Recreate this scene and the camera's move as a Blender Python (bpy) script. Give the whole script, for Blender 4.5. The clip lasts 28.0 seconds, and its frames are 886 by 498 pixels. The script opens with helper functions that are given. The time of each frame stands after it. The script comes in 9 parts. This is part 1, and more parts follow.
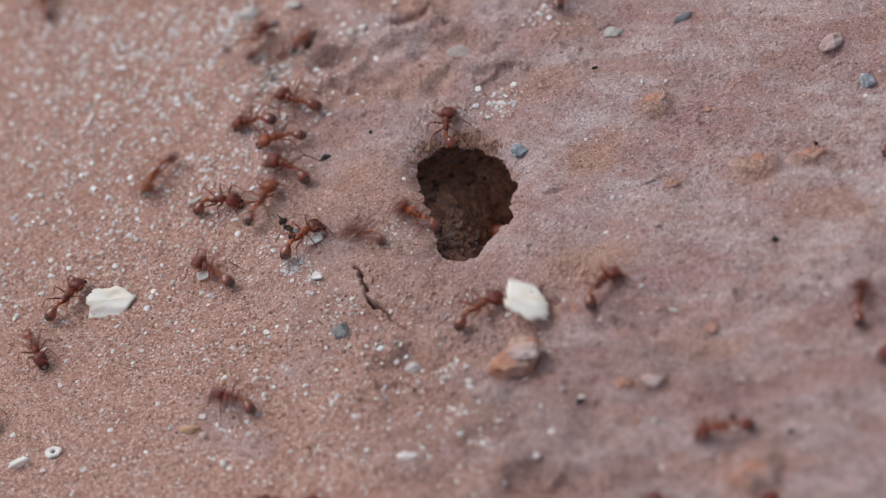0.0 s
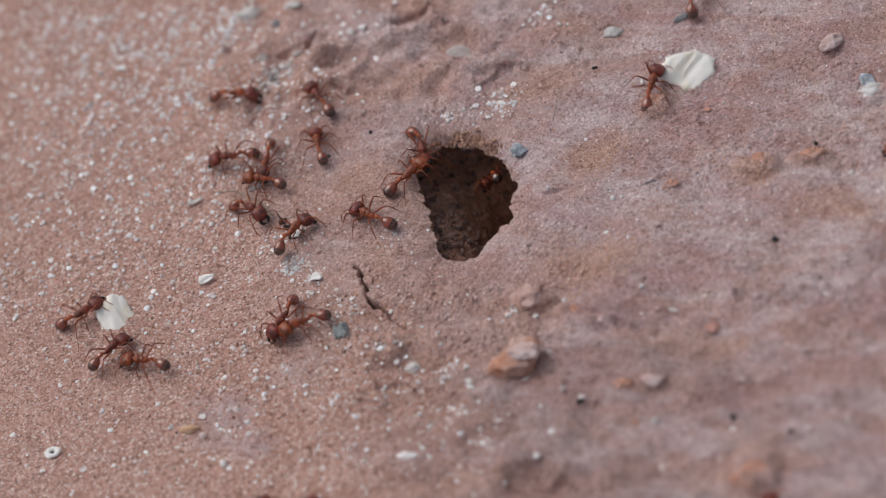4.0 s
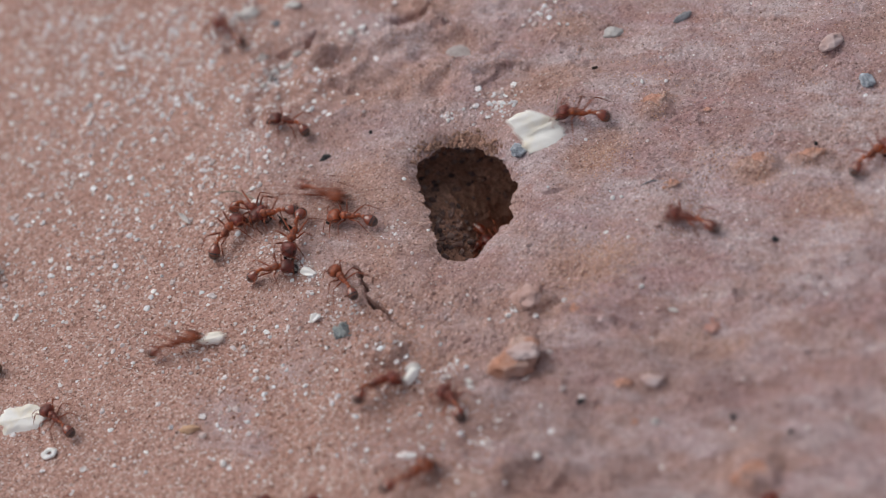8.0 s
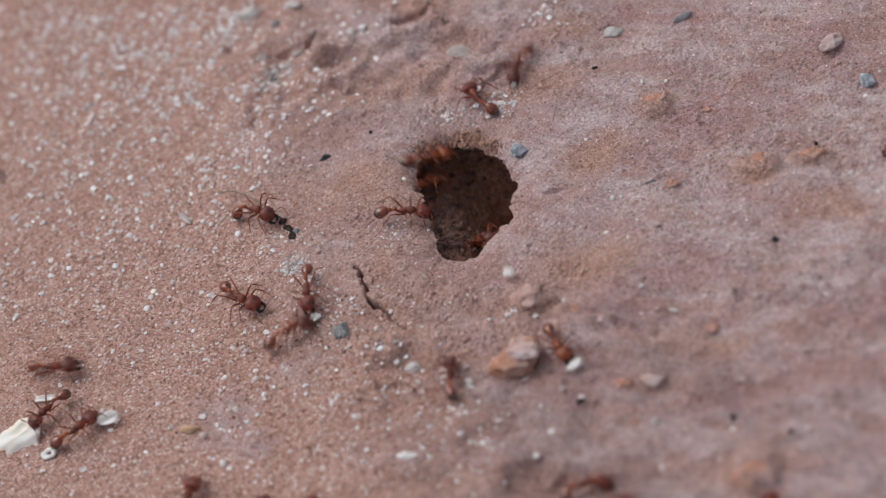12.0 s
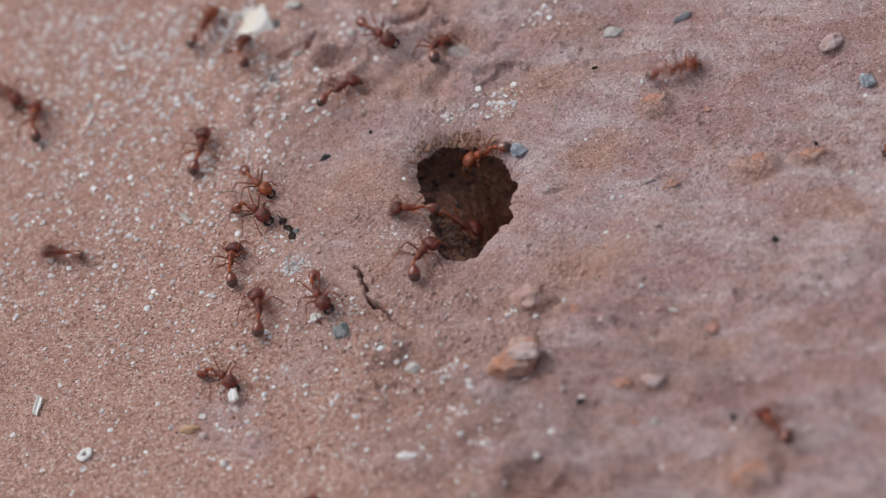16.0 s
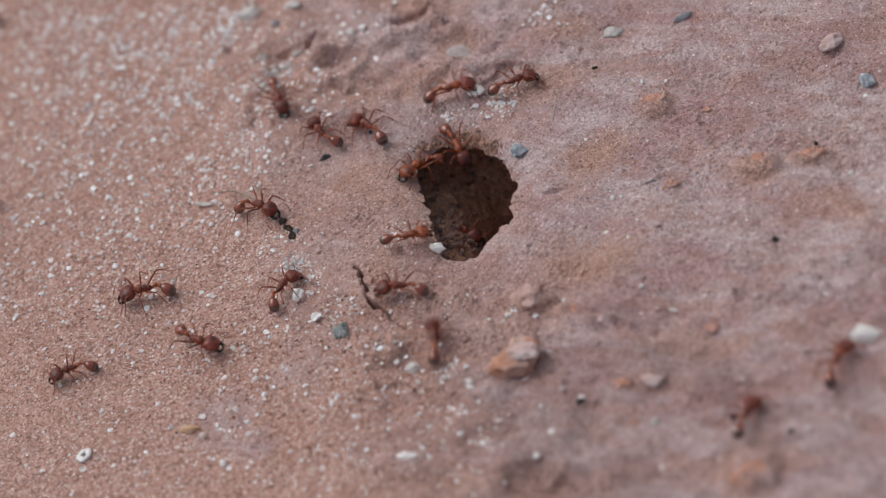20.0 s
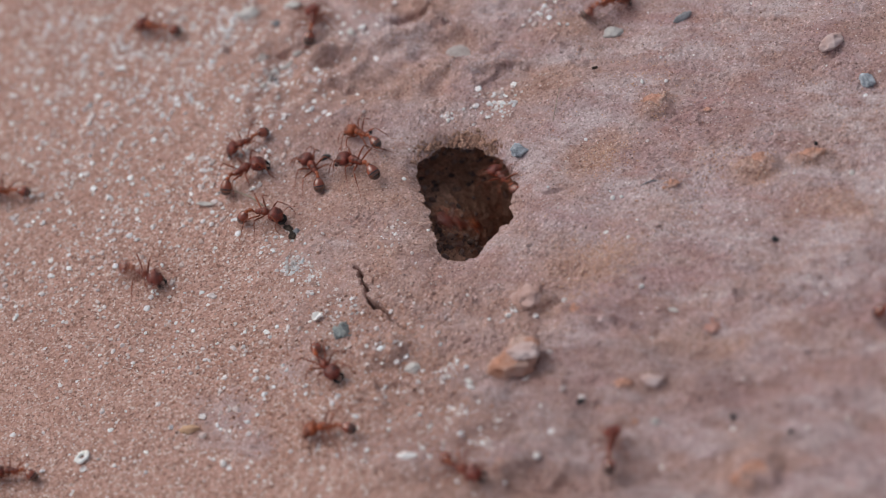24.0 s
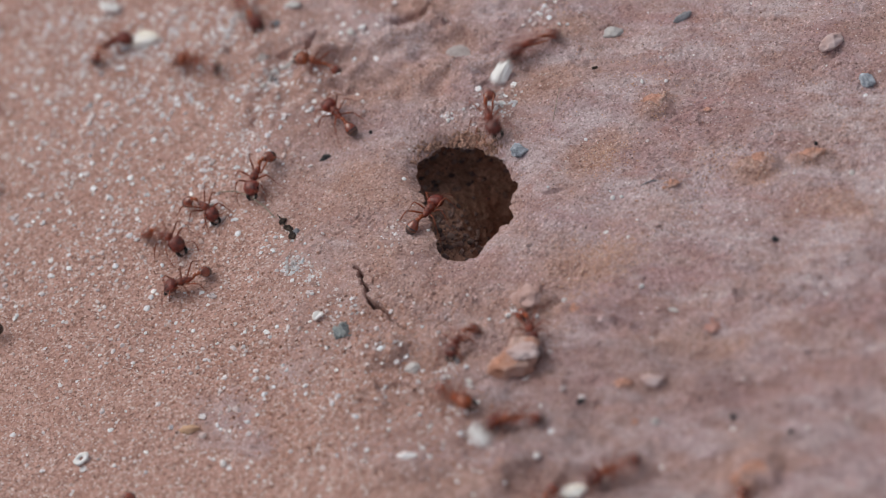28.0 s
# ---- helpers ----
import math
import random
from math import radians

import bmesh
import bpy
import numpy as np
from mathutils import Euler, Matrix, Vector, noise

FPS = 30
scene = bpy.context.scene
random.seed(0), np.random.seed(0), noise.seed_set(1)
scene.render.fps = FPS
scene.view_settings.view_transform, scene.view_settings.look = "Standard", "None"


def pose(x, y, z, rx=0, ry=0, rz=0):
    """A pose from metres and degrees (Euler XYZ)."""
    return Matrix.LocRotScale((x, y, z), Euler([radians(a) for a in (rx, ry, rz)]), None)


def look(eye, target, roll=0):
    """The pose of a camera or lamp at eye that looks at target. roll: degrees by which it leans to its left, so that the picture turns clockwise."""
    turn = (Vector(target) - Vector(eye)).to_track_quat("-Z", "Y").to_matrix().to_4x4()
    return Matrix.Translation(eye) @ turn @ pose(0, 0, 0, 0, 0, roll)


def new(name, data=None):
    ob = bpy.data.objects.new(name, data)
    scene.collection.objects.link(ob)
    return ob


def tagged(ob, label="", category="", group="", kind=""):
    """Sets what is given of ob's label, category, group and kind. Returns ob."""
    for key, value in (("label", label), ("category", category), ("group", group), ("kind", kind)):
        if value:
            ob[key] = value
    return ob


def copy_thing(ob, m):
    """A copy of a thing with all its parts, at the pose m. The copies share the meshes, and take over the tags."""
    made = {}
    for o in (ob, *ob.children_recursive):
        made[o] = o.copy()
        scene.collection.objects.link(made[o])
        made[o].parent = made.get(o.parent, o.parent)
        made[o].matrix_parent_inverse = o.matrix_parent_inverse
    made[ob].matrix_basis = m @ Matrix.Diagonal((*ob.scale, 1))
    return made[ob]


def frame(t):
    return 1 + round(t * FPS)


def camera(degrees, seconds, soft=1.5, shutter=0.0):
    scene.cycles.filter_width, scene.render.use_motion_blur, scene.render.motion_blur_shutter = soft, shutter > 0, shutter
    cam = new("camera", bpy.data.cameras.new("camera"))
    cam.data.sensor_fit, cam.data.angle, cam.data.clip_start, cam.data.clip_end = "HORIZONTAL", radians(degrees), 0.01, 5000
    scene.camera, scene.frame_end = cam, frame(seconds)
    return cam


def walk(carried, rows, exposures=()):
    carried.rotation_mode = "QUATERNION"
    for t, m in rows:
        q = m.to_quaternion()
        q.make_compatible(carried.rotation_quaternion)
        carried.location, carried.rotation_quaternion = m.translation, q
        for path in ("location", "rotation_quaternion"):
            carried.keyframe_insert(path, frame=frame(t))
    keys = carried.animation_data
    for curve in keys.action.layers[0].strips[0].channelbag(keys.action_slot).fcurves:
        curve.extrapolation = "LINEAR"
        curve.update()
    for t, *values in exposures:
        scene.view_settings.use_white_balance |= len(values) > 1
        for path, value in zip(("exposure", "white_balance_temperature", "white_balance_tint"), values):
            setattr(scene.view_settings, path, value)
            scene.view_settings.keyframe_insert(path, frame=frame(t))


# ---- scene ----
cam = camera(14, 28.0, soft=1.0, shutter=0.9)
EYE = (0.0, -0.27222, 0.32442)
STAND = pose(0, 0, 0, 0, 15, 0) @ look(EYE, (0, 0, 0))
cam.data.dof.use_dof = True
cam.data.dof.focus_distance = 0.4280
cam.data.dof.aperture_fstop = 14.5
walk(cam, [(0.0, STAND), (28.0, STAND)], exposures=[(0.0, -0.03, 6500, 10), (28.0, -0.03, 6500, 10)])

# ---- daylight: thin overcast ----
SUN_UP, SUN_ROUND = radians(58), radians(-60)
world = bpy.data.worlds.new("overcast")
scene.world = world
world.use_nodes = True
wn = world.node_tree
sky = wn.nodes.new("ShaderNodeTexSky")
sky.sky_type, sky.sun_disc = "NISHITA", False
sky.sun_elevation, sky.sun_rotation = SUN_UP, SUN_ROUND
sky.dust_density, sky.air_density, sky.ozone_density = 6.0, 1.0, 1.0
veil = wn.nodes.new("ShaderNodeHueSaturation")  # thin cloud takes most of the blue
veil.inputs["Saturation"].default_value = 0.42
wn.links.new(sky.outputs[0], veil.inputs["Color"])
wn.links.new(veil.outputs[0], wn.nodes["Background"].inputs[0])
wn.nodes["Background"].inputs[1].default_value = 0.102
sun = new("sun", bpy.data.lights.new("sun", "SUN"))
sun.data.energy, sun.data.angle, sun.data.color = 0.5, radians(60), (1.0, 0.98, 0.96)
away = Vector((math.sin(SUN_ROUND) * math.cos(SUN_UP), math.cos(SUN_ROUND) * math.cos(SUN_UP), math.sin(SUN_UP)))
sun.matrix_world = look(away * 2, (0, 0, 0))

MM = 0.001


# ---- relief of the ground, in millimetres ----
def lattice(ix, iy, seed):
    h = (ix.astype(np.int64) * 374761393 + iy.astype(np.int64) * 668265263 + seed * 974634777) & 0x7FFFFFFF
    h = ((h ^ (h >> 13)) * 1274126177) & 0x7FFFFFFF
    return ((h ^ (h >> 16)) & 0xFFFF) / 65535.0


def grain(x, y, size, seed):
    """Smooth noise from -1 to 1 with lumps of that size."""
    u, v = x / size, y / size
    i, j = np.floor(u), np.floor(v)
    a, b = u - i, v - j
    total = 0
    for di in (0, 1):
        for dj in (0, 1):
            turn = lattice(i + di, j + dj, seed) * 6.2832
            p, q = a - di, b - dj
            w = (1 - 3 * p * p + 2 * np.abs(p) ** 3) * (1 - 3 * q * q + 2 * np.abs(q) ** 3)
            total = total + w * (np.cos(turn) * p + np.sin(turn) * q)
    return total * 1.6


def ramp(v, lo, hi):
    s = np.clip((v - lo) / (hi - lo), 0, 1)
    return s * s * (3 - 2 * s)


HOLE = (2.79, 7.12)
# rim: mean radius and waves (times round, cosine part, sine part)
RIM_MEAN = 7.07
RIM_WAVES = ((1, 0.03, 0.59), (2, -1.87, -0.67), (3, 0.69, 0.37), (4, 0.13, 0.13), (5, -0.27, -0.24), (6, -0.04, 0.17), (7, 0.04, 0.15))


def rim(angle):
    r = RIM_MEAN + 0 * angle
    for k, c, s in RIM_WAVES:
        r = r + c * np.cos(k * angle) + s * np.sin(k * angle)
    ca, sa = np.cos(angle) * 7, np.sin(angle) * 7
    return r + 0.45 * grain(ca, sa, 1.7, 31) + 0.3 * grain(ca, sa, 0.7, 32)


EDGE_Y = (-52.2, -35.7, -28.3, -22.5, -15.2, -8.1, 2.0, 9.0, 17.9, 24.1, 29.2, 36.8, 55.6)
EDGE_X = (-4.5, -5.2, -5.9, -8.3, -9.6, -12.8, -20.1, -20.7, -21.2, -21.5, -21.0, -20.5, -18.0)
# sand dust lying on the crust: place, half-lengths, turn
DUSTED = (
    (-10, 8, 20, 9, -10), (-16, 30, 10, 5, -20), (-4, 26, 8, 3, 10), (-4, 42, 10, 4, -12), (2, 33, 5, 2.5, 0), (-8, -4, 15, 12, -20), (0, -12, 14, 8, -20), (-8, -18, 12, 7, -25), (3, -27, 7, 4, -15), (11, -37, 6, 3, -15), (-3, -35, 10, 4, -15),
    (19, 10.5, 4.5, 2.6, 30), (26.4, 15.5, 2.6, 2.2, 0), (38.3, 3, 3.4, 2.4, 0), (43.7, 3.8, 3.4, 1.6, 0), (19, -6.5, 6.5, 3.2, -10), (12, -11.5, 4, 2, 0), (52.5, 22, 4, 3, 0),
    (17.5, 31, 4, 2, 10), (24, -25.7, 5, 1.6, -15), (34.6, -40, 4.5, 3.5, 0), (47, -4.4, 6, 2.2, -15), (31, -21.5, 6, 1.8, -15), (12, 22.5, 8, 3, 10),
)
# small bare spots of crust in the sand
ISLANDS = ((-26.4, -19.6, 4.2, 4.6), (-16.2, -14.4, 4.0, 4.6), (-22.0, -24.5, 3.0, 2.6), (-19.5, 24.0, 3.0, 2.4))
# patches where the crust is mixed darker: place, half-lengths, turn
DARK_PATCHES = ((10, -27, 15, 8, -16), (24, -24, 10, 4, -16), (14, -37, 12, 5, -14), (-8, -21, 7, 4, -20), (33, -30, 9, 3, -14), (-3, -34, 8, 3, -14))
STREAK = radians(-18)
# hollows and swells: place, half-lengths, turn in degrees, height
HOLLOWS = (
    (8.23, 24.42, 4, 1.2, 8, 0.42),
    (1.15, 31.39, 4, 2, 0, 0.8),
    (-11.08, 27.89, 4, 1.2, -10, 0.5),
    (-13.35, 33.18, 3, 1.2, 10, 0.6),
    (-4.29, 37.22, 3, 0.9, 25, 0.3),
    (-26.03, 38.66, 2.5, 1.5, 0, 0.4),
    (13.62, 5.28, 1.2, 0.35, 0, 0.35),
    (-17.1, 37.0, 0.55, 1.5, -28, 1.2),
    (-13.1, 31.4, 2.6, 1.2, -15, 0.5),
    (14.53, -37.30, 3, 1.6, 20, 1.1),
    (10.07, -36.30, 3, 2.5, 0, 0.8),
    (-6.29, -19.21, 2.2, 1.2, -20, 0.35),
    (-9.62, -20.99, 2, 1, 0, 0.2),
)
SWELLS = (
    (-12.58, 31.09, 3, 1.6, -5, 1),
    (-16.29, 33.89, 2.4, 1.5, 10, 0.8),
    (6.14, 27.54, 3.4, 1.2, 5, 0.7),
    (-4.64, 35.38, 4, 1.6, 10, 0.8),
    (10.82, -10.74, 2.8, 1.4, 0, 1.1),
    (-7.0, -14.2, 2.8, 2.2, 0, 1.7),
    (17.73, -13.85, 5, 2.5, -10, 0.8),
    (26.45, 15.35, 2, 1.6, 30, 0.9),
    (38.36, 3.29, 2.4, 1.6, 0, 1),
    (44.36, 3.67, 2.2, 1.2, 0, 0.8),
    (27.65, 3.10, 0.9, 0.7, 0, 0.6),
    (35.21, -40.31, 3, 2.6, 0, 1.6),
    (30.35, -17.72, 2.2, 1.6, 0, 0.4),
    (24.53, -25.40, 1.3, 1, 0, 0.8),
)
# low broken ledges
LEDGES = (
    ((-22.22, 35.51), (-20.39, 36.13), (-18.56, 36.36), (-17.47, 37.26), (-16.39, 37.96)),
    ((-14.01, 29.53), (-12.37, 27.63), (-10.34, 26.96), (-8.01, 25.29)),
    ((-5.96, 37.15), (-5.53, 37.92), (-4.07, 37.85), (-2.76, 38.01), (-1.60, 39.47)),
    ((0.58, 35.55), (2.45, 33.74), (3.89, 32.82)),
    ((4.83, 24.12), (6.82, 25.23), (8.60, 25.83), (10.93, 25.64)),
    ((-28.12, 38.68), (-26.49, 38.97)),
    ((-2.30, 28.62), (-0.65, 29.36), (0.79, 29.20)),
    ((14.78, -12.57), (18.36, -14.97), (23.82, -18.40)),
    ((-7.49, -19.37), (-5.62, -18.93), (-4.14, -19.56)),
    ((-9.62, -20.99), (-7.73, -21.93)),
    ((4.23, -23.82), (6.21, -23.41)),
    ((34.71, -14.94), (35.95, -16.03), (36.93, -15.82)),
    ((42.44, -25.04), (44.66, -24.94)),
)
CRACK = ((-10.4, -1.2), (-10.15, -1.9), (-9.7, -2.7), (-9.75, -3.5), (-9.45, -4.3), (-9.0, -5.3), (-8.75, -6.3), (-8.2, -7.1), (-7.6, -7.9), (-6.7, -8.5), (-6.2, -9.4), (-5.6, -9.9), (-5.3, -10.6), (-4.5, -11.2))
CREVICE = ((-23.72, 25.70), (-22.83, 31.63), (-20.37, 35.35), (-16.98, 38.11))


def crust(x, y, spots=True):
    """1 on the hard clay crust, 0 on the loose sand."""
    far = np.interp(y, EDGE_Y, EDGE_X)
    d = x - far + 3.2 * grain(x, y, 7, 3) + 1.6 * grain(x, y, 2.6, 4) + 0.6 * grain(x, y, 1, 5)
    c = ramp(d + 5 * grain(x, y, 13, 6), -11, 13)
    for cx, cy, rx, ry in ISLANDS if spots else ():
        c = np.maximum(c, 0.75 * ramp(-np.hypot((x - cx) / rx, (y - cy) / ry) + 0.45 * grain(x, y, 2.4, 8), -1.25, -0.5))
    # beyond the patch by the nest, sand and crust lie in turn
    out = ramp(np.hypot(x, y), 90, 260)
    patch = ramp(grain(x, y, 900, 7) + 0.7 * grain(x, y, 260, 8) + 0.8 * grain(x, y, 5200, 10), -0.3, 0.4)
    return c * (1 - out) + patch * out


def drawn(x, y, stretch):
    """Coordinates along and across the run of the crust, shortened along it."""
    c, s = math.cos(STREAK), math.sin(STREAK)
    return (x * c + y * s) / stretch, y * c - x * s


def dusting(x, y):
    """How much reddish sand dust lies on the crust, 0 to 1."""
    return patches(x, y, DUSTED, 0.14 + 0.3 * ramp(-x, -16, 4) * ramp(y, -20, -8), 71)


def dark_patches(x, y):
    """How far the crust colour is mixed towards a darker mauve-brown, 0 to 1."""
    return patches(x, y, DARK_PATCHES, 0 * x, 76)


def patches(x, y, spots, total, seed):
    u, v = drawn(x, y, 1.8)
    for cx, cy, rx, ry, turn in spots:
        c, s = math.cos(radians(turn)), math.sin(radians(turn))
        p, q = x - cx, y - cy
        d = ((p * c + q * s) / rx) ** 2 + ((q * c - p * s) / ry) ** 2
        total = np.maximum(total, np.exp(-d * d * 0.7))
    wear = 0.5 * grain(u, v, 5, seed) + 0.35 * grain(u, v, 2.2, seed + 1) + 0.25 * grain(x, y, 0.9, seed + 2)
    return np.clip(0.8 * total + 0.85 * wear, 0, 1)


def form(x, y, f, wob):
    cx, cy, rx, ry, turn, h = f
    c, s = math.cos(radians(turn)), math.sin(radians(turn))
    u, v = x - cx, y - cy
    d = ((u * c + v * s) / rx) ** 2 + ((v * c - u * s) / ry) ** 2
    return h * np.exp(-(d * wob) ** 2.2)


def along(x, y, line):
    """Distance to a line of points."""
    best = 1e9 + 0 * x
    for (ax, ay), (bx, by) in zip(line, line[1:]):
        dx, dy = bx - ax, by - ay
        s = np.clip(((x - ax) * dx + (y - ay) * dy) / (dx * dx + dy * dy), 0, 1)
        best = np.minimum(best, np.hypot(x - ax - s * dx, y - ay - s * dy))
    return best


def height(x, y):
    x, y = np.asarray(x, float), np.asarray(y, float)
    near = ramp(-np.hypot(x, y - 5), -160, -90)
    c = crust(x, y, False)
    away_ = ramp(np.hypot(x - HOLE[0], y - HOLE[1]), 9, 26)
    h = 0.9 * c + 0.6 * grain(x, y, 22, 11)
    u, v = drawn(x, y, 1.9)
    lump = 0.65 * grain(x, y, 9, 12) + 0.34 * grain(u, v, 3.4, 13) + 0.15 * grain(u, v, 1.6, 14)
    lump = lump + (0.5 * grain(u, v, 2.6, 33) + 0.25 * grain(u, v, 1.3, 34)) * ramp(-y, 3, 16)
    h = h + c * lump * (0.35 + 0.65 * away_) * (1 - 0.15 * ramp(x, 14, 28))
    broken = 0.35 + ramp(grain(u, v, 5.5, 81) + 0.6 * grain(x, y, 2.0, 82), -0.15, 0.5) * (0.6 + 0.5 * ramp(-y, -6, 4) * ramp(-x, -22, -8))
    h = h + c * broken * (0.17 * grain(x, y, 0.85, 15) * (0.5 + 0.5 * away_) + 0.15 * grain(x, y, 0.42, 16))
    h = h - c * 0.22 * ramp(grain(x, y, 0.95, 83), 0.42, 0.75) * broken
    h = h + (1 - c) * (0.18 * grain(x, y, 3.4, 17) + 0.1 * grain(x, y, 0.8, 18) + 0.07 * grain(x, y, 0.4, 19))
    # broken, trodden ground beyond the nest
    h = h + (0.8 * grain(x, y, 4.6, 27) + 0.4 * grain(x, y, 2.1, 28)) * ramp(y, 17, 27) * ramp(x, -34, -20) * ramp(-x, -20, -6)
    wob, uneven = 1 + 0.35 * grain(x, y, 2.2, 9), 1 + 0.25 * grain(x, y, 1.2, 20)
    for f in HOLLOWS:
        h = h - 1.5 * form(x, y, f, wob)
    for f in SWELLS:
        h = h + form(x, y, f, wob) * uneven
    w = grain(x, y, 0.9, 21)
    for line in LEDGES:
        d = along(x, y, line) + 0.6 * grain(x, y, 1.6, 26) + 0.3 * w
        h = h - 0.6 * (1 - ramp(d, -0.05, 0.6)) + 0.3 * (1 - ramp(d, 0.4, 2.0))
    wide = ramp(y, -9.6, -8.0) * ramp(-y, 1.0, 2.0)
    thin = 0.15 + 0.12 * wide * ramp(-y, 1.2, 4.5) + 0.03 * wide
    jag = 0.5 * grain(x, y, 1.3, 29) + 0.16 * grain(x, y, 0.55, 84)
    h = h - (0.8 + 6.0 * wide) * (1 - ramp(along(x + jag, y, CRACK) + 0.18 * grain(x, y, 0.6, 30), thin - 0.12, thin))
    h = h - 0.5 * (1 - ramp(along(x, y, CREVICE) + 1.3 * w + 0.8 * grain(x, y, 2.3, 22), 0.0, 1.5))
    # the ground sinks towards the mouth of the nest
    q = np.arctan2(y - HOLE[1], x - HOLE[0])
    r = np.hypot(x - HOLE[0], y - HOLE[1]) - rim(q)
    crumble = 0.5 * grain(x, y, 1.3, 23) + 0.35 * grain(x, y, 0.6, 24)
    back = np.clip(np.sin(q + 0.15), 0, 1)
    h = h * ramp(r, -1.0, 5.0) - (1 - ramp(r, -0.6, 1.9)) * (0.45 + (0.9 + crumble) * back)
    return h * near


SURFACE = {}


def tops(x, y):
    """Heights of the finished ground at many places."""
    xs, ys, z = SURFACE["x"], SURFACE["y"], SURFACE["z"]
    i = np.clip(np.searchsorted(xs, x) - 1, 0, len(xs) - 2)
    j = np.clip(np.searchsorted(ys, y) - 1, 0, len(ys) - 2)
    a, b = (x - xs[i]) / (xs[i + 1] - xs[i]), (y - ys[j]) / (ys[j + 1] - ys[j])
    return (z[j, i] * (1 - a) + z[j, i + 1] * a) * (1 - b) + (z[j + 1, i] * (1 - a) + z[j + 1, i + 1] * a) * b


def top(x, y):
    """Height of the finished ground at one place."""
    return float(tops(np.array([x]), np.array([y]))[0])


# ---- materials ----
def material(name):
    m = bpy.data.materials.new(name)
    m.use_nodes = True
    return m, m.node_tree, m.node_tree.nodes["Principled BSDF"]


def node(tree, kind, **sockets):
    n = tree.nodes.new(kind)
    for key, value in sockets.items():
        n.inputs[key.replace("_", " ")].default_value = value
    return n


def noise_at(tree, scale, detail=4.0, rough=0.6):
    co = tree.nodes.new("ShaderNodeTexCoord")
    n = node(tree, "ShaderNodeTexNoise", Scale=scale, Detail=detail, Roughness=rough)
    tree.links.new(co.outputs["Object"], n.inputs["Vector"])
    return n.outputs["Fac"]


def cells_at(tree, scale):
    co = tree.nodes.new("ShaderNodeTexCoord")
    n = node(tree, "ShaderNodeTexVoronoi", Scale=scale)
    tree.links.new(co.outputs["Object"], n.inputs["Vector"])
    return n


def tones(tree, fac, stops):
    n = tree.nodes.new("ShaderNodeValToRGB")
    els = n.color_ramp.elements
    while len(els) < len(stops):
        els.new(0.5)
    for e, (p, c) in zip(els, stops):
        e.position, e.color = p, (*c, 1)
    tree.links.new(fac, n.inputs[0])
    return n.outputs[0]


def blend(tree, fac, a, b, kind="MIX"):
    n = tree.nodes.new("ShaderNodeMix")
    n.data_type, n.blend_type = "RGBA", kind
    for value, slot in ((fac, 0), (a, 6), (b, 7)):
        if isinstance(value, (int, float)):
            n.inputs[slot].default_value = value
        elif isinstance(value, tuple):
            n.inputs[slot].default_value = (*value, 1)
        else:
            tree.links.new(value, n.inputs[slot])
    return n.outputs[2]


def relief(tree, bsdf, fac, depth, strength=1.0):
    n = node(tree, "ShaderNodeBump", Strength=strength, Distance=depth)
    tree.links.new(fac, n.inputs["Height"])
    tree.links.new(n.outputs[0], bsdf.inputs["Normal"])


def drawn_out(tree, scale, turn, stretch, detail=5.0, rough=0.6):
    """Noise smeared along one direction of the ground."""
    co = tree.nodes.new("ShaderNodeTexCoord")
    m = tree.nodes.new("ShaderNodeMapping")
    m.vector_type = "TEXTURE"
    m.inputs["Rotation"].default_value = (0, 0, radians(turn))
    m.inputs["Scale"].default_value = (stretch, 1, 1)
    n = node(tree, "ShaderNodeTexNoise", Scale=scale, Detail=detail, Roughness=rough)
    tree.links.new(co.outputs["Object"], m.inputs["Vector"])
    tree.links.new(m.outputs[0], n.inputs["Vector"])
    return n.outputs["Fac"]


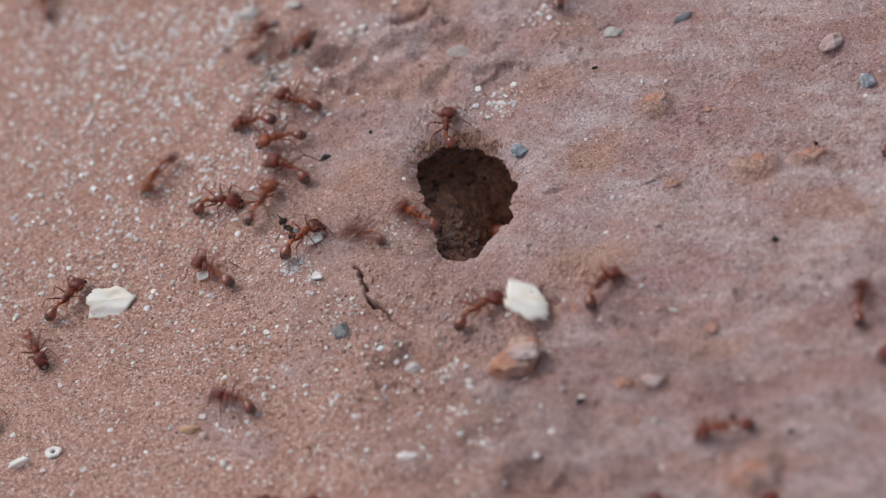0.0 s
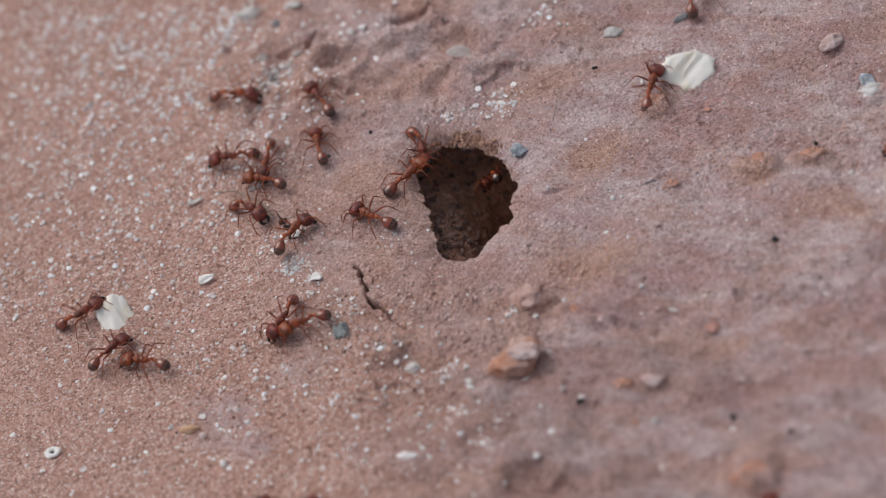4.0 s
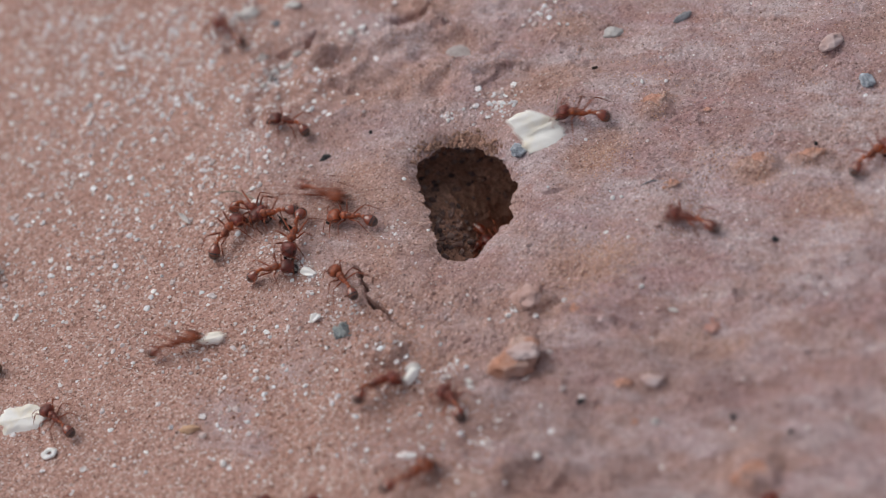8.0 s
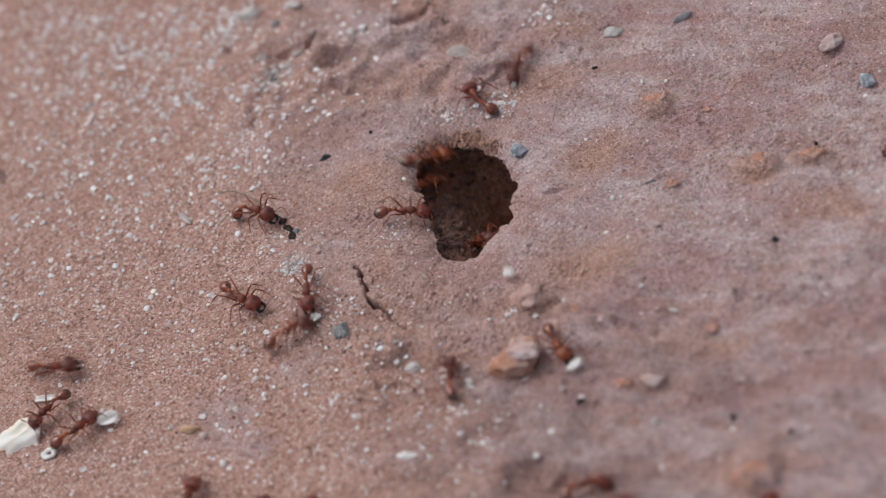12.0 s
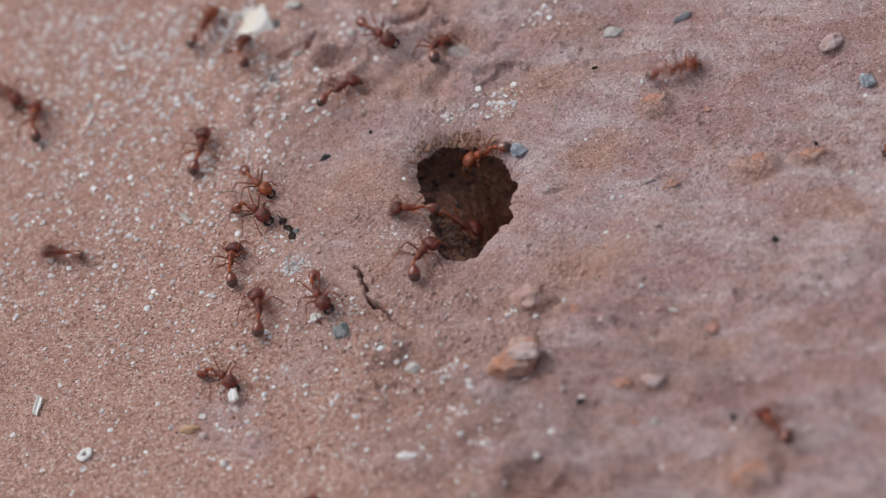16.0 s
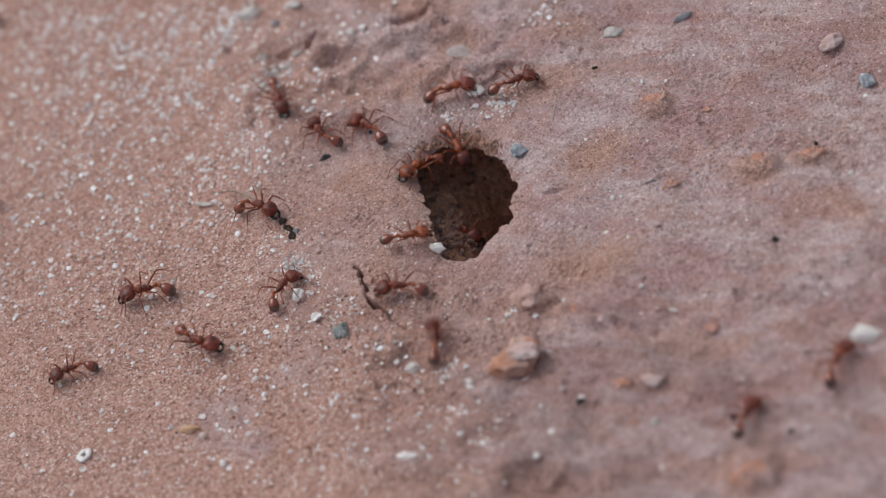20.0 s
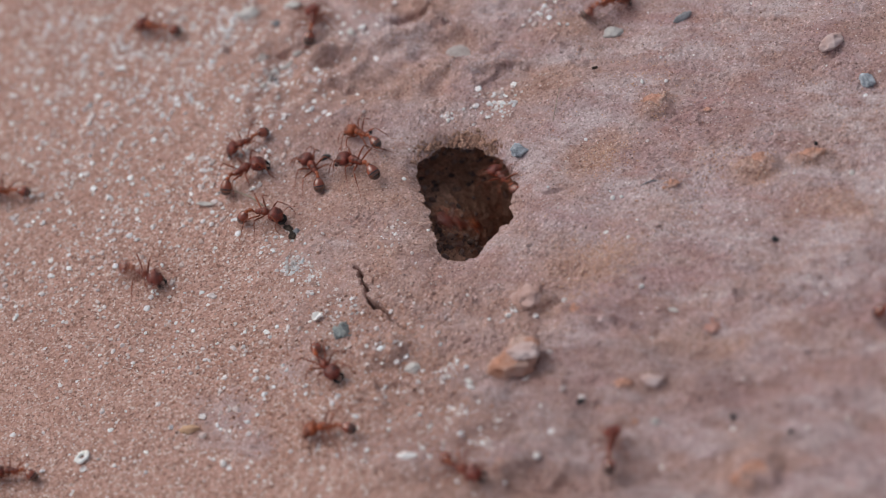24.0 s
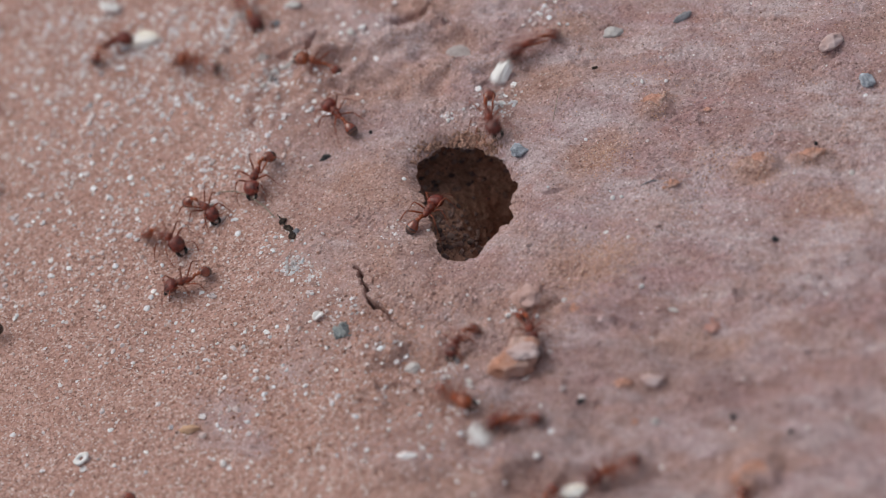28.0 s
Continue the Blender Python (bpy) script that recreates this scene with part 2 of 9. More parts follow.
def earth_material():
    m, t, b = material("red_earth")
    zone = t.nodes.new("ShaderNodeAttribute")
    zone.attribute_name = "crust"
    cell = cells_at(t, 4200)
    speck = t.nodes.new("ShaderNodeSeparateColor")
    t.links.new(cell.outputs["Color"], speck.inputs[0])
    # loose sand: packed grains, each with its own tint
    sand = tones(t, speck.outputs[0], ((0.0, (0.16, 0.095, 0.08)), (0.2, (0.36, 0.21, 0.17)), (0.5, (0.515, 0.31, 0.262)), (0.8, (0.59, 0.4, 0.355)), (0.92, (0.67, 0.55, 0.515)), (1.0, (0.83, 0.78, 0.77))))
    sand = blend(t, 0.3, sand, tones(t, noise_at(t, 160), ((0.3, (0.41, 0.225, 0.18)), (0.7, (0.53, 0.332, 0.28)))))
    # clay crust: pale pinkish grey with redder smears, under a broken film of sand dust
    smear = tones(t, drawn_out(t, 150, -18, 2.8), ((0.4, (0, 0, 0)), (0.62, (1, 1, 1))))
    clay = blend(t, smear, (0.55, 0.457, 0.47), (0.42, 0.276, 0.278))
    pale = tones(t, drawn_out(t, 300, -14, 2.6), ((0.52, (0, 0, 0)), (0.7, (1, 1, 1))))
    clay = blend(t, pale, clay, blend(t, 0.6, clay, (0.56, 0.48, 0.49)))
    rust = tones(t, drawn_out(t, 420, -18, 2.0, 6, 0.7), ((0.52, (0, 0, 0)), (0.64, (1, 1, 1))))
    clay = blend(t, rust, clay, blend(t, 0.55, clay, (0.36, 0.195, 0.16)))
    blot = tones(t, drawn_out(t, 230, -19, 2.8, 7, 0.74), ((0.54, (0, 0, 0)), (0.6, (1, 1, 1))))
    clay = blend(t, blot, clay, blend(t, 0.5, clay, (0.37, 0.235, 0.21)))
    rosy = tones(t, drawn_out(t, 560, -16, 2.2, 6, 0.7), ((0.55, (0, 0, 0)), (0.61, (1, 1, 1))))
    clay = blend(t, rosy, clay, blend(t, 0.4, clay, (0.42, 0.235, 0.225)))
    film = tones(t, noise_at(t, 420, 7, 0.72), ((0.36, (0.31, 0.18, 0.148)), (0.5, (0.455, 0.293, 0.248)), (0.64, (0.54, 0.375, 0.33))))
    film = blend(t, 0.35, film, sand)
    dust = t.nodes.new("ShaderNodeAttribute")
    dust.attribute_name = "dust"
    clay = blend(t, dust.outputs["Fac"], clay, film)
    # crust colour mixed towards a darker mauve-brown within set patches
    dark_mask = t.nodes.new("ShaderNodeAttribute")
    dark_mask.attribute_name = "dark_patches"
    clay = blend(t, dark_mask.outputs["Fac"], clay, blend(t, 0.6, clay, (0.3, 0.195, 0.182)))
    fleck = tones(t, noise_at(t, 3200, 4, 0.7), ((0.3, (0.5, 0.46, 0.45)), (0.45, (0.92, 0.91, 0.91)), (0.6, (1.05, 1.05, 1.05)), (0.72, (1.3, 1.3, 1.3))))
    clay = blend(t, 1.0, clay, fleck, "MULTIPLY")
    mote = tones(t, speck.outputs[1], ((0.0, (0.5, 0.46, 0.45)), (0.1, (0.86, 0.84, 0.84)), (0.88, (1.06, 1.06, 1.06)), (0.95, (1.25, 1.27, 1.28)), (1.0, (1.5, 1.6, 1.65))))
    clay = blend(t, 0.8, clay, mote, "MULTIPLY")
    earth = blend(t, zone.outputs["Fac"], sand, clay)
    # small stains and bare spots over all of it
    stain = tones(t, noise_at(t, 700, 5, 0.75), ((0.34, (0.72, 0.67, 0.65)), (0.48, (1, 1, 1)), (0.58, (1, 1, 1)), (0.7, (1.16, 1.17, 1.18))))
    t.links.new(blend(t, 0.9, earth, stain, "MULTIPLY"), b.inputs["Base Color"])
    b.inputs["Roughness"].default_value = 0.93
    b.inputs["Specular IOR Level"].default_value = 0.2
    relief(t, b, noise_at(t, 2300, 4, 0.65), 0.00011)
    return m


def burrow_earth_material():
    """Red-brown earth of the nest mouth, mixed darker than the sand outside."""
    m, t, b = material("burrow_earth")
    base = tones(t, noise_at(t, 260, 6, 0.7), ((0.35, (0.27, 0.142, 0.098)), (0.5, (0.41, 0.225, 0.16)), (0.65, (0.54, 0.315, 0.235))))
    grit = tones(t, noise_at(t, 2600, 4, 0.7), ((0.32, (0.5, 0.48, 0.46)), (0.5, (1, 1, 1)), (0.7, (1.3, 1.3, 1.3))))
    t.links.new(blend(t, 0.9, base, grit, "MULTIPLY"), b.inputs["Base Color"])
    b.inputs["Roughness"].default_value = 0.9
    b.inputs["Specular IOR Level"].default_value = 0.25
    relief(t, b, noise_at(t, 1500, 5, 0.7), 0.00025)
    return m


def grain_material(name, stops, rough=0.7, gloss=0.35, clear=0.0):
    """Loose grains, each with a tint of its own."""
    m, t, b = material(name)
    geo = t.nodes.new("ShaderNodeNewGeometry")
    tint = tones(t, geo.outputs["Random Per Island"], stops)
    t.links.new(blend(t, 1.0, tint, tones(t, noise_at(t, 4000), ((0.3, (0.8, 0.78, 0.77)), (0.7, (1.08, 1.08, 1.08)))), "MULTIPLY"), b.inputs["Base Color"])
    b.inputs["Roughness"].default_value = rough
    b.inputs["Specular IOR Level"].default_value = gloss
    if clear:
        b.inputs["Subsurface Weight"].default_value = clear
        b.inputs["Subsurface Radius"].default_value = (1.0, 0.9, 0.85)
        b.inputs["Subsurface Scale"].default_value = 0.0003
    return m


def clod_material(name):
    m, t, b = material(name)
    base = tones(t, noise_at(t, 330, 6, 0.65), ((0.32, (0.44, 0.2, 0.14)), (0.45, (0.57, 0.31, 0.235)), (0.57, (0.61, 0.39, 0.33)), (0.7, (0.66, 0.52, 0.48))))
    grit = tones(t, noise_at(t, 3000, 4, 0.7), ((0.32, (0.55, 0.5, 0.48)), (0.5, (1, 1, 1)), (0.7, (1.25, 1.25, 1.25))))
    t.links.new(blend(t, 0.8, base, grit, "MULTIPLY"), b.inputs["Base Color"])
    b.inputs["Roughness"].default_value = 0.95
    b.inputs["Specular IOR Level"].default_value = 0.2
    relief(t, b, noise_at(t, 1400, 6, 0.7), 0.0003)
    return m


def gaster_material(name):
    """Amber at the waist, banded and dark brown towards the tip."""
    m, t, b = material(name)
    co, xyz = t.nodes.new("ShaderNodeTexCoord"), t.nodes.new("ShaderNodeSeparateXYZ")
    t.links.new(co.outputs["Object"], xyz.inputs[0])
    span = t.nodes.new("ShaderNodeMapRange")
    span.inputs["From Min"].default_value, span.inputs["From Max"].default_value = 0.0, -0.0018
    t.links.new(xyz.outputs["X"], span.inputs["Value"])
    band = tones(t, span.outputs[0], ((0.0, (0.17, 0.035, 0.017)), (0.2, (0.25, 0.046, 0.017)), (0.48, (0.25, 0.044, 0.016)), (0.56, (0.06, 0.016, 0.011)), (0.6, (0.03, 0.012, 0.01)), (0.64, (0.15, 0.045, 0.02)), (0.78, (0.09, 0.028, 0.015)), (0.84, (0.03, 0.012, 0.01)), (1.0, (0.045, 0.018, 0.012))))
    t.links.new(blend(t, 0.5, band, tones(t, noise_at(t, 900), ((0.3, (0.6, 0.6, 0.6)), (0.7, (1.3, 1.3, 1.3)))), "MULTIPLY"), b.inputs["Base Color"])
    b.inputs["Roughness"].default_value = 0.24
    b.inputs["Specular IOR Level"].default_value = 0.6
    b.inputs["Coat Weight"].default_value = 0.9
    b.inputs["Coat Roughness"].default_value = 0.06
    b.inputs["Coat IOR"].default_value = 1.6
    return m


def plain_material(name, colour, dark, scale, rough=0.6, depth=0.00005, spread=0.25, gloss=0.4, even=0.5, coat=0.0):
    """Stone, husk or chitin: two tones of noise, an own tone for each object and each loose piece."""
    m, t, b = material(name)
    base = blend(t, tones(t, noise_at(t, scale), ((even - 0.13, (0, 0, 0)), (even + 0.13, (1, 1, 1)))), dark, colour)
    info, geo = t.nodes.new("ShaderNodeObjectInfo"), t.nodes.new("ShaderNodeNewGeometry")
    both = t.nodes.new("ShaderNodeMath")
    both.operation = "ADD"
    t.links.new(info.outputs["Random"], both.inputs[0])
    t.links.new(geo.outputs["Random Per Island"], both.inputs[1])
    f = t.nodes.new("ShaderNodeMath")
    f.operation = "FRACT"
    t.links.new(both.outputs[0], f.inputs[0])
    lo, hi = 1 - spread, 1 + spread
    t.links.new(blend(t, 1.0, base, tones(t, f.outputs[0], ((0, (lo, lo, lo)), (1, (hi, hi, hi)))), "MULTIPLY"), b.inputs["Base Color"])
    b.inputs["Roughness"].default_value = rough
    b.inputs["Specular IOR Level"].default_value = gloss
    if coat:
        b.inputs["Coat Weight"].default_value = coat
        b.inputs["Coat Roughness"].default_value = 0.14
        b.inputs["Coat IOR"].default_value = 1.5
    relief(t, b, noise_at(t, scale * 4), depth)
    return m


EARTH = earth_material()
BURROW_EARTH = burrow_earth_material()
CLOD = clod_material("clay_clod")
SOIL = grain_material("burrow_crumbs", ((0.0, (0.1, 0.07, 0.064)), (0.4, (0.23, 0.15, 0.135)), (0.8, (0.31, 0.19, 0.155)), (1.0, (0.4, 0.29, 0.25))), 0.9, 0.2)
LUMP = plain_material("pink_orange_clay", (0.62, 0.43, 0.375), (0.53, 0.255, 0.17), 330, 0.95, 0.0004, 0.05, 0.2)
RED = plain_material("red_clay", (0.56, 0.32, 0.28), (0.46, 0.22, 0.18), 500, 0.9, 0.0002, 0.05, 0.2)
TAN = plain_material("tan_stone", (0.68, 0.46, 0.32), (0.52, 0.32, 0.2), 500, 0.7, 0.0001, 0.05, 0.3)
QUARTZ = grain_material("quartz", ((0.0, (0.58, 0.45, 0.42)), (0.3, (0.69, 0.6, 0.6)), (0.6, (0.8, 0.77, 0.8)), (0.85, (0.92, 0.92, 0.97)), (1.0, (0.99, 0.99, 1.0))), 0.3, 0.5, clear=0.8)
CHIP = plain_material("white_stone", (0.92, 0.91, 0.92), (0.78, 0.75, 0.75), 1500, 0.35, 0.00005, 0.05, 0.5)
GRIT = grain_material("red_sand", ((0.0, (0.17, 0.09, 0.073)), (0.15, (0.39, 0.205, 0.15)), (0.5, (0.54, 0.3, 0.23)), (0.78, (0.6, 0.395, 0.335)), (0.93, (0.67, 0.54, 0.5)), (1.0, (0.82, 0.76, 0.75))))
DUST = grain_material("orange_clay_dust", ((0.0, (0.38, 0.2, 0.14)), (0.3, (0.53, 0.31, 0.22)), (0.7, (0.61, 0.4, 0.3)), (1.0, (0.7, 0.54, 0.46))), 0.95, 0.2)
MOTES = grain_material("clay_motes", ((0.0, (0.06, 0.055, 0.055)), (0.16, (0.18, 0.115, 0.105)), (0.35, (0.42, 0.24, 0.19)), (0.6, (0.5, 0.37, 0.35)), (0.85, (0.62, 0.5, 0.48)), (1.0, (0.88, 0.85, 0.85))), 0.8)
GREY = plain_material("grey_stone", (0.33, 0.34, 0.37), (0.19, 0.195, 0.215), 900, 0.75, 0.0001, 0.15, 0.3)
BLUE = plain_material("blue_grey_stone", (0.62, 0.68, 0.76), (0.22, 0.25, 0.3), 1100, 0.7, 0.0003, 0.1, 0.4)
GREEN = plain_material("green_grey_stone", (0.44, 0.48, 0.48), (0.22, 0.245, 0.255), 1100, 0.75, 0.0003, 0.1, 0.4)
PALE = plain_material("pale_stone", (0.7, 0.68, 0.66), (0.52, 0.49, 0.48), 700, 0.7, 0.0001, 0.1, 0.3)
DULL = plain_material("dull_grey_stone", (0.47, 0.43, 0.42), (0.38, 0.33, 0.32), 500, 0.8, 0.0001, 0.05, 0.3)
CAP = plain_material("pink_white_stone", (0.68, 0.56, 0.56), (0.55, 0.38, 0.35), 450, 0.8, 0.0002, 0.05, 0.3)
PINK = plain_material("pink_stone", (0.6, 0.42, 0.39), (0.47, 0.29, 0.25), 500, 0.75, 0.0001, 0.06, 0.3)
BLACK = plain_material("black_seed", (0.03, 0.03, 0.035), (0.012, 0.012, 0.014), 900, 0.5, 0.00004, 0.2, 0.4)
TWIG = plain_material("dry_stalk", (0.06, 0.04, 0.032), (0.02, 0.015, 0.013), 900, 0.8, 0.0001, 0.1, 0.3)
STRAW = plain_material("straw", (0.34, 0.29, 0.23), (0.2, 0.165, 0.13), 900, 0.7, 0.00004, 0.15, 0.3)
HUSK = plain_material("seed_husk", (0.97, 0.96, 0.925), (0.87, 0.78, 0.6), 300, 0.6, 0.00008, 0.03, 0.35, even=0.4)
WHITE_HUSK = plain_material("white_flake", (0.95, 0.95, 0.95), (0.87, 0.84, 0.79), 330, 0.6, 0.00008, 0.03, 0.35, even=0.42)
SHELL = plain_material("red_brown_chitin", (0.22, 0.032, 0.017), (0.07, 0.013, 0.01), 1300, 0.4, 0.00015, 0.3, 0.4, coat=0.4)
AMBER = plain_material("amber_chitin", (0.42, 0.09, 0.024), (0.16, 0.032, 0.013), 1300, 0.38, 0.00013, 0.25, 0.4, coat=0.4)
MESO = plain_material("orange_brown_chitin", (0.3, 0.05, 0.019), (0.1, 0.018, 0.011), 1300, 0.38, 0.00014, 0.28, 0.4, coat=0.4)
WAIST = plain_material("orange_chitin", (0.45, 0.1, 0.026), (0.18, 0.036, 0.014), 1200, 0.3, 0.00006, 0.2, 0.5, coat=0.4)
RUMP = gaster_material("banded_gaster")
LIMB = plain_material("leg_chitin", (0.36, 0.085, 0.03), (0.15, 0.034, 0.016), 1400, 0.42, 0.00002, 0.2, 0.45)
JET = plain_material("black_chitin", (0.02, 0.012, 0.01), (0.01, 0.007, 0.006), 1400, 0.25, 0.00001, 0.1, 0.6)


# ---- ground: one sheet to the horizon, opened at the nest mouth ----
def spaced(lo, hi, step, reach, fine):
    """Even steps from lo to hi, closer ones in the fine stretch, then ever wider ones out to reach."""
    mid = [*np.arange(lo, fine[0], step), *np.arange(fine[0], fine[1], 0.1), *np.arange(fine[1], hi, step)]
    gap, out = step, []
    at = mid[-1]
    while at < reach:
        gap *= 1.45
        at += gap
        out.append(at)
    gap, at, back = step, mid[0], []
    while at > -reach:
        gap *= 1.45
        at -= gap
        back.append(at)
    return np.array(back[::-1] + mid + out)


def mesh_from(name, points, faces, mat, smooth=True):
    me = bpy.data.meshes.new(name)
    points = np.asarray(points, np.float32)
    faces = np.asarray(faces, np.int32)
    me.vertices.add(len(points))
    me.vertices.foreach_set("co", points.ravel())
    n = faces.shape[1]
    me.loops.add(faces.size)
    me.loops.foreach_set("vertex_index", faces.ravel())
    me.polygons.add(len(faces))
    me.polygons.foreach_set("loop_start", np.arange(0, faces.size, n, dtype=np.int32))
    me.update(calc_edges=True)
    me.validate()
    me.polygons.foreach_set("use_smooth", np.full(len(me.polygons), smooth))
    me.materials.append(mat)
    return me


def build_ground():
    xs, ys = spaced(-61, 57, 0.17, 60000, (-12, 11)), spaced(-47, 57, 0.17, 60000, (-12, 17.5))
    gx, gy = np.meshgrid(xs, ys)
    x, y = gx.ravel(), gy.ravel()
    z = height(x, y)
    SURFACE.update(x=xs, y=ys, z=z.reshape(len(ys), len(xs)))
    # crumbly shift of the points, so that no rows show
    close = ramp(-np.hypot(x, y), -95, -80)
    px = x + close * 0.06 * grain(x, y, 0.4, 41)
    py = y + close * 0.06 * grain(x, y, 0.4, 42)
    cols, rows = len(xs), len(ys)
    i = (np.arange(rows - 1)[:, None] * cols + np.arange(cols - 1)[None, :]).ravel()
    faces = np.stack([i, i + 1, i + cols + 1, i + cols], 1)
    mx, my = x[faces].mean(1), y[faces].mean(1)
    open_ = np.hypot(mx - HOLE[0], my - HOLE[1]) < rim(np.arctan2(my - HOLE[1], mx - HOLE[0]))
    me = mesh_from("ground", np.stack([px, py, z], 1) * MM, faces[~open_], EARTH)
    attr = me.attributes.new("crust", "FLOAT", "POINT")
    attr.data.foreach_set("value", crust(x, y).astype(np.float32))
    attr = me.attributes.new("dust", "FLOAT", "POINT")
    attr.data.foreach_set("value", (dusting(x, y) * ramp(-np.hypot(x, y), -200, -90)).astype(np.float32))
    attr = me.attributes.new("dark_patches", "FLOAT", "POINT")
    attr.data.foreach_set("value", (dark_patches(x, y) * ramp(-np.hypot(x, y), -200, -90)).astype(np.float32))
    ob = new("ground", me)
    return tagged(ob, "reddish sand and cracked pinkish clay crust", "ground", kind="structure")


BURROW = []


def build_burrow():
    """The walls and floor of the nest mouth: an undercut bowl that falls off into a tunnel."""
    turns, rings = 340, 150
    a = np.linspace(0, 2 * np.pi, turns, endpoint=False)
    s = np.linspace(0, 1, rings)
    A, S = np.meshgrid(a, s)
    R = rim(A)
    wall = np.clip(S / 0.6, 0, 1)
    flat = np.clip((S - 0.6) / 0.4, 0, 1)
    deep = 6.9 + 2.6 * np.cos(A - 0.2)
    out = 5.0 * np.sin(np.pi * np.clip(wall, 0, 1) * 0.9) * (0.3 + 0.7 * np.clip(np.cos(A - 0.1), 0, 1)) * ramp(wall, 0.02, 0.3)
    r = (R + 0.35 + out) * (1 - flat)
    x, y = HOLE[0] + r * np.cos(A), HOLE[1] + r * np.sin(A)
    lip = height(HOLE[0] + (R + 0.35) * np.cos(A), HOLE[1] + (R + 0.35) * np.sin(A))
    z = lip - 0.12 - wall ** 1.1 * deep - flat * 0.8
    z = z - 28 * np.exp(-(((x - HOLE[0] - 5.4) / 4.4) ** 2 + ((y - HOLE[1] - 2.4) / 5.2) ** 2)) * ramp(wall, 0.3, 1.0)
    rough = ramp(wall, 0.0, 0.12)
    d1 = grain(x + 0.8 * z, y - 0.7 * z, 2.2, 51) + 0.6 * grain(y + 0.9 * z, x + 0.5 * z, 1.0, 52) + 0.4 * grain(x - 0.6 * z, y + 0.9 * z, 0.5, 53)
    d2 = grain(y - 0.8 * z, x - 0.7 * z, 2.0, 54) + 0.6 * grain(x + 0.7 * z, y + 0.8 * z, 0.9, 55) + 0.35 * grain(y - 0.5 * z, x + z, 0.45, 56)
    x, y = x + rough * 0.55 * d1 * np.cos(A), y + rough * 0.55 * d1 * np.sin(A)
    z = z + rough * 0.38 * d2 * (0.35 + 0.65 * flat)
    pts = np.stack([x.ravel(), y.ravel(), z.ravel()], 1) * MM
    i = np.arange(rings - 1)[:, None] * turns
    j = np.arange(turns)[None, :]
    k = (j + 1) % turns
    faces = np.stack([(i + j).ravel(), (i + k).ravel(), (i + turns + k).ravel(), (i + turns + j).ravel()], 1)
    me = mesh_from("burrow", pts, faces, BURROW_EARTH)
    BURROW.append(pts[(rough.ravel() > 0.9)] / MM)
    return tagged(new("burrow_wall", me), "crumbly dark earth inside the ant nest mouth", "burrow", kind="structure")


build_ground()
build_burrow()


# ---- loose grains ----
def lumpy(rng, n, squash=0.75):
    """Points and faces of a small uneven stone of about unit radius."""
    bm = bmesh.new()
    bmesh.ops.create_icosphere(bm, subdivisions=n, radius=1)
    pts = np.array([v.co[:] for v in bm.verts])
    faces = np.array([[v.index for v in f.verts] for f in bm.faces])
    bm.free()
    pts = pts * (1 + rng.uniform(-0.38, 0.3, (len(pts), 1))) * np.array([1, rng.uniform(0.68, 1), squash])
    return pts, faces


def scatter(name, places, sizes, mat, label, category, seed, sink=0.25, squash=0.7, zs=None):
    """Many small grains lying on the ground, one mesh."""
    rng = np.random.default_rng(seed)
    kinds = [lumpy(rng, 1, squash) for _ in range(8)]
    P, Q, n = [], [], 0
    zs = tops(places[:, 0], places[:, 1]) if zs is None else zs
    for k, ((x, y), s, z) in enumerate(zip(places, sizes, zs)):
        pts, faces = kinds[k % 8]
        turn = rng.uniform(0, 6.28)
        c, d = math.cos(turn), math.sin(turn)
        q = np.stack([pts[:, 0] * c - pts[:, 1] * d, pts[:, 0] * d + pts[:, 1] * c, pts[:, 2]], 1) * s
        P.append(q + np.array([x, y, z + s * sink]))
        Q.append(faces + n)
        n += len(pts)
    me = mesh_from(name, np.concatenate(P) * MM, np.concatenate(Q), mat, smooth=False)
    return tagged(new(name, me), label, category, kind="stuff")


def outside_hole(p, margin=0.3):
    a = np.arctan2(p[:, 1] - HOLE[1], p[:, 0] - HOLE[0])
    return np.hypot(p[:, 0] - HOLE[0], p[:, 1] - HOLE[1]) > rim(a) + margin


def strewn(n, box, seed, on_sand, on_crust):
    rng = np.random.default_rng(seed)
    p = np.stack([rng.uniform(box[0], box[1], n), rng.uniform(box[2], box[3], n)], 1)
    c = crust(p[:, 0], p[:, 1])
    clump = 0.55 + 0.9 * ramp(grain(p[:, 0], p[:, 1], 5, seed), -0.4, 0.5)
    keep = rng.uniform(0, 1, n) < (on_sand * (1 - c) + on_crust * c) * clump
    return p[keep & outside_hole(p)]


CRUMB = plain_material("brown_crumb", (0.44, 0.275, 0.215), (0.28, 0.16, 0.12), 1500, 0.9, 0.00008, 0.35, 0.2)
VIEW = (-61, 57, -47, 57)
rng = np.random.default_rng(7)


def heap(spots, seed):
    """Clumps of grains: place, spread and number."""
    r = np.random.default_rng(seed)
    p = np.concatenate([np.stack([r.normal(x, s, n), r.normal(y, s * 0.8, n)], 1) for x, y, s, n in spots])
    return p[outside_hole(p, 0.1)]


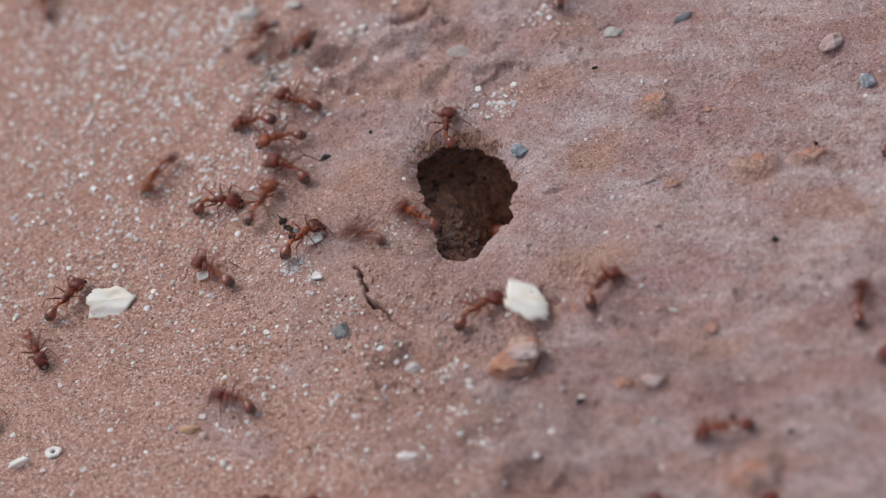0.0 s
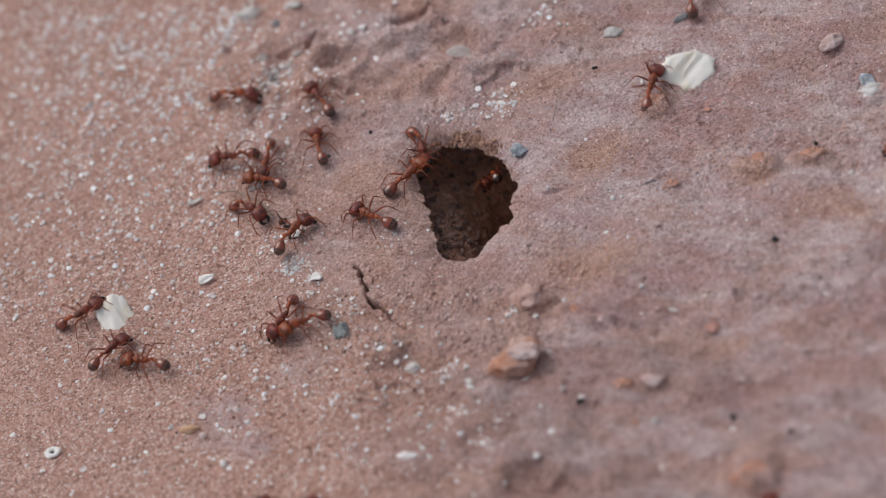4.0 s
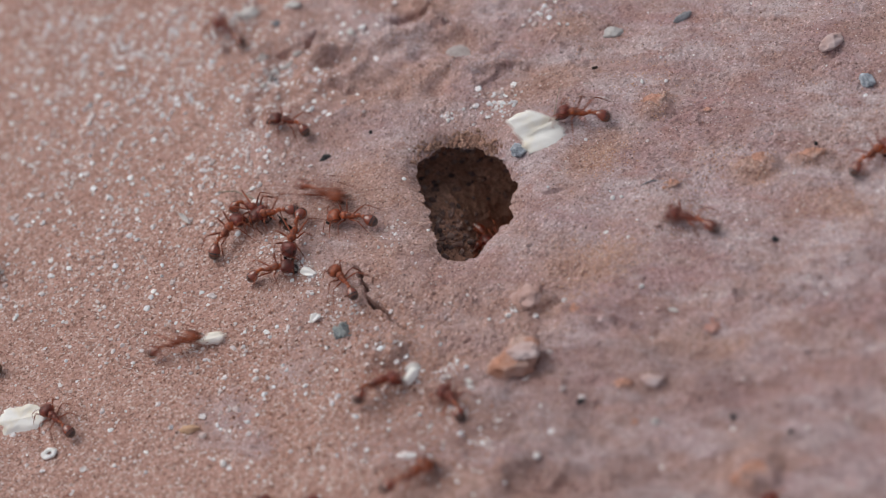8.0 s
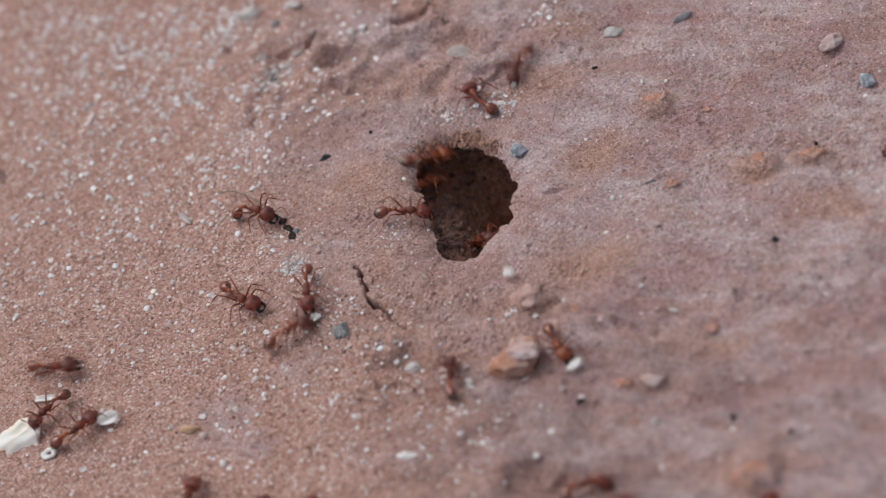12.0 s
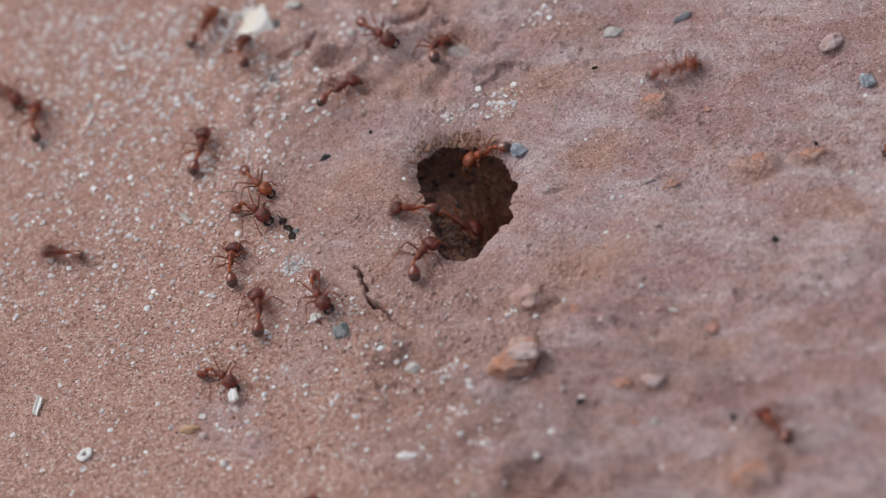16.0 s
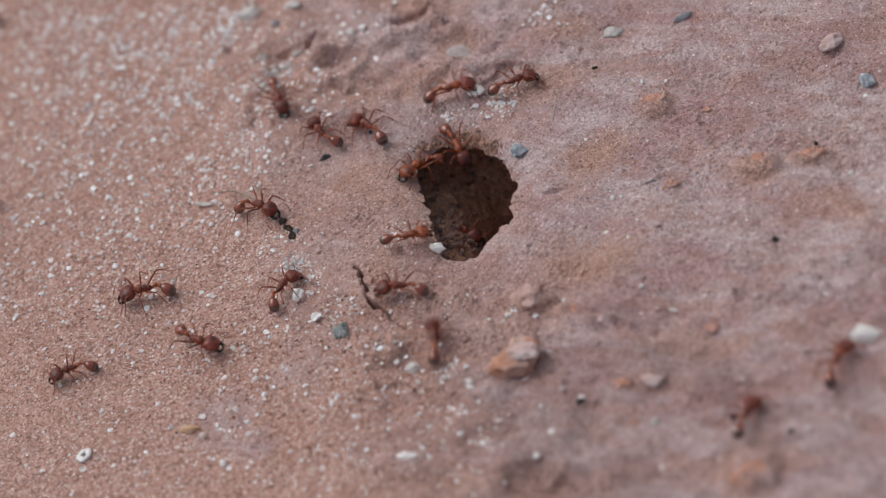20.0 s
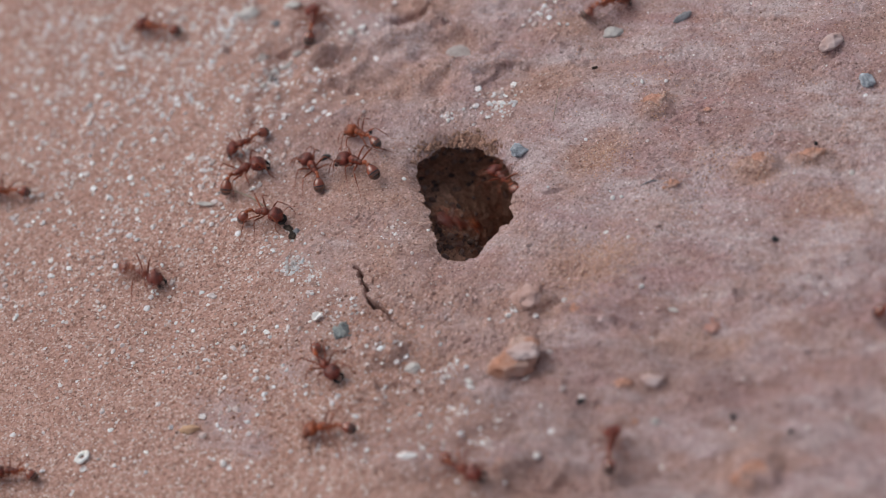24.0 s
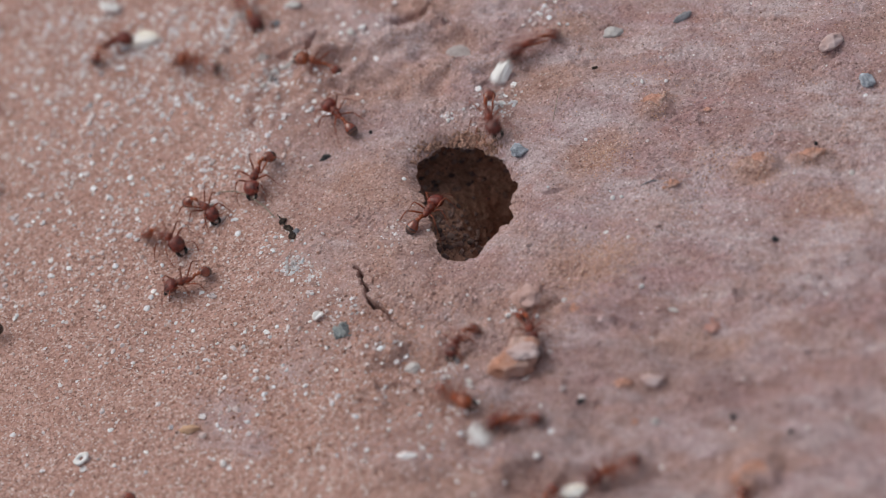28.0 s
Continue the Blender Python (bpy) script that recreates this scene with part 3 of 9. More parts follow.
p = strewn(90000, VIEW, 61, 0.95, 0.1)
scatter("red_sand", p, 0.05 + 0.1 * rng.uniform(0, 1, len(p)) ** 2.2, GRIT, "loose fine red-orange sand grains", "sand", 1, 0.05)
p = strewn(8000, VIEW, 62, 0.7, 0.08)
p = p[((p[:, 1] < 16 - 0.5 * p[:, 0]) & (p[:, 1] > -11)) | (np.arange(len(p)) % 5 < 3)]
CLUMPS = ((-17.81, 0.63, 1.0, 130), (-15.81, -1.27, 0.9, 26), (-15.27, -3.54, 0.7, 14), (1.13, 19.90, 0.7, 26), (7.12, 19.42, 1.2, 40), (5.37, 20.75, 1.6, 30), (-25.44, 22.83, 1.6, 60), (-22.67, 26.86, 1.8, 50), (-31.12, 19.51, 2.0, 50), (-19.81, 4.39, 1.8, 70), (-6.27, -20.43, 1.6, 20), (-12.56, -7.52, 2.0, 50), (-33.27, 34.12, 3.0, 60), (-41.66, 12.73, 3.0, 60),
          (-16.21, 30.53, 2.4, 40), (-28.35, 40.69, 2.0, 60), (-22.12, 32.42, 1.2, 40), (8.13, -11.84, 0.9, 18), (2.04, -25.31, 0.9, 30), (0.6, -19.8, 0.6, 22), (5.3, -30.1, 1.2, 20),
          (0.40, -18.51, 0.8, 22), (-5.81, 3.09, 1.6, 30), (-12.31, -20.86, 3.0, 40), (-0.26, -28.84, 3.0, 50), (-47.36, 21.33, 0.8, 20))
p = np.concatenate([p, heap(CLUMPS, 5)])
scatter("quartz_grains", p, 0.1 + 0.23 * rng.uniform(0, 1, len(p)) ** 1.8, QUARTZ, "scattered white and pinkish quartz grains", "sand", 2, 0.1, 0.42)
p = strewn(62000, VIEW, 63, 0.05, 0.75)
scatter("clay_grit", p, 0.03 + 0.08 * rng.uniform(0, 1, len(p)) ** 2.2, MOTES, "fine mixed grit on the clay", "grit", 3, 0.1)
p = strewn(12000, VIEW, 64, 0.0, 0.5)
scatter("clay_crumbs", p, 0.04 + 0.09 * rng.uniform(0, 1, len(p)) ** 2, DUST, "small orange clay crumbs on the crust", "crumbs", 4)
RIM_CRUMBS = ((-1.83, 16.29, 0.7, 150), (-0.28, 16.57, 0.6, 150), (1.13, 16.70, 0.6, 190), (2.53, 16.74, 0.6, 190), (4.07, 16.02, 0.6, 190), (5.67, 14.57, 0.6, 140), (-3.23, 14.80, 0.5, 70))
p = heap(RIM_CRUMBS, 6)
scatter("rim_crumbs", p, 0.08 + 0.26 * rng.uniform(0, 1, len(p)) ** 2, CRUMB, "brown earth crumbs along the nest rim", "crumbs", 8, 0.1)
CLOD_CRUMBS = ((26.48, 16.25, 0.75, 120), (26.60, 13.96, 0.6, 60), (38.39, 3.72, 0.9, 150), (38.59, 1.50, 1.0, 90), (44.37, 3.75, 0.8, 60),
               (20.07, 9.21, 1.8, 520), (19.63, -5.45, 2.6, 700), (19.90, -7.63, 2.4, 520), (17.0, -9.5, 2.4, 400), (27.64, 2.93, 0.5, 60), (34.47, 5.49, 2.4, 260), (47.74, -4.40, 2.6, 260), (26.32, 20.85, 2.4, 200), (31.78, -21.66, 2.6, 200), (-6.95, -19.48, 1.4, 60), (15.48, 33.79, 1.6, 70), (30.83, -0.64, 1.8, 70))
p = heap(CLOD_CRUMBS, 9)
scatter("clod_crumbs", p, 0.04 + 0.12 * rng.uniform(0, 1, len(p)) ** 2.2, DUST, "loose orange crumbs of crumbled clods", "crumbs", 10, 0.0)


spot = BURROW[0][rng.choice(len(BURROW[0]), 2600, replace=False)]
scatter("burrow_crumbs", spot[:, :2], 0.08 + 0.5 * rng.uniform(0, 1, len(spot)) ** 4, SOIL, "earth crumbs on the floor of the nest mouth", "crumbs", 11, 0.1, zs=spot[:, 2])
BIG = ((-52.26, 47.52, 6.0, 210), (-37.47, 42.91, 6.0, 240), (-44.0, 34.0, 7.0, 180), (-50.0, 18.0, 6.0, 90), (-26.91, 42.30, 3.0, 80), (-46.30, 27.65, 7.0, 110), (-11.97, 37.66, 3.0, 40), (-16.11, 26.26, 3.0, 40), (7.49, 21.63, 1.5, 26), (12.63, 33.54, 2.0, 20), (-25.27, 18.18, 4.0, 90), (-33.04, 29.29, 5.0, 80), (-34.33, 11.12, 5.0, 60), (-22.12, 32.42, 2.0, 40), (-51.49, 7.69, 6.0, 60), (-38.61, -2.07, 7.0, 40), (-45.34, -17.62, 7.0, 24), (-24.58, -18.42, 6.0, 24), (-14.82, -28.41, 6.0, 30), (-4.31, -14.26, 4.0, 36), (1.05, -26.71, 5.0, 36), (-22.76, -12.15, 5.0, 30))
p = heap(BIG, 12)
scatter("quartz_grains", p, 0.22 + 0.26 * rng.uniform(0, 1, len(p)) ** 1.5, QUARTZ, "larger white quartz grains on the sand", "sand", 12, 0.12, 0.45)
MID = ((-22.76, -12.15, 6.0, 900), (-14.94, -23.58, 6.0, 1000), (-5.61, -19.75, 4.0, 600), (-0.26, -29.63, 6.0, 700), (-9.76, -11.47, 4.0, 500))
p = heap(MID, 13)
scatter("red_sand", p, 0.07 + 0.17 * rng.uniform(0, 1, len(p)) ** 1.6, GRIT, "loose red sand strewn on the crust", "sand", 13, 0.05)


def fibres(count, seed):
    """Short pale bits of fibre lying about on the crust, one mesh."""
    r = random.Random(seed)
    bm = bmesh.new()
    for _ in range(count):
        x, y, a, n = r.uniform(-5, 55), r.uniform(-30, 30), r.uniform(-0.9, 0.5), r.uniform(0.5, 2.4)
        if crust(np.array([x]), np.array([y]))[0] < 0.5 or math.hypot(x - HOLE[0], y - HOLE[1]) < 10:
            continue
        line = []
        for k in range(4):
            q, bow = n * (k / 3 - 0.5), 0.12 * n * math.sin(k)
            u, v = x + q * math.cos(a) - bow * math.sin(a), y + q * math.sin(a) + bow * math.cos(a)
            line.append(Vector((u, v, top(u, v) + 0.06)) * MM)
        w = 0.025 * MM
        rings = [[bm.verts.new(p + Vector(o) * w) for o in ((0, 1, 0), (0.8, -0.6, 0.4), (-0.5, -0.6, 0.9))] for p in line]
        for g, h in zip(rings, rings[1:]):
            for k in range(3):
                bm.faces.new((g[k], g[(k + 1) % 3], h[(k + 1) % 3], h[k]))
    me = bpy.data.meshes.new("plant_fibres")
    bm.to_mesh(me)
    bm.free()
    me.materials.append(PALE)
    return tagged(new("plant_fibres", me), "tiny pale dry plant fibres on the clay", "fibres", kind="stuff")


fibres(150, 4)


# ---- things ----
def part(name, bm, mat, parent, label="", at=None, smooth=True):
    """Links a bmesh as one mesh object under a thing or a part."""
    me = bpy.data.meshes.new(name)
    bm.to_mesh(me)
    bm.free()
    if smooth:
        me.polygons.foreach_set("use_smooth", np.full(len(me.polygons), True))
    me.materials.append(mat)
    ob = new(name, me)
    ob.parent = parent
    if at is not None:
        ob.matrix_basis = at
    if label:
        ob["label"] = label
    return ob


def egg(bm, centre, size, turn=0.0, tip=0.0, blunt=0.0, seed=0, rough=0.0):
    """A rounded body: size in mm; tip narrows its front, blunt squares it; rough makes it uneven."""
    got = bmesh.ops.create_icosphere(bm, subdivisions=3, radius=1)
    c, s = math.cos(turn), math.sin(turn)
    for v in got["verts"]:
        x, y, z = v.co
        if blunt:
            x, y = [math.copysign(abs(q) ** (1 - blunt * 0.5), q) for q in (x, y)]
        w = 1 - tip * x
        k = 1 + rough * noise.noise(Vector((x, y, z)) * 1.7 + Vector((seed * 7.3, 0, 0)))
        x, y, z = x * size[0] / 2 * k, y * w * size[1] / 2 * k, z * w * size[2] / 2 * k
        v.co = Vector((centre[0] + x * c - y * s, centre[1] + x * s + y * c, centre[2] + z)) * MM
    return bm


def limb(bm, line, radii, sides=7):
    """A tapering, jointed rod through points in mm."""
    pts = [Vector(p) * MM for p in line]
    rings = []
    for i, (p, r) in enumerate(zip(pts, radii)):
        d = (pts[min(i + 1, len(pts) - 1)] - pts[max(i - 1, 0)]).normalized()
        q = d.to_track_quat("Z", "Y").to_matrix()
        rings.append([bm.verts.new(p + q @ Vector((math.cos(a), math.sin(a), 0)) * r * MM) for a in [6.2832 * k / sides for k in range(sides)]])
    for a, b in zip(rings, rings[1:]):
        for k in range(sides):
            bm.faces.new((a[k], a[(k + 1) % sides], b[(k + 1) % sides], b[k]))
    bm.faces.new(rings[0][::-1])
    bm.faces.new(rings[-1])
    return bm


# six legs: root place (mm), heading from the body's side in degrees, femur, tibia and tarsus reach
LEGS = ((0.75, 0.36, 40, 1.6), (0.15, 0.36, -6, 1.8), (-0.45, 0.34, -50, 2.4))


def ant_body(shell, chest, label, head_turn, tail_turn, head_drop, tail_lift):
    """A harvester ant standing on its feet, head towards +x; returns its Empty."""
    ant = new("ant")
    tagged(ant, label, "ant", group="foraging ants", kind="thing")
    b = egg(bmesh.new(), (0.1, 0, 0.03), (1.2, 1.06, 1.04), tip=0.05)
    egg(b, (-0.45, 0, 0.0), (1.15, 0.8, 0.86))
    egg(b, (-0.95, 0, -0.1), (0.95, 0.7, 0.72), tip=-0.12)
    egg(b, (0.66, 0, -0.04), (0.5, 0.5, 0.5))
    part("thorax", b, chest, ant, at=pose(0.35 * MM, 0, 1.75 * MM))
    turn = pose(1.15 * MM, 0, 1.78 * MM, 0, head_drop, head_turn)
    b = egg(bmesh.new(), (0.8, 0, 0.02), (1.78, 1.86, 1.36), tip=0.05, blunt=0.6)
    head = part("head", b, shell, ant, at=turn)
    part("clypeus", egg(bmesh.new(), (1.52, 0, -0.12), (0.5, 0.95, 0.62), blunt=0.4), shell, head)
    for side in (1, -1):
        part("mandible", limb(bmesh.new(), ((1.5, 0.5 * side, -0.2), (1.85, 0.52 * side, -0.3), (2.12, 0.32 * side, -0.36), (2.2, 0.03 * side, -0.38)), (0.2, 0.21, 0.16, 0.05)), JET, head, "dark toothed mandible")
        part("eye", egg(bmesh.new(), (0.9, 0.84 * side, 0.24), (0.34, 0.2, 0.28)), JET, head, "small black eye")
        part("antenna", limb(bmesh.new(), ((1.4, 0.32 * side, 0.25), (1.55, 0.9 * side, 0.62), (1.6, 1.5 * side, 0.55), (1.9, 1.72 * side, 0.2), (2.35, 1.75 * side, -0.3), (2.75, 1.62 * side, -0.75)), (0.05, 0.045, 0.05, 0.045, 0.05, 0.035), 6), LIMB, head)
    tail = radians(tail_turn)
    cx, cy = math.cos(tail), math.sin(tail)
    waist = limb(bmesh.new(), ((-0.95, 0, 1.6), (-1.2, 0, 1.68), (-1.38, -0.04 * cy, 1.98), (-1.55, -0.1 * cy, 2.02), (-1.72, -0.16 * cy, 1.84), (-1.86, -0.2 * cy, 1.82)), (0.19, 0.14, 0.24, 0.27, 0.17, 0.15), 9)
    part("petiole", waist, WAIST, ant, "bright orange arched waist")
    joint = Vector((-1.84, -0.2 * cy, 1.82))
    knot = egg(bmesh.new(), (joint.x - 0.24 * cx, joint.y - 0.24 * cy, 1.84), (0.56, 0.56, 0.58), turn=tail)
    part("postpetiole", knot, WAIST, ant)
    g = egg(bmesh.new(), (-0.86, 0, 0), (1.98, 1.44, 1.36), tip=0.16)
    part("gaster", g, RUMP, ant, "banded glossy gaster with dark tip", at=pose((joint.x - 0.38 * cx) * MM, (joint.y - 0.38 * cy) * MM, 1.82 * MM, 0, tail_lift, tail_turn))
    for side in (1, -1):
        for x, y, way, f in LEGS:
            at = pose((0.35 + x - 0.15) * MM, y * side * MM, 1.5 * MM, 0, 0, (90 + way * -1) * side if side > 0 else -90 + way)
            leg = part("leg", limb(bmesh.new(), ((0, 0, 0), (0.25, 0, -0.02), (0.5 * f, 0, 0.55), (0.85 * f, 0, 0.88)), (0.14, 0.1, 0.115, 0.065)), LIMB, ant, at=at)
            part("tibia", limb(bmesh.new(), ((0.85 * f, 0, 0.88), (1.05 * f, 0, 0.4), (1.3 * f, 0, -0.45)), (0.055, 0.075, 0.042), 6), LIMB, leg)
            part("tarsus", limb(bmesh.new(), ((1.3 * f, 0, -0.45), (1.46 * f, 0, -1.05), (1.62 * f, 0, -1.42), (1.8 * f, 0, -1.48)), (0.034, 0.029, 0.027, 0.022), 5), LIMB, leg)
    return ant


KINDS = (
    (SHELL, MESO, "red-brown harvester ant walking on the red ground", 0, 0, 22, -28),
    (SHELL, MESO, "red-brown harvester ant with bent waist on the ground", 14, -24, 14, -40),
    (SHELL, MESO, "dark red harvester ant near the nest mouth", -16, 34, 28, -46),
    (AMBER, AMBER, "amber-orange harvester ant walking on the red ground", 8, -12, 18, -24),
    (SHELL, AMBER, "red-brown harvester ant with lowered head on the sand", -6, 10, 34, -34),
)
NEST = (HOLE[0] + 3.4, HOLE[1] + 3.2, -19.0)


def build_ants(count):
    first = [ant_body(*k) for k in KINDS]
    made = list(first)
    for i in range(len(first), count):
        made.append(copy_thing(first[(i * 3 + i // 5) % len(KINDS)], pose(*[q * MM for q in NEST])))
    for i, a in enumerate(made):
        a.scale = [(0.94, 1.02, 0.98, 1.06, 1.0, 0.9, 1.03)[i % 7]] * 3
    return made


def stone(name, label, x, y, size, mat, seed, sink=0.3, turn=0.0, rough=0.35, cut=4, taper=0.0, struck=()):
    """A pebble, clod or seed that lies on the ground: size in mm; cut: flat faces struck off it; taper narrows its foot."""
    bm = bmesh.new()
    bmesh.ops.create_icosphere(bm, subdivisions=4 if max(size) > 1 else 3, radius=1)
    r = random.Random(seed)
    planes = [(Vector((r.uniform(-1, 1), r.uniform(-1, 1), r.uniform(-0.5, 1))).normalized(), r.uniform(0.6, 0.85)) for _ in range(cut)]
    planes += [(Vector(n).normalized(), d) for *n, d in struck]
    at = Vector((seed * 7.3, 0, 0))
    for v in bm.verts:
        c = v.co.copy()
        for n, d in planes:
            c -= n * max(0, c.dot(n) - d) * 0.9
        c *= 1 + rough * (0.5 * noise.noise(c * 1.6 + at) + 0.32 * noise.noise(c * 3.7 + at) + 0.2 * noise.noise(c * 8.5 + at) + 0.12 * noise.noise(c * 19 + at))
        k = 1 + taper * max(-1, min(0.6, c.z))
        v.co = Vector((c.x * size[0] * k, c.y * size[1] * k, c.z * size[2])) * 0.5 * MM
    me = bpy.data.meshes.new(name)
    bm.to_mesh(me)
    bm.free()
    me.polygons.foreach_set("use_smooth", np.full(len(me.polygons), True))
    me.materials.append(mat)
    ob = new(name, me)
    ob.matrix_basis = pose(x * MM, y * MM, (top(x, y) + size[2] * (0.5 - sink)) * MM, 0, 0, turn)
    return tagged(ob, label, name.split("_")[-1])


def flake(name, label, size, thick, mat, seed, curl=0.25):
    """A torn piece of seed husk: a ragged, ribbed and curved plate, about its own middle."""
    bm = bmesh.new()
    r = random.Random(seed * 13 + 1)
    n, rings = 44, 9
    corners = r.randint(6, 8)
    spots = []
    for q in range(corners):
        a, d = 6.2832 * (q + r.uniform(-0.3, 0.3)) / corners, r.uniform(0.66, 1.24)
        spots.append((d * math.cos(a), d * math.sin(a)))
    crease, fold = r.uniform(-0.25, 0.25) * size[1], r.uniform(0.15, 0.4) * r.choice((1, -1))
    bend, skew = r.uniform(0.5, 1.0) * curl * (1 if r.random() < 0.6 else -1), r.uniform(-0.25, 0.25)
    chunk = thick > 0.9
    for face in (1, -1):
        grid = []
        for j in range(rings):
            ring = []
            for i in range(n):
                a = 6.2832 * i / n
                q = corners * i / n
                k, f = int(q) % corners, q - int(q)
                (ax, ay), (bx, by) = spots[k], spots[(k + 1) % corners]
                ex, ey = ax + (bx - ax) * f, ay + (by - ay) * f
                edge = 1 + 0.16 * noise.noise(Vector((math.cos(a) * 5, math.sin(a) * 5, seed * 1.7))) + 0.14 * noise.noise(Vector((math.cos(a) * 13, math.sin(a) * 13, seed)))
                d = (j + 0.001) / (rings - 1)
                x, y = d * edge * ex * size[0] / 2, d * edge * ey * size[1] / 2
                x += skew * y
                z = bend * (1.6 * y * y / size[1] + 0.5 * x * x / size[0])
                z += fold * abs(y - crease + 0.2 * x) + 0.05 * math.sin(y * 5.5 + x * 0.6 + seed) + 0.03 * math.sin(y * 12 - x + seed) + 0.16 * noise.noise(Vector((x * 0.8, y * 1.6, seed * 2.3)))
                z += face * (thick / 2 * (1 - d ** 2.5) if chunk else min(thick, 0.5) / 2 * (1 - 0.75 * d ** 6))
                ring.append(bm.verts.new(Vector((x, y, z)) * MM))
            grid.append(ring)
        for a, b in zip(grid, grid[1:]):
            for i in range(n):
                q = (a[i], a[(i + 1) % n], b[(i + 1) % n], b[i])
                bm.faces.new(q if face < 0 else q[::-1])
        rim_ = grid[-1]
        if face == 1:
            first = rim_
    for i in range(n):
        bm.faces.new((first[i], first[(i + 1) % n], rim_[(i + 1) % n], rim_[i]))
    bmesh.ops.recalc_face_normals(bm, faces=bm.faces)
    me = bpy.data.meshes.new(name)
    bm.to_mesh(me)
    bm.free()
    me.polygons.foreach_set("use_smooth", np.full(len(me.polygons), True))
    me.materials.append(mat)
    return tagged(new(name, me), label, "seed husk")


def ring_husk(label, size, mat):
    """An empty husk with an open middle, lying flat."""
    bm = bmesh.new()
    n, m = 30, 10
    grid = []
    for i in range(n):
        a = 6.2832 * i / n
        k = 1 + 0.1 * math.sin(2 * a + 1) + 0.06 * math.sin(5 * a)
        grid.append([bm.verts.new(Vector(((0.62 + 0.37 * math.cos(q)) * k * math.cos(a) * size[0] / 2, (0.62 + 0.37 * math.cos(q)) * k * math.sin(a) * size[1] / 2, 0.2 * math.sin(q))) * MM) for q in [6.2832 * j / m for j in range(m)]])
    for i in range(n):
        for j in range(m):
            bm.faces.new((grid[i][j], grid[(i + 1) % n][j], grid[(i + 1) % n][(j + 1) % m], grid[i][(j + 1) % m]))
    me = bpy.data.meshes.new("ring_husk")
    bm.to_mesh(me)
    bm.free()
    me.polygons.foreach_set("use_smooth", np.full(len(me.polygons), True))
    me.materials.append(mat)
    return tagged(new("ring_husk", me), label, "seed husk")
stone("clay_clod", "reddish clay clod with pale top on the crust", 8.9, -20.0, (6.2, 5.0, 5.0), LUMP, 1, 0.38, 10, 0.6, 3, 0.4, ((0.1, -0.2, 1, 0.42), (-0.1, -1, 0.1, 0.5), (1, -0.5, 0.1, 0.62)))
# the clod's own pale top, added as a separate flat piece
stone("pale_pebble", "flat whitish pink top of the clay clod", 9.9, -19.4, (4.3, 2.3, 0.9), CAP, 31, -1.85, -14, 0.6)
stone("blue_pebble", "rounded blue-grey pebble beside the nest mouth", 9.61, 12.58, (2.0, 1.9, 1.5), BLUE, 2, 0.25, 0, 0.6)
stone("green_pebble", "greenish grey crumbly pebble on the sand", -12.03, -10.33, (2.3, 2.2, 1.5), GREEN, 3, 0.45, 20, 1.0)
stone("grey_pebble", "half-buried pale grey pebble on the clay", -3.48, -17.40, (2.0, 1.5, 1.0), PALE, 4, 0.4)
stone("grey_pebble", "flat pale grey stone sunk in a hollow", 2.01, 30.61, (3.6, 2.8, 1.3), DULL, 5, 0.6)
stone("pale_pebble", "pale whitish pebble on the clay crust", 21.39, 29.49, (2.6, 1.7, 1.2), PALE, 6, 0.3, 5)
stone("grey_pebble", "dark grey elongated pebble on the clay", 30.13, 29.13, (2.7, 1.0, 0.9), GREY, 7, 0.25, 32)
stone("pink_pebble", "angular pink stone on the clay crust", 47.78, 20.27, (3.2, 1.9, 1.5), CAP, 8, 0.25, 28, 0.4)
stone("grey_pebble", "small blue-grey stone on the clay", 51.50, 14.20, (1.6, 2.3, 1.2), BLUE, 9, 0.3, 30)
stone("black_seed", "tiny black seed on the clay crust", 39.35, -7.79, (0.8, 0.8, 0.7), BLACK, 10, 0.1)
stone("black_seed", "tiny black seed on the clay crust", 33.15, -32.15, (0.8, 0.7, 0.6), BLACK, 11, 0.1)
stone("black_seed", "tiny black seed on the clay crust", 44.84, 5.92, (0.5, 0.5, 0.5), BLACK, 12, 0.1)
stone("black_seed", "tiny black speck beside the ants", -8.95, 19.95, (0.5, 0.5, 0.4), BLACK, 13, 0.1)
stone("dark_crumb", "dark flat crumb on the pale crust", -14.69, 17.51, (1.3, 0.7, 0.45), BLACK, 14, 0.2, 20, 1.0)
stone("orange_pebble", "small orange stone on the sand", -30.16, -20.76, (2.4, 1.2, 0.9), TAN, 15, 0.25, -5)
stone("white_chip", "long white stone chip on the clay", -4.07, -30.24, (2.6, 0.9, 0.7), CHIP, 16, 0.3, -5)
stone("clay_clod", "small crumbly orange clod on the clay crust", 26.46, 15.80, (2.6, 2.6, 1.2), CLOD, 17, 0.75, 40, 0.6)
stone("clay_clod", "small crumbly orange clod on the clay crust", 38.39, 3.72, (2.6, 2.2, 1.3), CLOD, 18, 0.72, 10, 0.6)
stone("clay_clod", "small flat orange clod on the clay crust", 44.37, 3.75, (3.0, 1.7, 1.0), CLOD, 19, 0.6, 0, 0.5)
stone("clay_clod", "round reddish crumb on the clay crust", 27.71, 2.91, (1.6, 1.2, 0.8), CLOD, 20, 0.75, 0, 0.9)
stone("clay_clod", "blurred orange clod on the clay crust", 34.90, -40.40, (4.8, 4.2, 1.7), CLOD, 21, 0.66, 0, 0.5)
stone("clay_clod", "small reddish clod on the clay crust", 31.2, -18.1, (2.8, 2.2, 0.9), RED, 22, 0.9, 0, 0.8, 0)
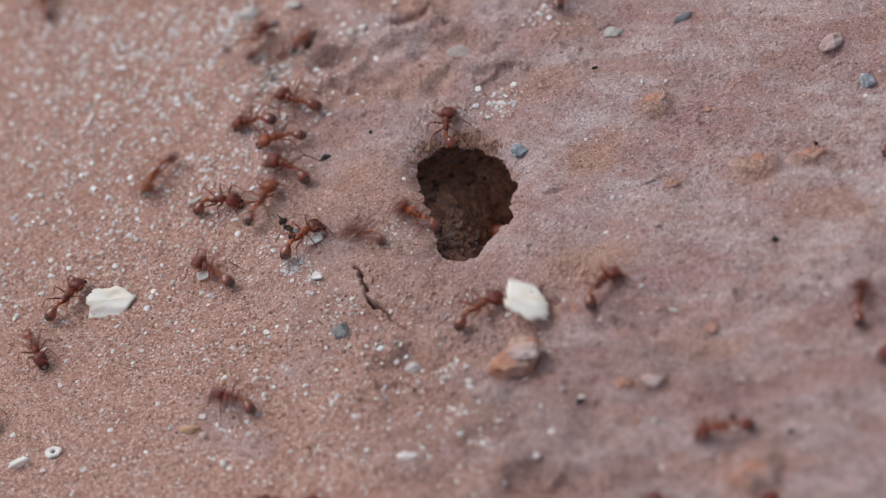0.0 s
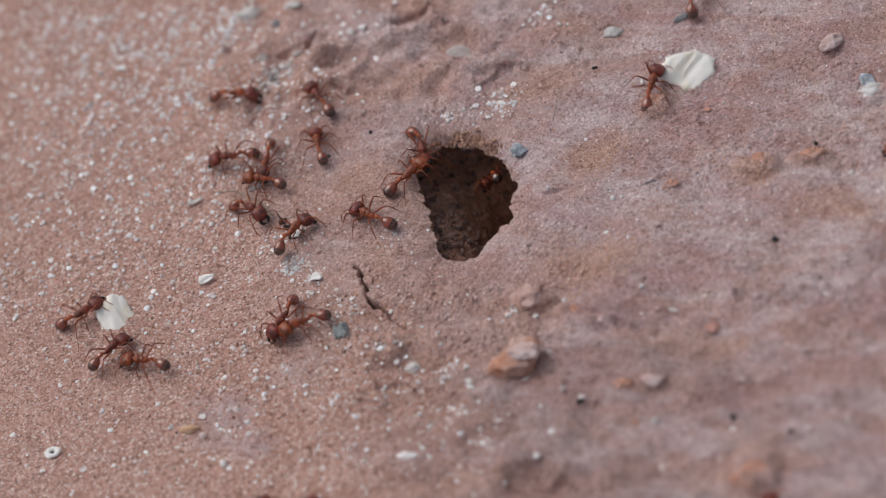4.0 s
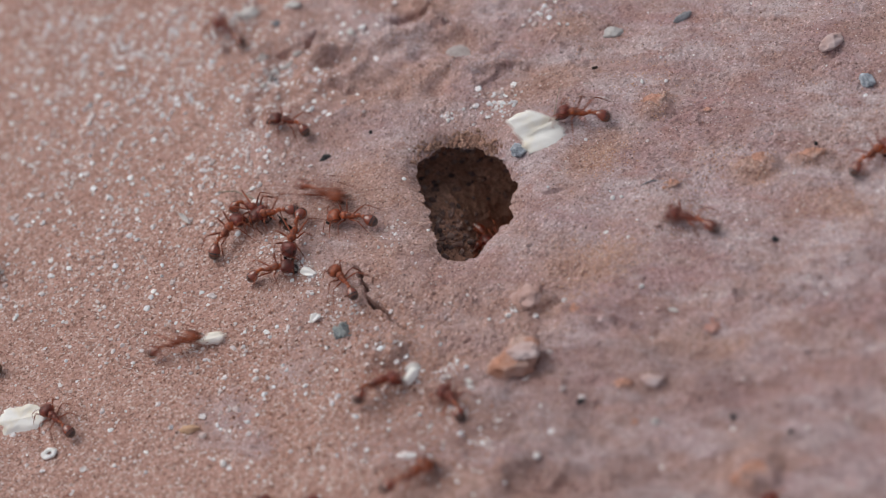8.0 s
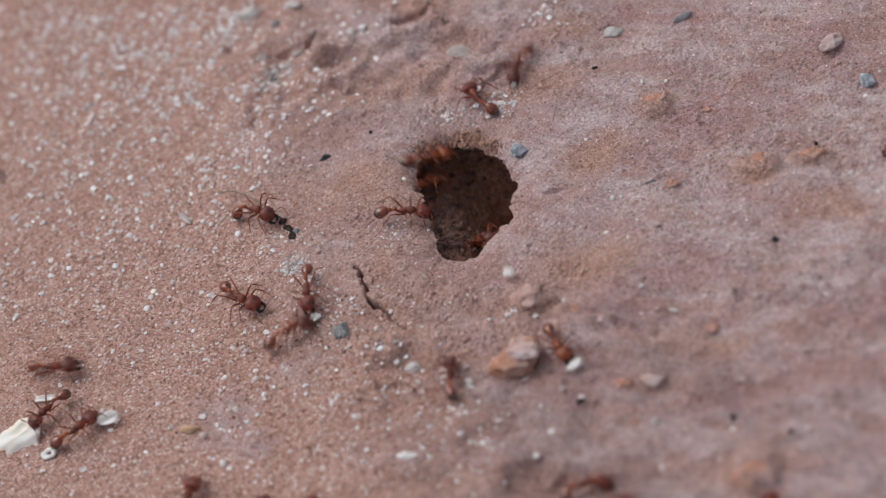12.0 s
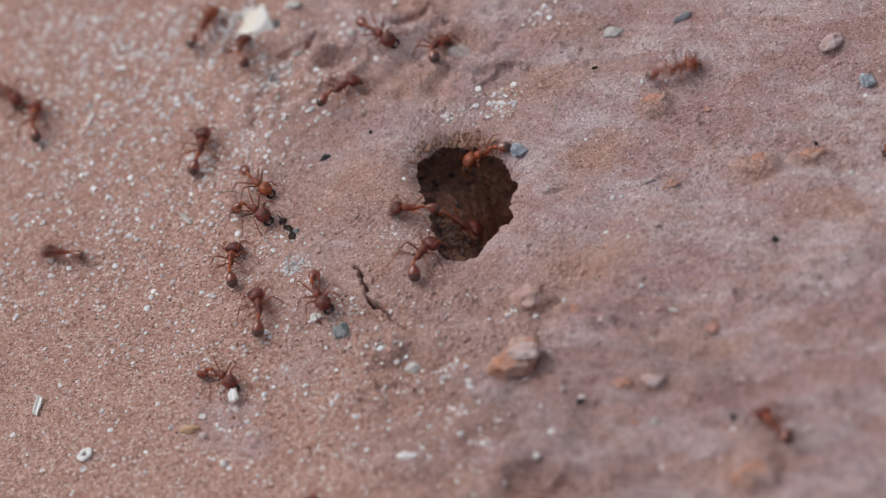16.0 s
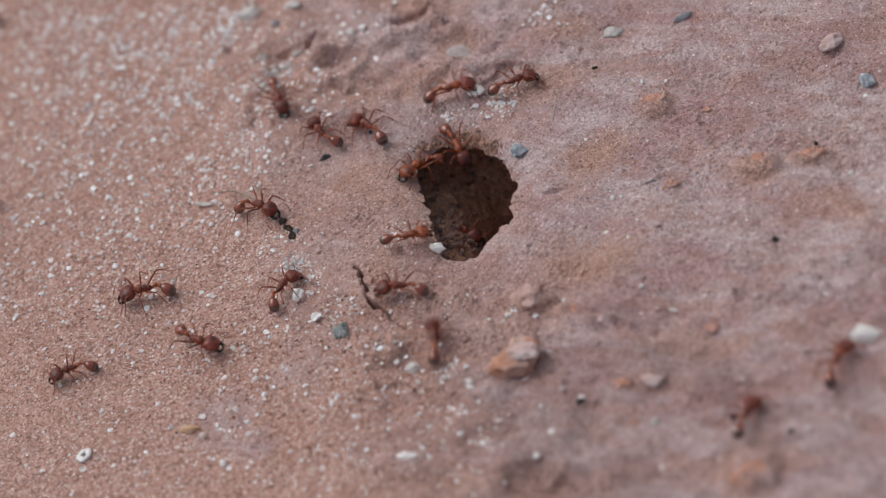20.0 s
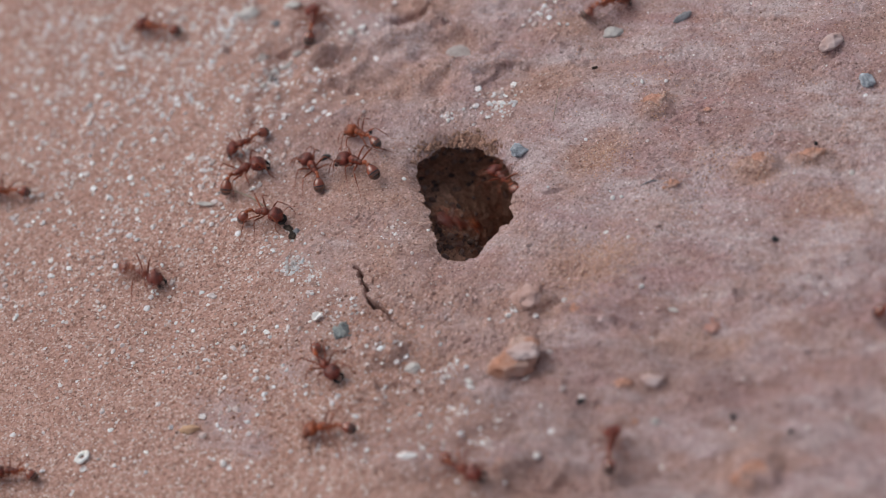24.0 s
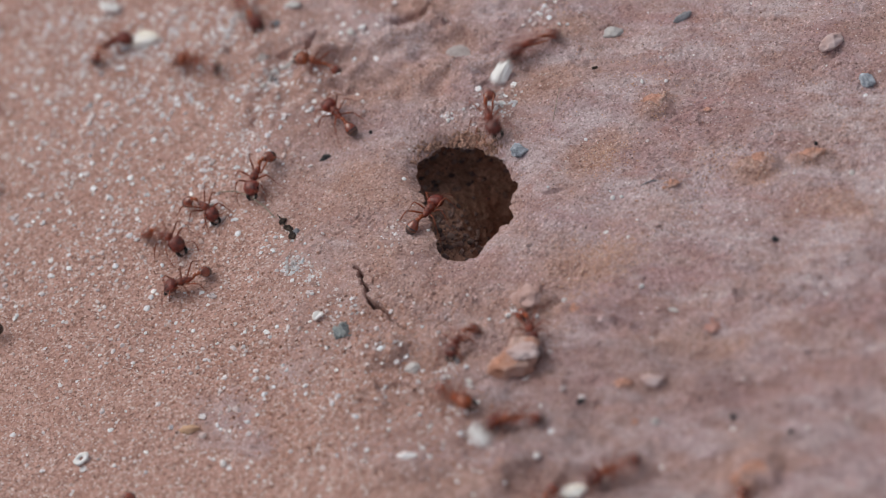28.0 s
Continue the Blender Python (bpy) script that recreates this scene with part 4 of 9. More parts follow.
stone("pink_pebble", "small pale pink stone on the clay crust", 24.52, -25.47, (2.4, 1.8, 1.1), CAP, 23, 0.68, 0, 0.6)
stone("pink_pebble", "flat pinkish stone set in the clay", 10.49, -10.50, (3.6, 3.0, 1.8), PINK, 24, 0.76, 0, 0.7, 0)

stone("black_seed", "tiny dark seed on the clay crust", 16.27, -26.93, (1.0, 0.6, 0.5), BLACK, 41, 0.1, 35)
stone("black_seed", "tiny dark blurred seed on the clay", 39.53, -35.80, (0.7, 0.6, 0.5), BLACK, 42, 0.1)
stone("dark_crumb", "small brown crumb on the clay crust", 19.11, 23.68, (0.8, 0.4, 0.4), TWIG, 43, 0.1, 10)
stone("orange_pebble", "small pale orange pebble on the clay", 32.52, 13.66, (0.9, 0.6, 0.5), CLOD, 44, 0.2)
stone("white_chip", "small white stone chip on the clay", 24.89, 19.63, (0.4, 0.8, 0.35), CHIP, 45, 0.2, 10)
stone("white_chip", "small white stone chip on the clay", 20.75, 2.46, (0.6, 0.6, 0.4), CHIP, 46, 0.2)
stone("white_chip", "small white stone chip on the clay", 21.76, 2.50, (0.45, 0.4, 0.35), CHIP, 47, 0.2)
stone("white_chip", "small white stone chip on the clay", 22.42, -4.10, (0.5, 0.4, 0.35), CHIP, 48, 0.2)
stone("white_chip", "white stone grain on the clay crust", 23.74, -11.80, (0.7, 0.6, 0.5), CHIP, 49, 0.2)
stone("white_chip", "cream stone grain on the clay crust", 48.69, 0.52, (0.6, 0.8, 0.5), PALE, 50, 0.2)
stone("white_chip", "pale grey flake of stone on the clay", 27.20, -15.50, (1.4, 0.5, 0.4), PALE, 51, 0.2, -25)
stone("white_chip", "white stone grain near the clod", 7.99, -12.31, (0.9, 0.6, 0.5), CHIP, 52, 0.2)
stone("white_chip", "white stone grain near the clod", 11.18, -12.90, (0.7, 0.6, 0.5), CHIP, 53, 0.2)
stone("white_chip", "white stone grain on the sand", -22.53, -14.62, (0.8, 0.6, 0.5), CHIP, 54, 0.2)
stone("white_chip", "white angular stone grain on the clay", 3.38, -21.15, (1.2, 0.6, 0.5), PALE, 55, 0.2, -35)
stone("white_chip", "white blurred grain on the sand", -25.90, -26.44, (0.8, 1.0, 0.6), CHIP, 56, 0.2)

stone("dark_crumb", "blackish plant crumb by the dry stalk", -19.64, 7.98, (1.0, 0.7, 0.6), TWIG, 61, 0.25, 30, 1.0)
stone("dark_crumb", "blackish plant crumb by the dry stalk", -18.89, 6.75, (1.3, 0.8, 0.6), TWIG, 62, 0.25, -40, 1.0)
stone("dark_crumb", "blackish plant crumb by the dry stalk", -18.36, 5.40, (0.9, 1.2, 0.6), TWIG, 63, 0.25, 10, 1.0)
stone("dark_crumb", "small grey-brown crumb by the dry stalk", -17.81, 5.89, (0.8, 0.6, 0.5), GREY, 64, 0.25, 10, 1.0)

# chips along the crevice and in the broken ground beyond the nest
stone("grey_chip", "bluish grey stone chip lying along a crevice", -20.0, 34.2, (1.9, 0.9, 0.8), PALE, 71, 0.3, 35, 0.7)
stone("pale_chip", "pale grey stone chip at a crevice", -18.7, 35.4, (1.2, 0.8, 0.7), PALE, 72, 0.3, 10, 0.6)
stone("pale_chip", "pale pinkish stone chip in the broken clay", -16.8, 30.4, (1.9, 1.1, 0.8), CAP, 73, 0.3, -20, 0.5)
stone("white_chip", "bright white grain in the broken clay", -10.2, 37.6, (1.0, 0.9, 0.7), CHIP, 74, 0.25, 0, 0.4)
stone("white_chip", "whitish grain in the broken clay", -11.6, 36.8, (0.9, 1.3, 0.7), PALE, 75, 0.25, 10, 0.5)
stone("pale_chip", "pale chip over a small dark gap", -16.8, 38.8, (1.4, 0.8, 0.6), CAP, 76, 0.3, 15, 0.5)
stone("pale_chip", "long whitish chip on the far clay", -19.3, 43.5, (2.2, 1.2, 0.8), PALE, 77, 0.3, -20, 0.5)
stone("grey_pebble", "pale grey blurred pebble on the sand", -25.5, 44.4, (2.6, 2.0, 1.2), PALE, 78, 0.4, 10, 0.5)
stone("grey_pebble", "small grey pebble on the far sand", -21.7, 41.7, (1.1, 1.0, 0.8), GREY, 79, 0.3, 0, 0.5)
stone("dark_crumb", "grey-brown earth lump at the crevice", -23.3, 35.8, (1.5, 1.2, 0.9), DULL, 80, 0.35, 0, 0.8)
stone("grey_chip", "upright grey shard in the crevice", -22.2, 32.6, (0.6, 1.8, 0.8), DULL, 81, 0.25, -10, 0.7)
stone("grey_chip", "upright grey shard in the crevice", -21.4, 31.7, (0.6, 1.6, 0.8), GREY, 82, 0.25, 15, 0.7)
stone("pale_chip", "pale chip at the foot of the crevice", -23.0, 31.1, (1.0, 0.8, 0.6), PALE, 83, 0.25, 0, 0.6)
# chips and clods on the clay before the nest
stone("white_chip", "long pale chip on the clay", 3.5, -21.9, (1.5, 0.6, 0.5), CHIP, 84, 0.2, -38, 0.5)
stone("white_chip", "small white grain on the blurred clay", 11.1, -33.4, (0.9, 0.8, 0.6), CHIP, 85, 0.2, 0, 0.5)
stone("white_chip", "small pale grain on the blurred clay", 24.5, -31.0, (0.9, 0.8, 0.6), PALE, 86, 0.2, 0, 0.5)
stone("white_chip", "tiny white grain beside the pink stone", 14.5, -11.1, (0.7, 0.6, 0.5), CHIP, 87, 0.2, 0, 0.5)
stone("clay_clod", "small brown-orange crumb of clay", 16.0, -13.3, (2.2, 1.6, 1.2), CLOD, 88, 0.75, 20, 0.8)
stone("clay_clod", "small brown-orange crumb on a low ridge", 21.0, -25.4, (2.4, 1.2, 1.0), CLOD, 89, 0.75, -10, 0.8)
stone("white_chip", "tiny white grain beside a black seed", 33.1, -33.6, (0.6, 0.6, 0.5), CHIP, 91, 0.2, 0, 0.5)
stone("clay_clod", "tiny red crumb on the blurred clay", 22.3, -30.5, (1.0, 0.7, 0.6), CLOD, 90, 0.3, 0, 0.6)


def rod(name, label, line, radii, mat, category):
    me = bpy.data.meshes.new(name)
    b = limb(bmesh.new(), [(x, y, top(x, y) + up) for x, y, up in line], radii)
    b.to_mesh(me)
    b.free()
    me.materials.append(mat)
    return tagged(new(name, me), label, category)


rod("dry_stalk", "dark broken plant stalk stuck in the sand", ((-20.22, 8.73, 0.5), (-19.71, 8.08, 0.35), (-19.33, 7.11, 0.3), (-18.75, 6.63, 0.25), (-18.51, 5.52, 0.15), (-17.99, 4.70, 0.0)), (0.05, 0.13, 0.1, 0.17, 0.1, 0.06), TWIG, "stalk")
rod("straw", "thin curved straw fibre on the sand", ((-28.15, 14.63, 0.4), (-25.82, 13.93, 0.7), (-23.76, 12.38, 0.9), (-21.76, 10.14, 0.8), (-20.49, 8.26, 0.5)), (0.06, 0.09, 0.1, 0.1, 0.07), STRAW, "straw")
rod("straw", "thin dark grass fibre on the clay", ((24.04, 3.73, 0.12), (24.85, 3.90, 0.2), (25.40, 4.04, 0.2), (26.21, 4.12, 0.15)), (0.03, 0.09, 0.1, 0.03), GREY, "straw")
rod("straw", "fine pale hair-like fibre on the clay", ((15.07, 21.50, 0.3), (14.61, 19.50, 0.35), (14.15, 17.50, 0.3), (13.84, 15.94, 0.1)), (0.03, 0.05, 0.05, 0.03), STRAW, "straw")


# ---- motion: rows of seconds, place in mm, heading and, in the nest mouth, height and pitch ----
ants = build_ants(42)
flakes = []
flakes.append(flake("seed_husk", "large torn white seed husk dragged by ants", (6.4, 4.8), 0.35, HUSK, 1))
flakes.append(flake("seed_husk", "large white torn seed husk carried upright by an ant", (6.4, 5.8), 0.4, HUSK, 2))
flakes.append(flake("seed_husk", "pale seed flake carried towards the nest", (2.8, 2.0), 0.5, WHITE_HUSK, 3))
flakes.append(flake("seed_husk", "white seed flake carried by an ant", (2.6, 1.7), 0.6, WHITE_HUSK, 4))
flakes.append(flake("seed_husk", "white seed flake carried by an ant", (2.8, 1.6), 0.7, WHITE_HUSK, 5))
flakes.append(flake("seed_husk", "white flake beside the dark stalk", (2.4, 1.6), 0.4, WHITE_HUSK, 6))
flakes.append(flake("seed_husk", "thin pale flake lying on the sand", (2.6, 1.3), 0.35, WHITE_HUSK, 7))
flakes.append(flake("seed_husk", "thin pale sliver lying on the sand", (2.6, 0.7), 0.3, PALE, 8))
flakes.append(flake("seed_husk", "white bar-shaped seed piece on the sand", (3.2, 1.1), 0.8, WHITE_HUSK, 9))
flakes.append(ring_husk("pale ring-shaped husk lying on the sand", (1.9, 1.6), WHITE_HUSK))
flakes.append(flake("seed_husk", "small angular pale flake by the crack", (2.0, 1.2), 0.4, WHITE_HUSK, 11))
flakes.append(flake("seed_husk", "pale seed piece carried along the nest rim", (2.2, 1.2), 0.6, WHITE_HUSK, 12))
flakes.append(flake("seed_husk", "rounded white seed carried by an ant", (2.4, 2.0), 1.6, WHITE_HUSK, 13))
flakes.append(flake("seed_husk", "white two-lobed seed piece held up by an ant", (3.6, 1.7), 1.0, WHITE_HUSK, 14))
flakes.append(flake("seed_husk", "pale seed piece carried across the sand", (2.8, 1.6), 0.6, HUSK, 15))
flakes.append(flake("seed_husk", "white seed piece carried across the sand", (1.8, 1.4), 0.6, WHITE_HUSK, 16))
flakes.append(flake("seed_husk", "white seed piece carried over the clay", (2.6, 1.7), 0.6, WHITE_HUSK, 17))
flakes.append(flake("seed_husk", "white flake lying on the sand", (2.6, 1.0), 0.7, WHITE_HUSK, 18))
flakes.append(flake("seed_husk", "pale two-lobed seed piece carried by an ant", (3.0, 1.8), 0.8, WHITE_HUSK, 19))
flakes.append(flake("seed_husk", "white seed piece held by an ant on the sand", (2.0, 1.3), 0.7, WHITE_HUSK, 20))
flakes.append(flake("seed_husk", "bright white jagged husk carried over the clay", (4.4, 2.4), 0.8, WHITE_HUSK, 21))
flakes.append(flake("seed_husk", "small white husk carried to the nest", (2.2, 1.4), 0.5, WHITE_HUSK, 22))
flakes.append(flake("seed_husk", "pale seed piece carried beside the nest mouth", (1.9, 1.5), 0.8, WHITE_HUSK, 23))
flakes.append(flake("seed_husk", "pale husk piece carried over the sand", (3.0, 2.0), 0.5, HUSK, 24))
flakes.append(flake("seed_husk", "bright white seed piece carried by an ant", (4.2, 1.7), 1.0, WHITE_HUSK, 25))
flakes.append(flake("seed_husk", "white seed piece carried over the clay", (3.2, 2.0), 0.4, WHITE_HUSK, 26))
flakes.append(flake("seed_husk", "bright white husk carried high by an ant", (4.8, 2.8), 0.5, WHITE_HUSK, 27))
flakes.append(flake("seed_husk", "pale rounded husk carried over the sand", (4.0, 3.2), 0.5, HUSK, 28))
flakes.append(flake("seed_husk", "white flake at the edge of the sand", (3.6, 1.3), 0.7, WHITE_HUSK, 29))
flakes.append(flake("seed_husk", "pale husk carried over the clay", (3.4, 1.6), 0.7, HUSK, 30))


def lean(x, y, reach=1.6):
    """The tilt of the ground under a walker."""
    q = tops(np.array([x - reach, x + reach, x, x]), np.array([y, y, y - reach, y + reach]))
    n = Vector(((q[0] - q[1]) / (2 * reach), (q[2] - q[3]) / (2 * reach), 1)).normalized()
    return Vector((0, 0, 1)).rotation_difference(n).to_matrix().to_4x4()


def stand(x, y, turn, z=None, pitch=0):
    """A walker's pose: on the ground or, with a body height given, climbing in the nest mouth."""
    if z is None:
        return pose(x * MM, y * MM, top(x, y) * MM) @ lean(x, y) @ pose(0, 0, 0, 0, 0, turn)
    angle = math.atan2(y - HOLE[1], x - HOLE[0])
    out = float(ramp(np.array(math.hypot(x - HOLE[0], y - HOLE[1]) - rim(np.array(angle))), -1.6, 0.6))
    foot = z - 1.5 + out * max(0.0, top(x, y) - z + 1.5)
    return pose(x * MM, y * MM, foot * MM, 0, 0, turn) @ pose(0, 0, 0, 0, -pitch * (1 - 0.5 * out), 0)


def run(ant, rows):
    """Walks an ant through its rows, and its legs in alternate threes as it goes."""
    keys = [(t, stand(*r)) for t, *r in rows]
    walk(ant, keys)
    legs = [(o, o.matrix_basis.copy()) for o in ant.children if o.name.startswith("leg")]
    beats, sign = [(0.0, 0.0)], 1
    for (t, a), (u, b) in zip(keys, keys[1:]):
        far = (b.translation - a.translation).length / MM
        steps = min(int(far / 2.2 + 0.4), int((u - t) / 0.09))
        for k in range(steps):
            sign = -sign
            beats.append((t + (u - t) * (k + 0.5) / steps, sign))
    if beats[-1][0] < 28:
        beats.append((28.0, sign * 0.5))
    for i, (leg, rest) in enumerate(legs):
        middle = -0.1 * MM < rest.translation.x < 0.6 * MM
        side = 1 if middle == (rest.translation.y > 0) else -1
        walk(leg, [(t, rest @ pose(0, 0, 0, 0, -5 * max(0, s * side), 15 * s * side)) for t, s in beats])


def haul(piece, rows, lift=0.9):
    """Carries a husk: rows of seconds, place, turn and, where given, height and a tip about its own length."""
    keys = []
    for t, x, y, turn, *more in rows:
        up = more[0] if more and more[0] is not None else top(x, y) + lift
        tip = more[1] if len(more) > 1 else 0
        slope = pose(0, 0, 0, 30, 8, 0) if lift > 0.5 else pose(0, 0, 0, 8, 2, 0)
        keys.append((t, pose(x * MM, y * MM, up * MM) @ slope @ pose(0, 0, 0, 0, 0, turn) @ pose(0, 0, 0, tip, 0, 0)))
    if keys[0][0] > 0:
        keys.insert(0, (0.0, keys[0][1]))
    if keys[-1][0] < 28:
        keys.append((28.0, keys[-1][1]))
    walk(piece, keys)


def motions():
    run(ants[0], [
        (0.00, -49.9, -5.8, -65), (0.17, -49.5, -5.3, -120), (0.33, -49.1, -4.8, -175), (0.50, -48.7, -4.2, -230), (0.77, -58.0, -1.0, -199),
        (1.10, -58.0, -1.7, -140), (1.43, -57.9, -2.4, -80), (1.77, -57.8, -3.1, -21), (2.00, -50.2, -6.0, -12), (2.50, -42.5, -8.8, 57),
        (3.00, -40.4, -7.2, 84), (3.50, -40.8, -7.7, 64), (5.50, -37.2, -7.5, 27), (6.00, -47.4, -14.2, 93), (6.50, -45.7, -16.2, 84),
        (7.00, -45.8, -14.2, 127), (7.50, -47.4, -14.6, 145), (8.00, -46.4, -16.8, 130), (8.50, -46.8, -18.2, 142), (9.00, -48.0, -18.3, 133),
        (9.50, -48.4, -18.1, 124), (10.00, -48.1, -17.3, 137), (10.50, -48.0, -16.4, 150), (11.00, -50.2, -14.7, 187), (11.50, -49.4, -14.8, 209),
        (12.00, -47.6, -15.5, 222), (12.50, -45.3, -15.5, 282), (13.50, -42.5, 5.9, 357), (14.50, -39.8, 27.3, 431), (15.00, -31.3, 30.7, 369),
        (15.50, -22.6, 27.1, 382), (16.00, -12.4, 26.6, 395), (16.25, -12.1, 25.5, 436), (16.50, -11.9, 24.4, 477), (17.00, -7.2, 15.2, 411),
        (17.25, -6.3, 16.1, 455), (17.50, -5.5, 16.9, 500), (18.00, -12.6, 24.3, 470), (18.50, -7.0, 23.4, 526), (18.75, -2.1, 22.8, 451),
        (19.00, 2.7, 22.3, 377), (19.50, 8.1, 20.6, 373), (20.00, 9.6, 22.5, 377), (20.25, 11.0, 19.1, 327), (20.50, 12.4, 15.8, 276),
        (20.75, 10.3, 12.8, 231), (21.00, 8.1, 9.8, 185, -0.8, -22), (21.25, 6.6, 10.6, 225, -4.3, -22), (21.50, 5.1, 11.5, 264, -7.8, -22),
        (23.50, 13.5, 11.3, 193), (24.00, 7.1, 10.2, 126, -1.0, 0), (24.50, -1.1, 15.4, 88, -1.4, -35), (25.00, -5.6, 21.7, 110), (25.50, -12.1, 26.3, 106),
        (26.00, -24.7, 31.2, 90), (26.50, -41.3, 37.1, 147), (27.00, -56.1, 33.6, 150), (27.17, -61.3, 36.3, 152), (28.00, -61.3, 36.3, 152),
    ])
    run(ants[1], [
        (0.00, -46.0, 1.1, 53), (0.50, -47.4, 1.0, 9), (1.00, -45.6, 0.3, 39), (1.50, -46.6, 0.5, 52), (2.00, -47.8, -0.5, 45), (2.50, -46.0, -2.9, 53),
        (3.00, -43.8, -0.0, 21), (3.50, -42.7, 0.2, 9), (4.50, -46.9, -5.1, 51), (5.50, -51.2, -10.4, 93), (5.67, -51.1, -9.6, 150),
        (5.83, -51.0, -8.8, 208), (6.00, -51.0, -7.9, 265), (6.50, -50.9, -9.9, 272), (6.60, -54.2, -8.6, 215), (6.71, -57.5, -7.3, 158),
        (9.38, -56.7, -31.7, 158), (10.81, -43.8, -31.7, 86), (11.00, -43.5, -27.5, 136), (11.50, -43.7, -27.3, 205), (11.67, -43.6, -24.5, 149),
        (11.83, -43.6, -21.8, 93), (12.00, -43.5, -19.0, 37), (12.50, -38.1, -18.6, 60), (14.50, -9.8, 3.8, 29), (14.67, -11.4, 3.5, -29),
        (14.83, -12.9, 3.2, -86), (15.00, -14.5, 2.9, -144), (15.50, -15.6, -3.6, -96), (16.00, -14.6, -5.2, -70), (16.50, -16.5, -14.8, -113),
        (17.00, -13.0, -21.1, -62), (17.50, -7.9, -21.5, -39), (18.00, -11.3, -16.1, -22), (18.50, -10.9, -26.6, -33), (19.00, 7.0, -31.0, -25),
        (19.25, 7.1, -30.7, 20), (19.50, 7.2, -30.3, 65), (20.00, -0.3, -14.9, 97), (20.50, -0.3, -6.1, 80), (20.67, -1.3, -6.5, 135),
        (20.83, -2.4, -6.9, 189), (21.00, -3.4, -7.3, 244), (21.25, -0.1, -13.6, 202), (21.50, 3.3, -19.9, 160), (23.50, -5.3, -16.5, 230),
        (24.00, -13.8, -15.4, 301), (24.50, -8.2, -22.9, 321), (24.75, -10.0, -25.7, 271), (25.00, -11.8, -28.5, 221), (25.31, -12.1, -37.5, 268),
        (25.64, -20.6, -36.0, 327), (25.98, -29.1, -34.4, 386), (26.32, -37.5, -32.8, 445), (26.50, -37.2, -28.9, 503), (26.59, -37.4, -30.8, 564),
        (26.68, -37.5, -32.8, 625), (28.00, -37.5, -32.8, 625),
    ])
    run(ants[2], [
        (0.00, -27.6, 12.5, -3), (0.50, -27.4, 12.5, -5), (1.00, -25.1, 12.0, -19), (1.50, -23.4, 10.3, -24), (2.00, -22.8, 9.8, -36),
        (2.50, -23.0, 10.1, -37), (3.00, -22.7, 10.1, -42), (3.50, -23.2, 10.1, -46), (5.50, -22.8, 9.3, -23), (6.00, -22.9, 10.0, -26),
        (6.50, -22.5, 9.3, -25), (7.00, -23.0, 10.7, -18), (7.50, -22.8, 10.1, -37), (8.00, -23.0, 10.0, -38), (8.50, -22.8, 10.2, -34),
        (9.00, -22.3, 9.8, -42), (9.50, -22.3, 9.7, -40), (10.00, -22.3, 9.9, -39), (10.50, -22.3, 10.0, -39), (11.00, -22.2, 10.2, -36),
        (11.50, -22.4, 9.8, -21), (12.00, -22.4, 9.3, -28), (12.50, -22.3, 9.4, -30), (14.50, -22.5, 9.0, -22), (15.00, -22.5, 9.3, -18),
        (15.50, -22.7, 9.1, -28), (16.00, -22.7, 9.6, -40), (16.50, -22.7, 9.4, -39), (17.00, -22.1, 9.5, -50), (17.50, -21.9, 9.7, -45),
        (18.00, -22.1, 9.8, -47), (18.50, -22.6, 10.2, -38), (19.00, -22.0, 10.2, -45), (19.50, -22.2, 9.9, -43), (20.00, -22.2, 10.0, -29),
        (20.50, -22.1, 10.2, -47), (21.00, -22.2, 9.4, -22), (21.50, -22.2, 9.3, -31), (23.50, -21.7, 9.1, -31), (24.00, -21.6, 8.8, -19),
        (24.50, -21.6, 8.8, -23), (25.00, -21.2, 7.1, -35), (25.50, -21.7, 7.2, -36), (26.00, -22.3, 6.3, -60), (26.50, -24.5, 4.7, -95),
        (27.00, -26.3, 3.3, -134), (27.50, -28.9, 2.8, -157), (28.00, -31.5, 0.7, -165),
    ])
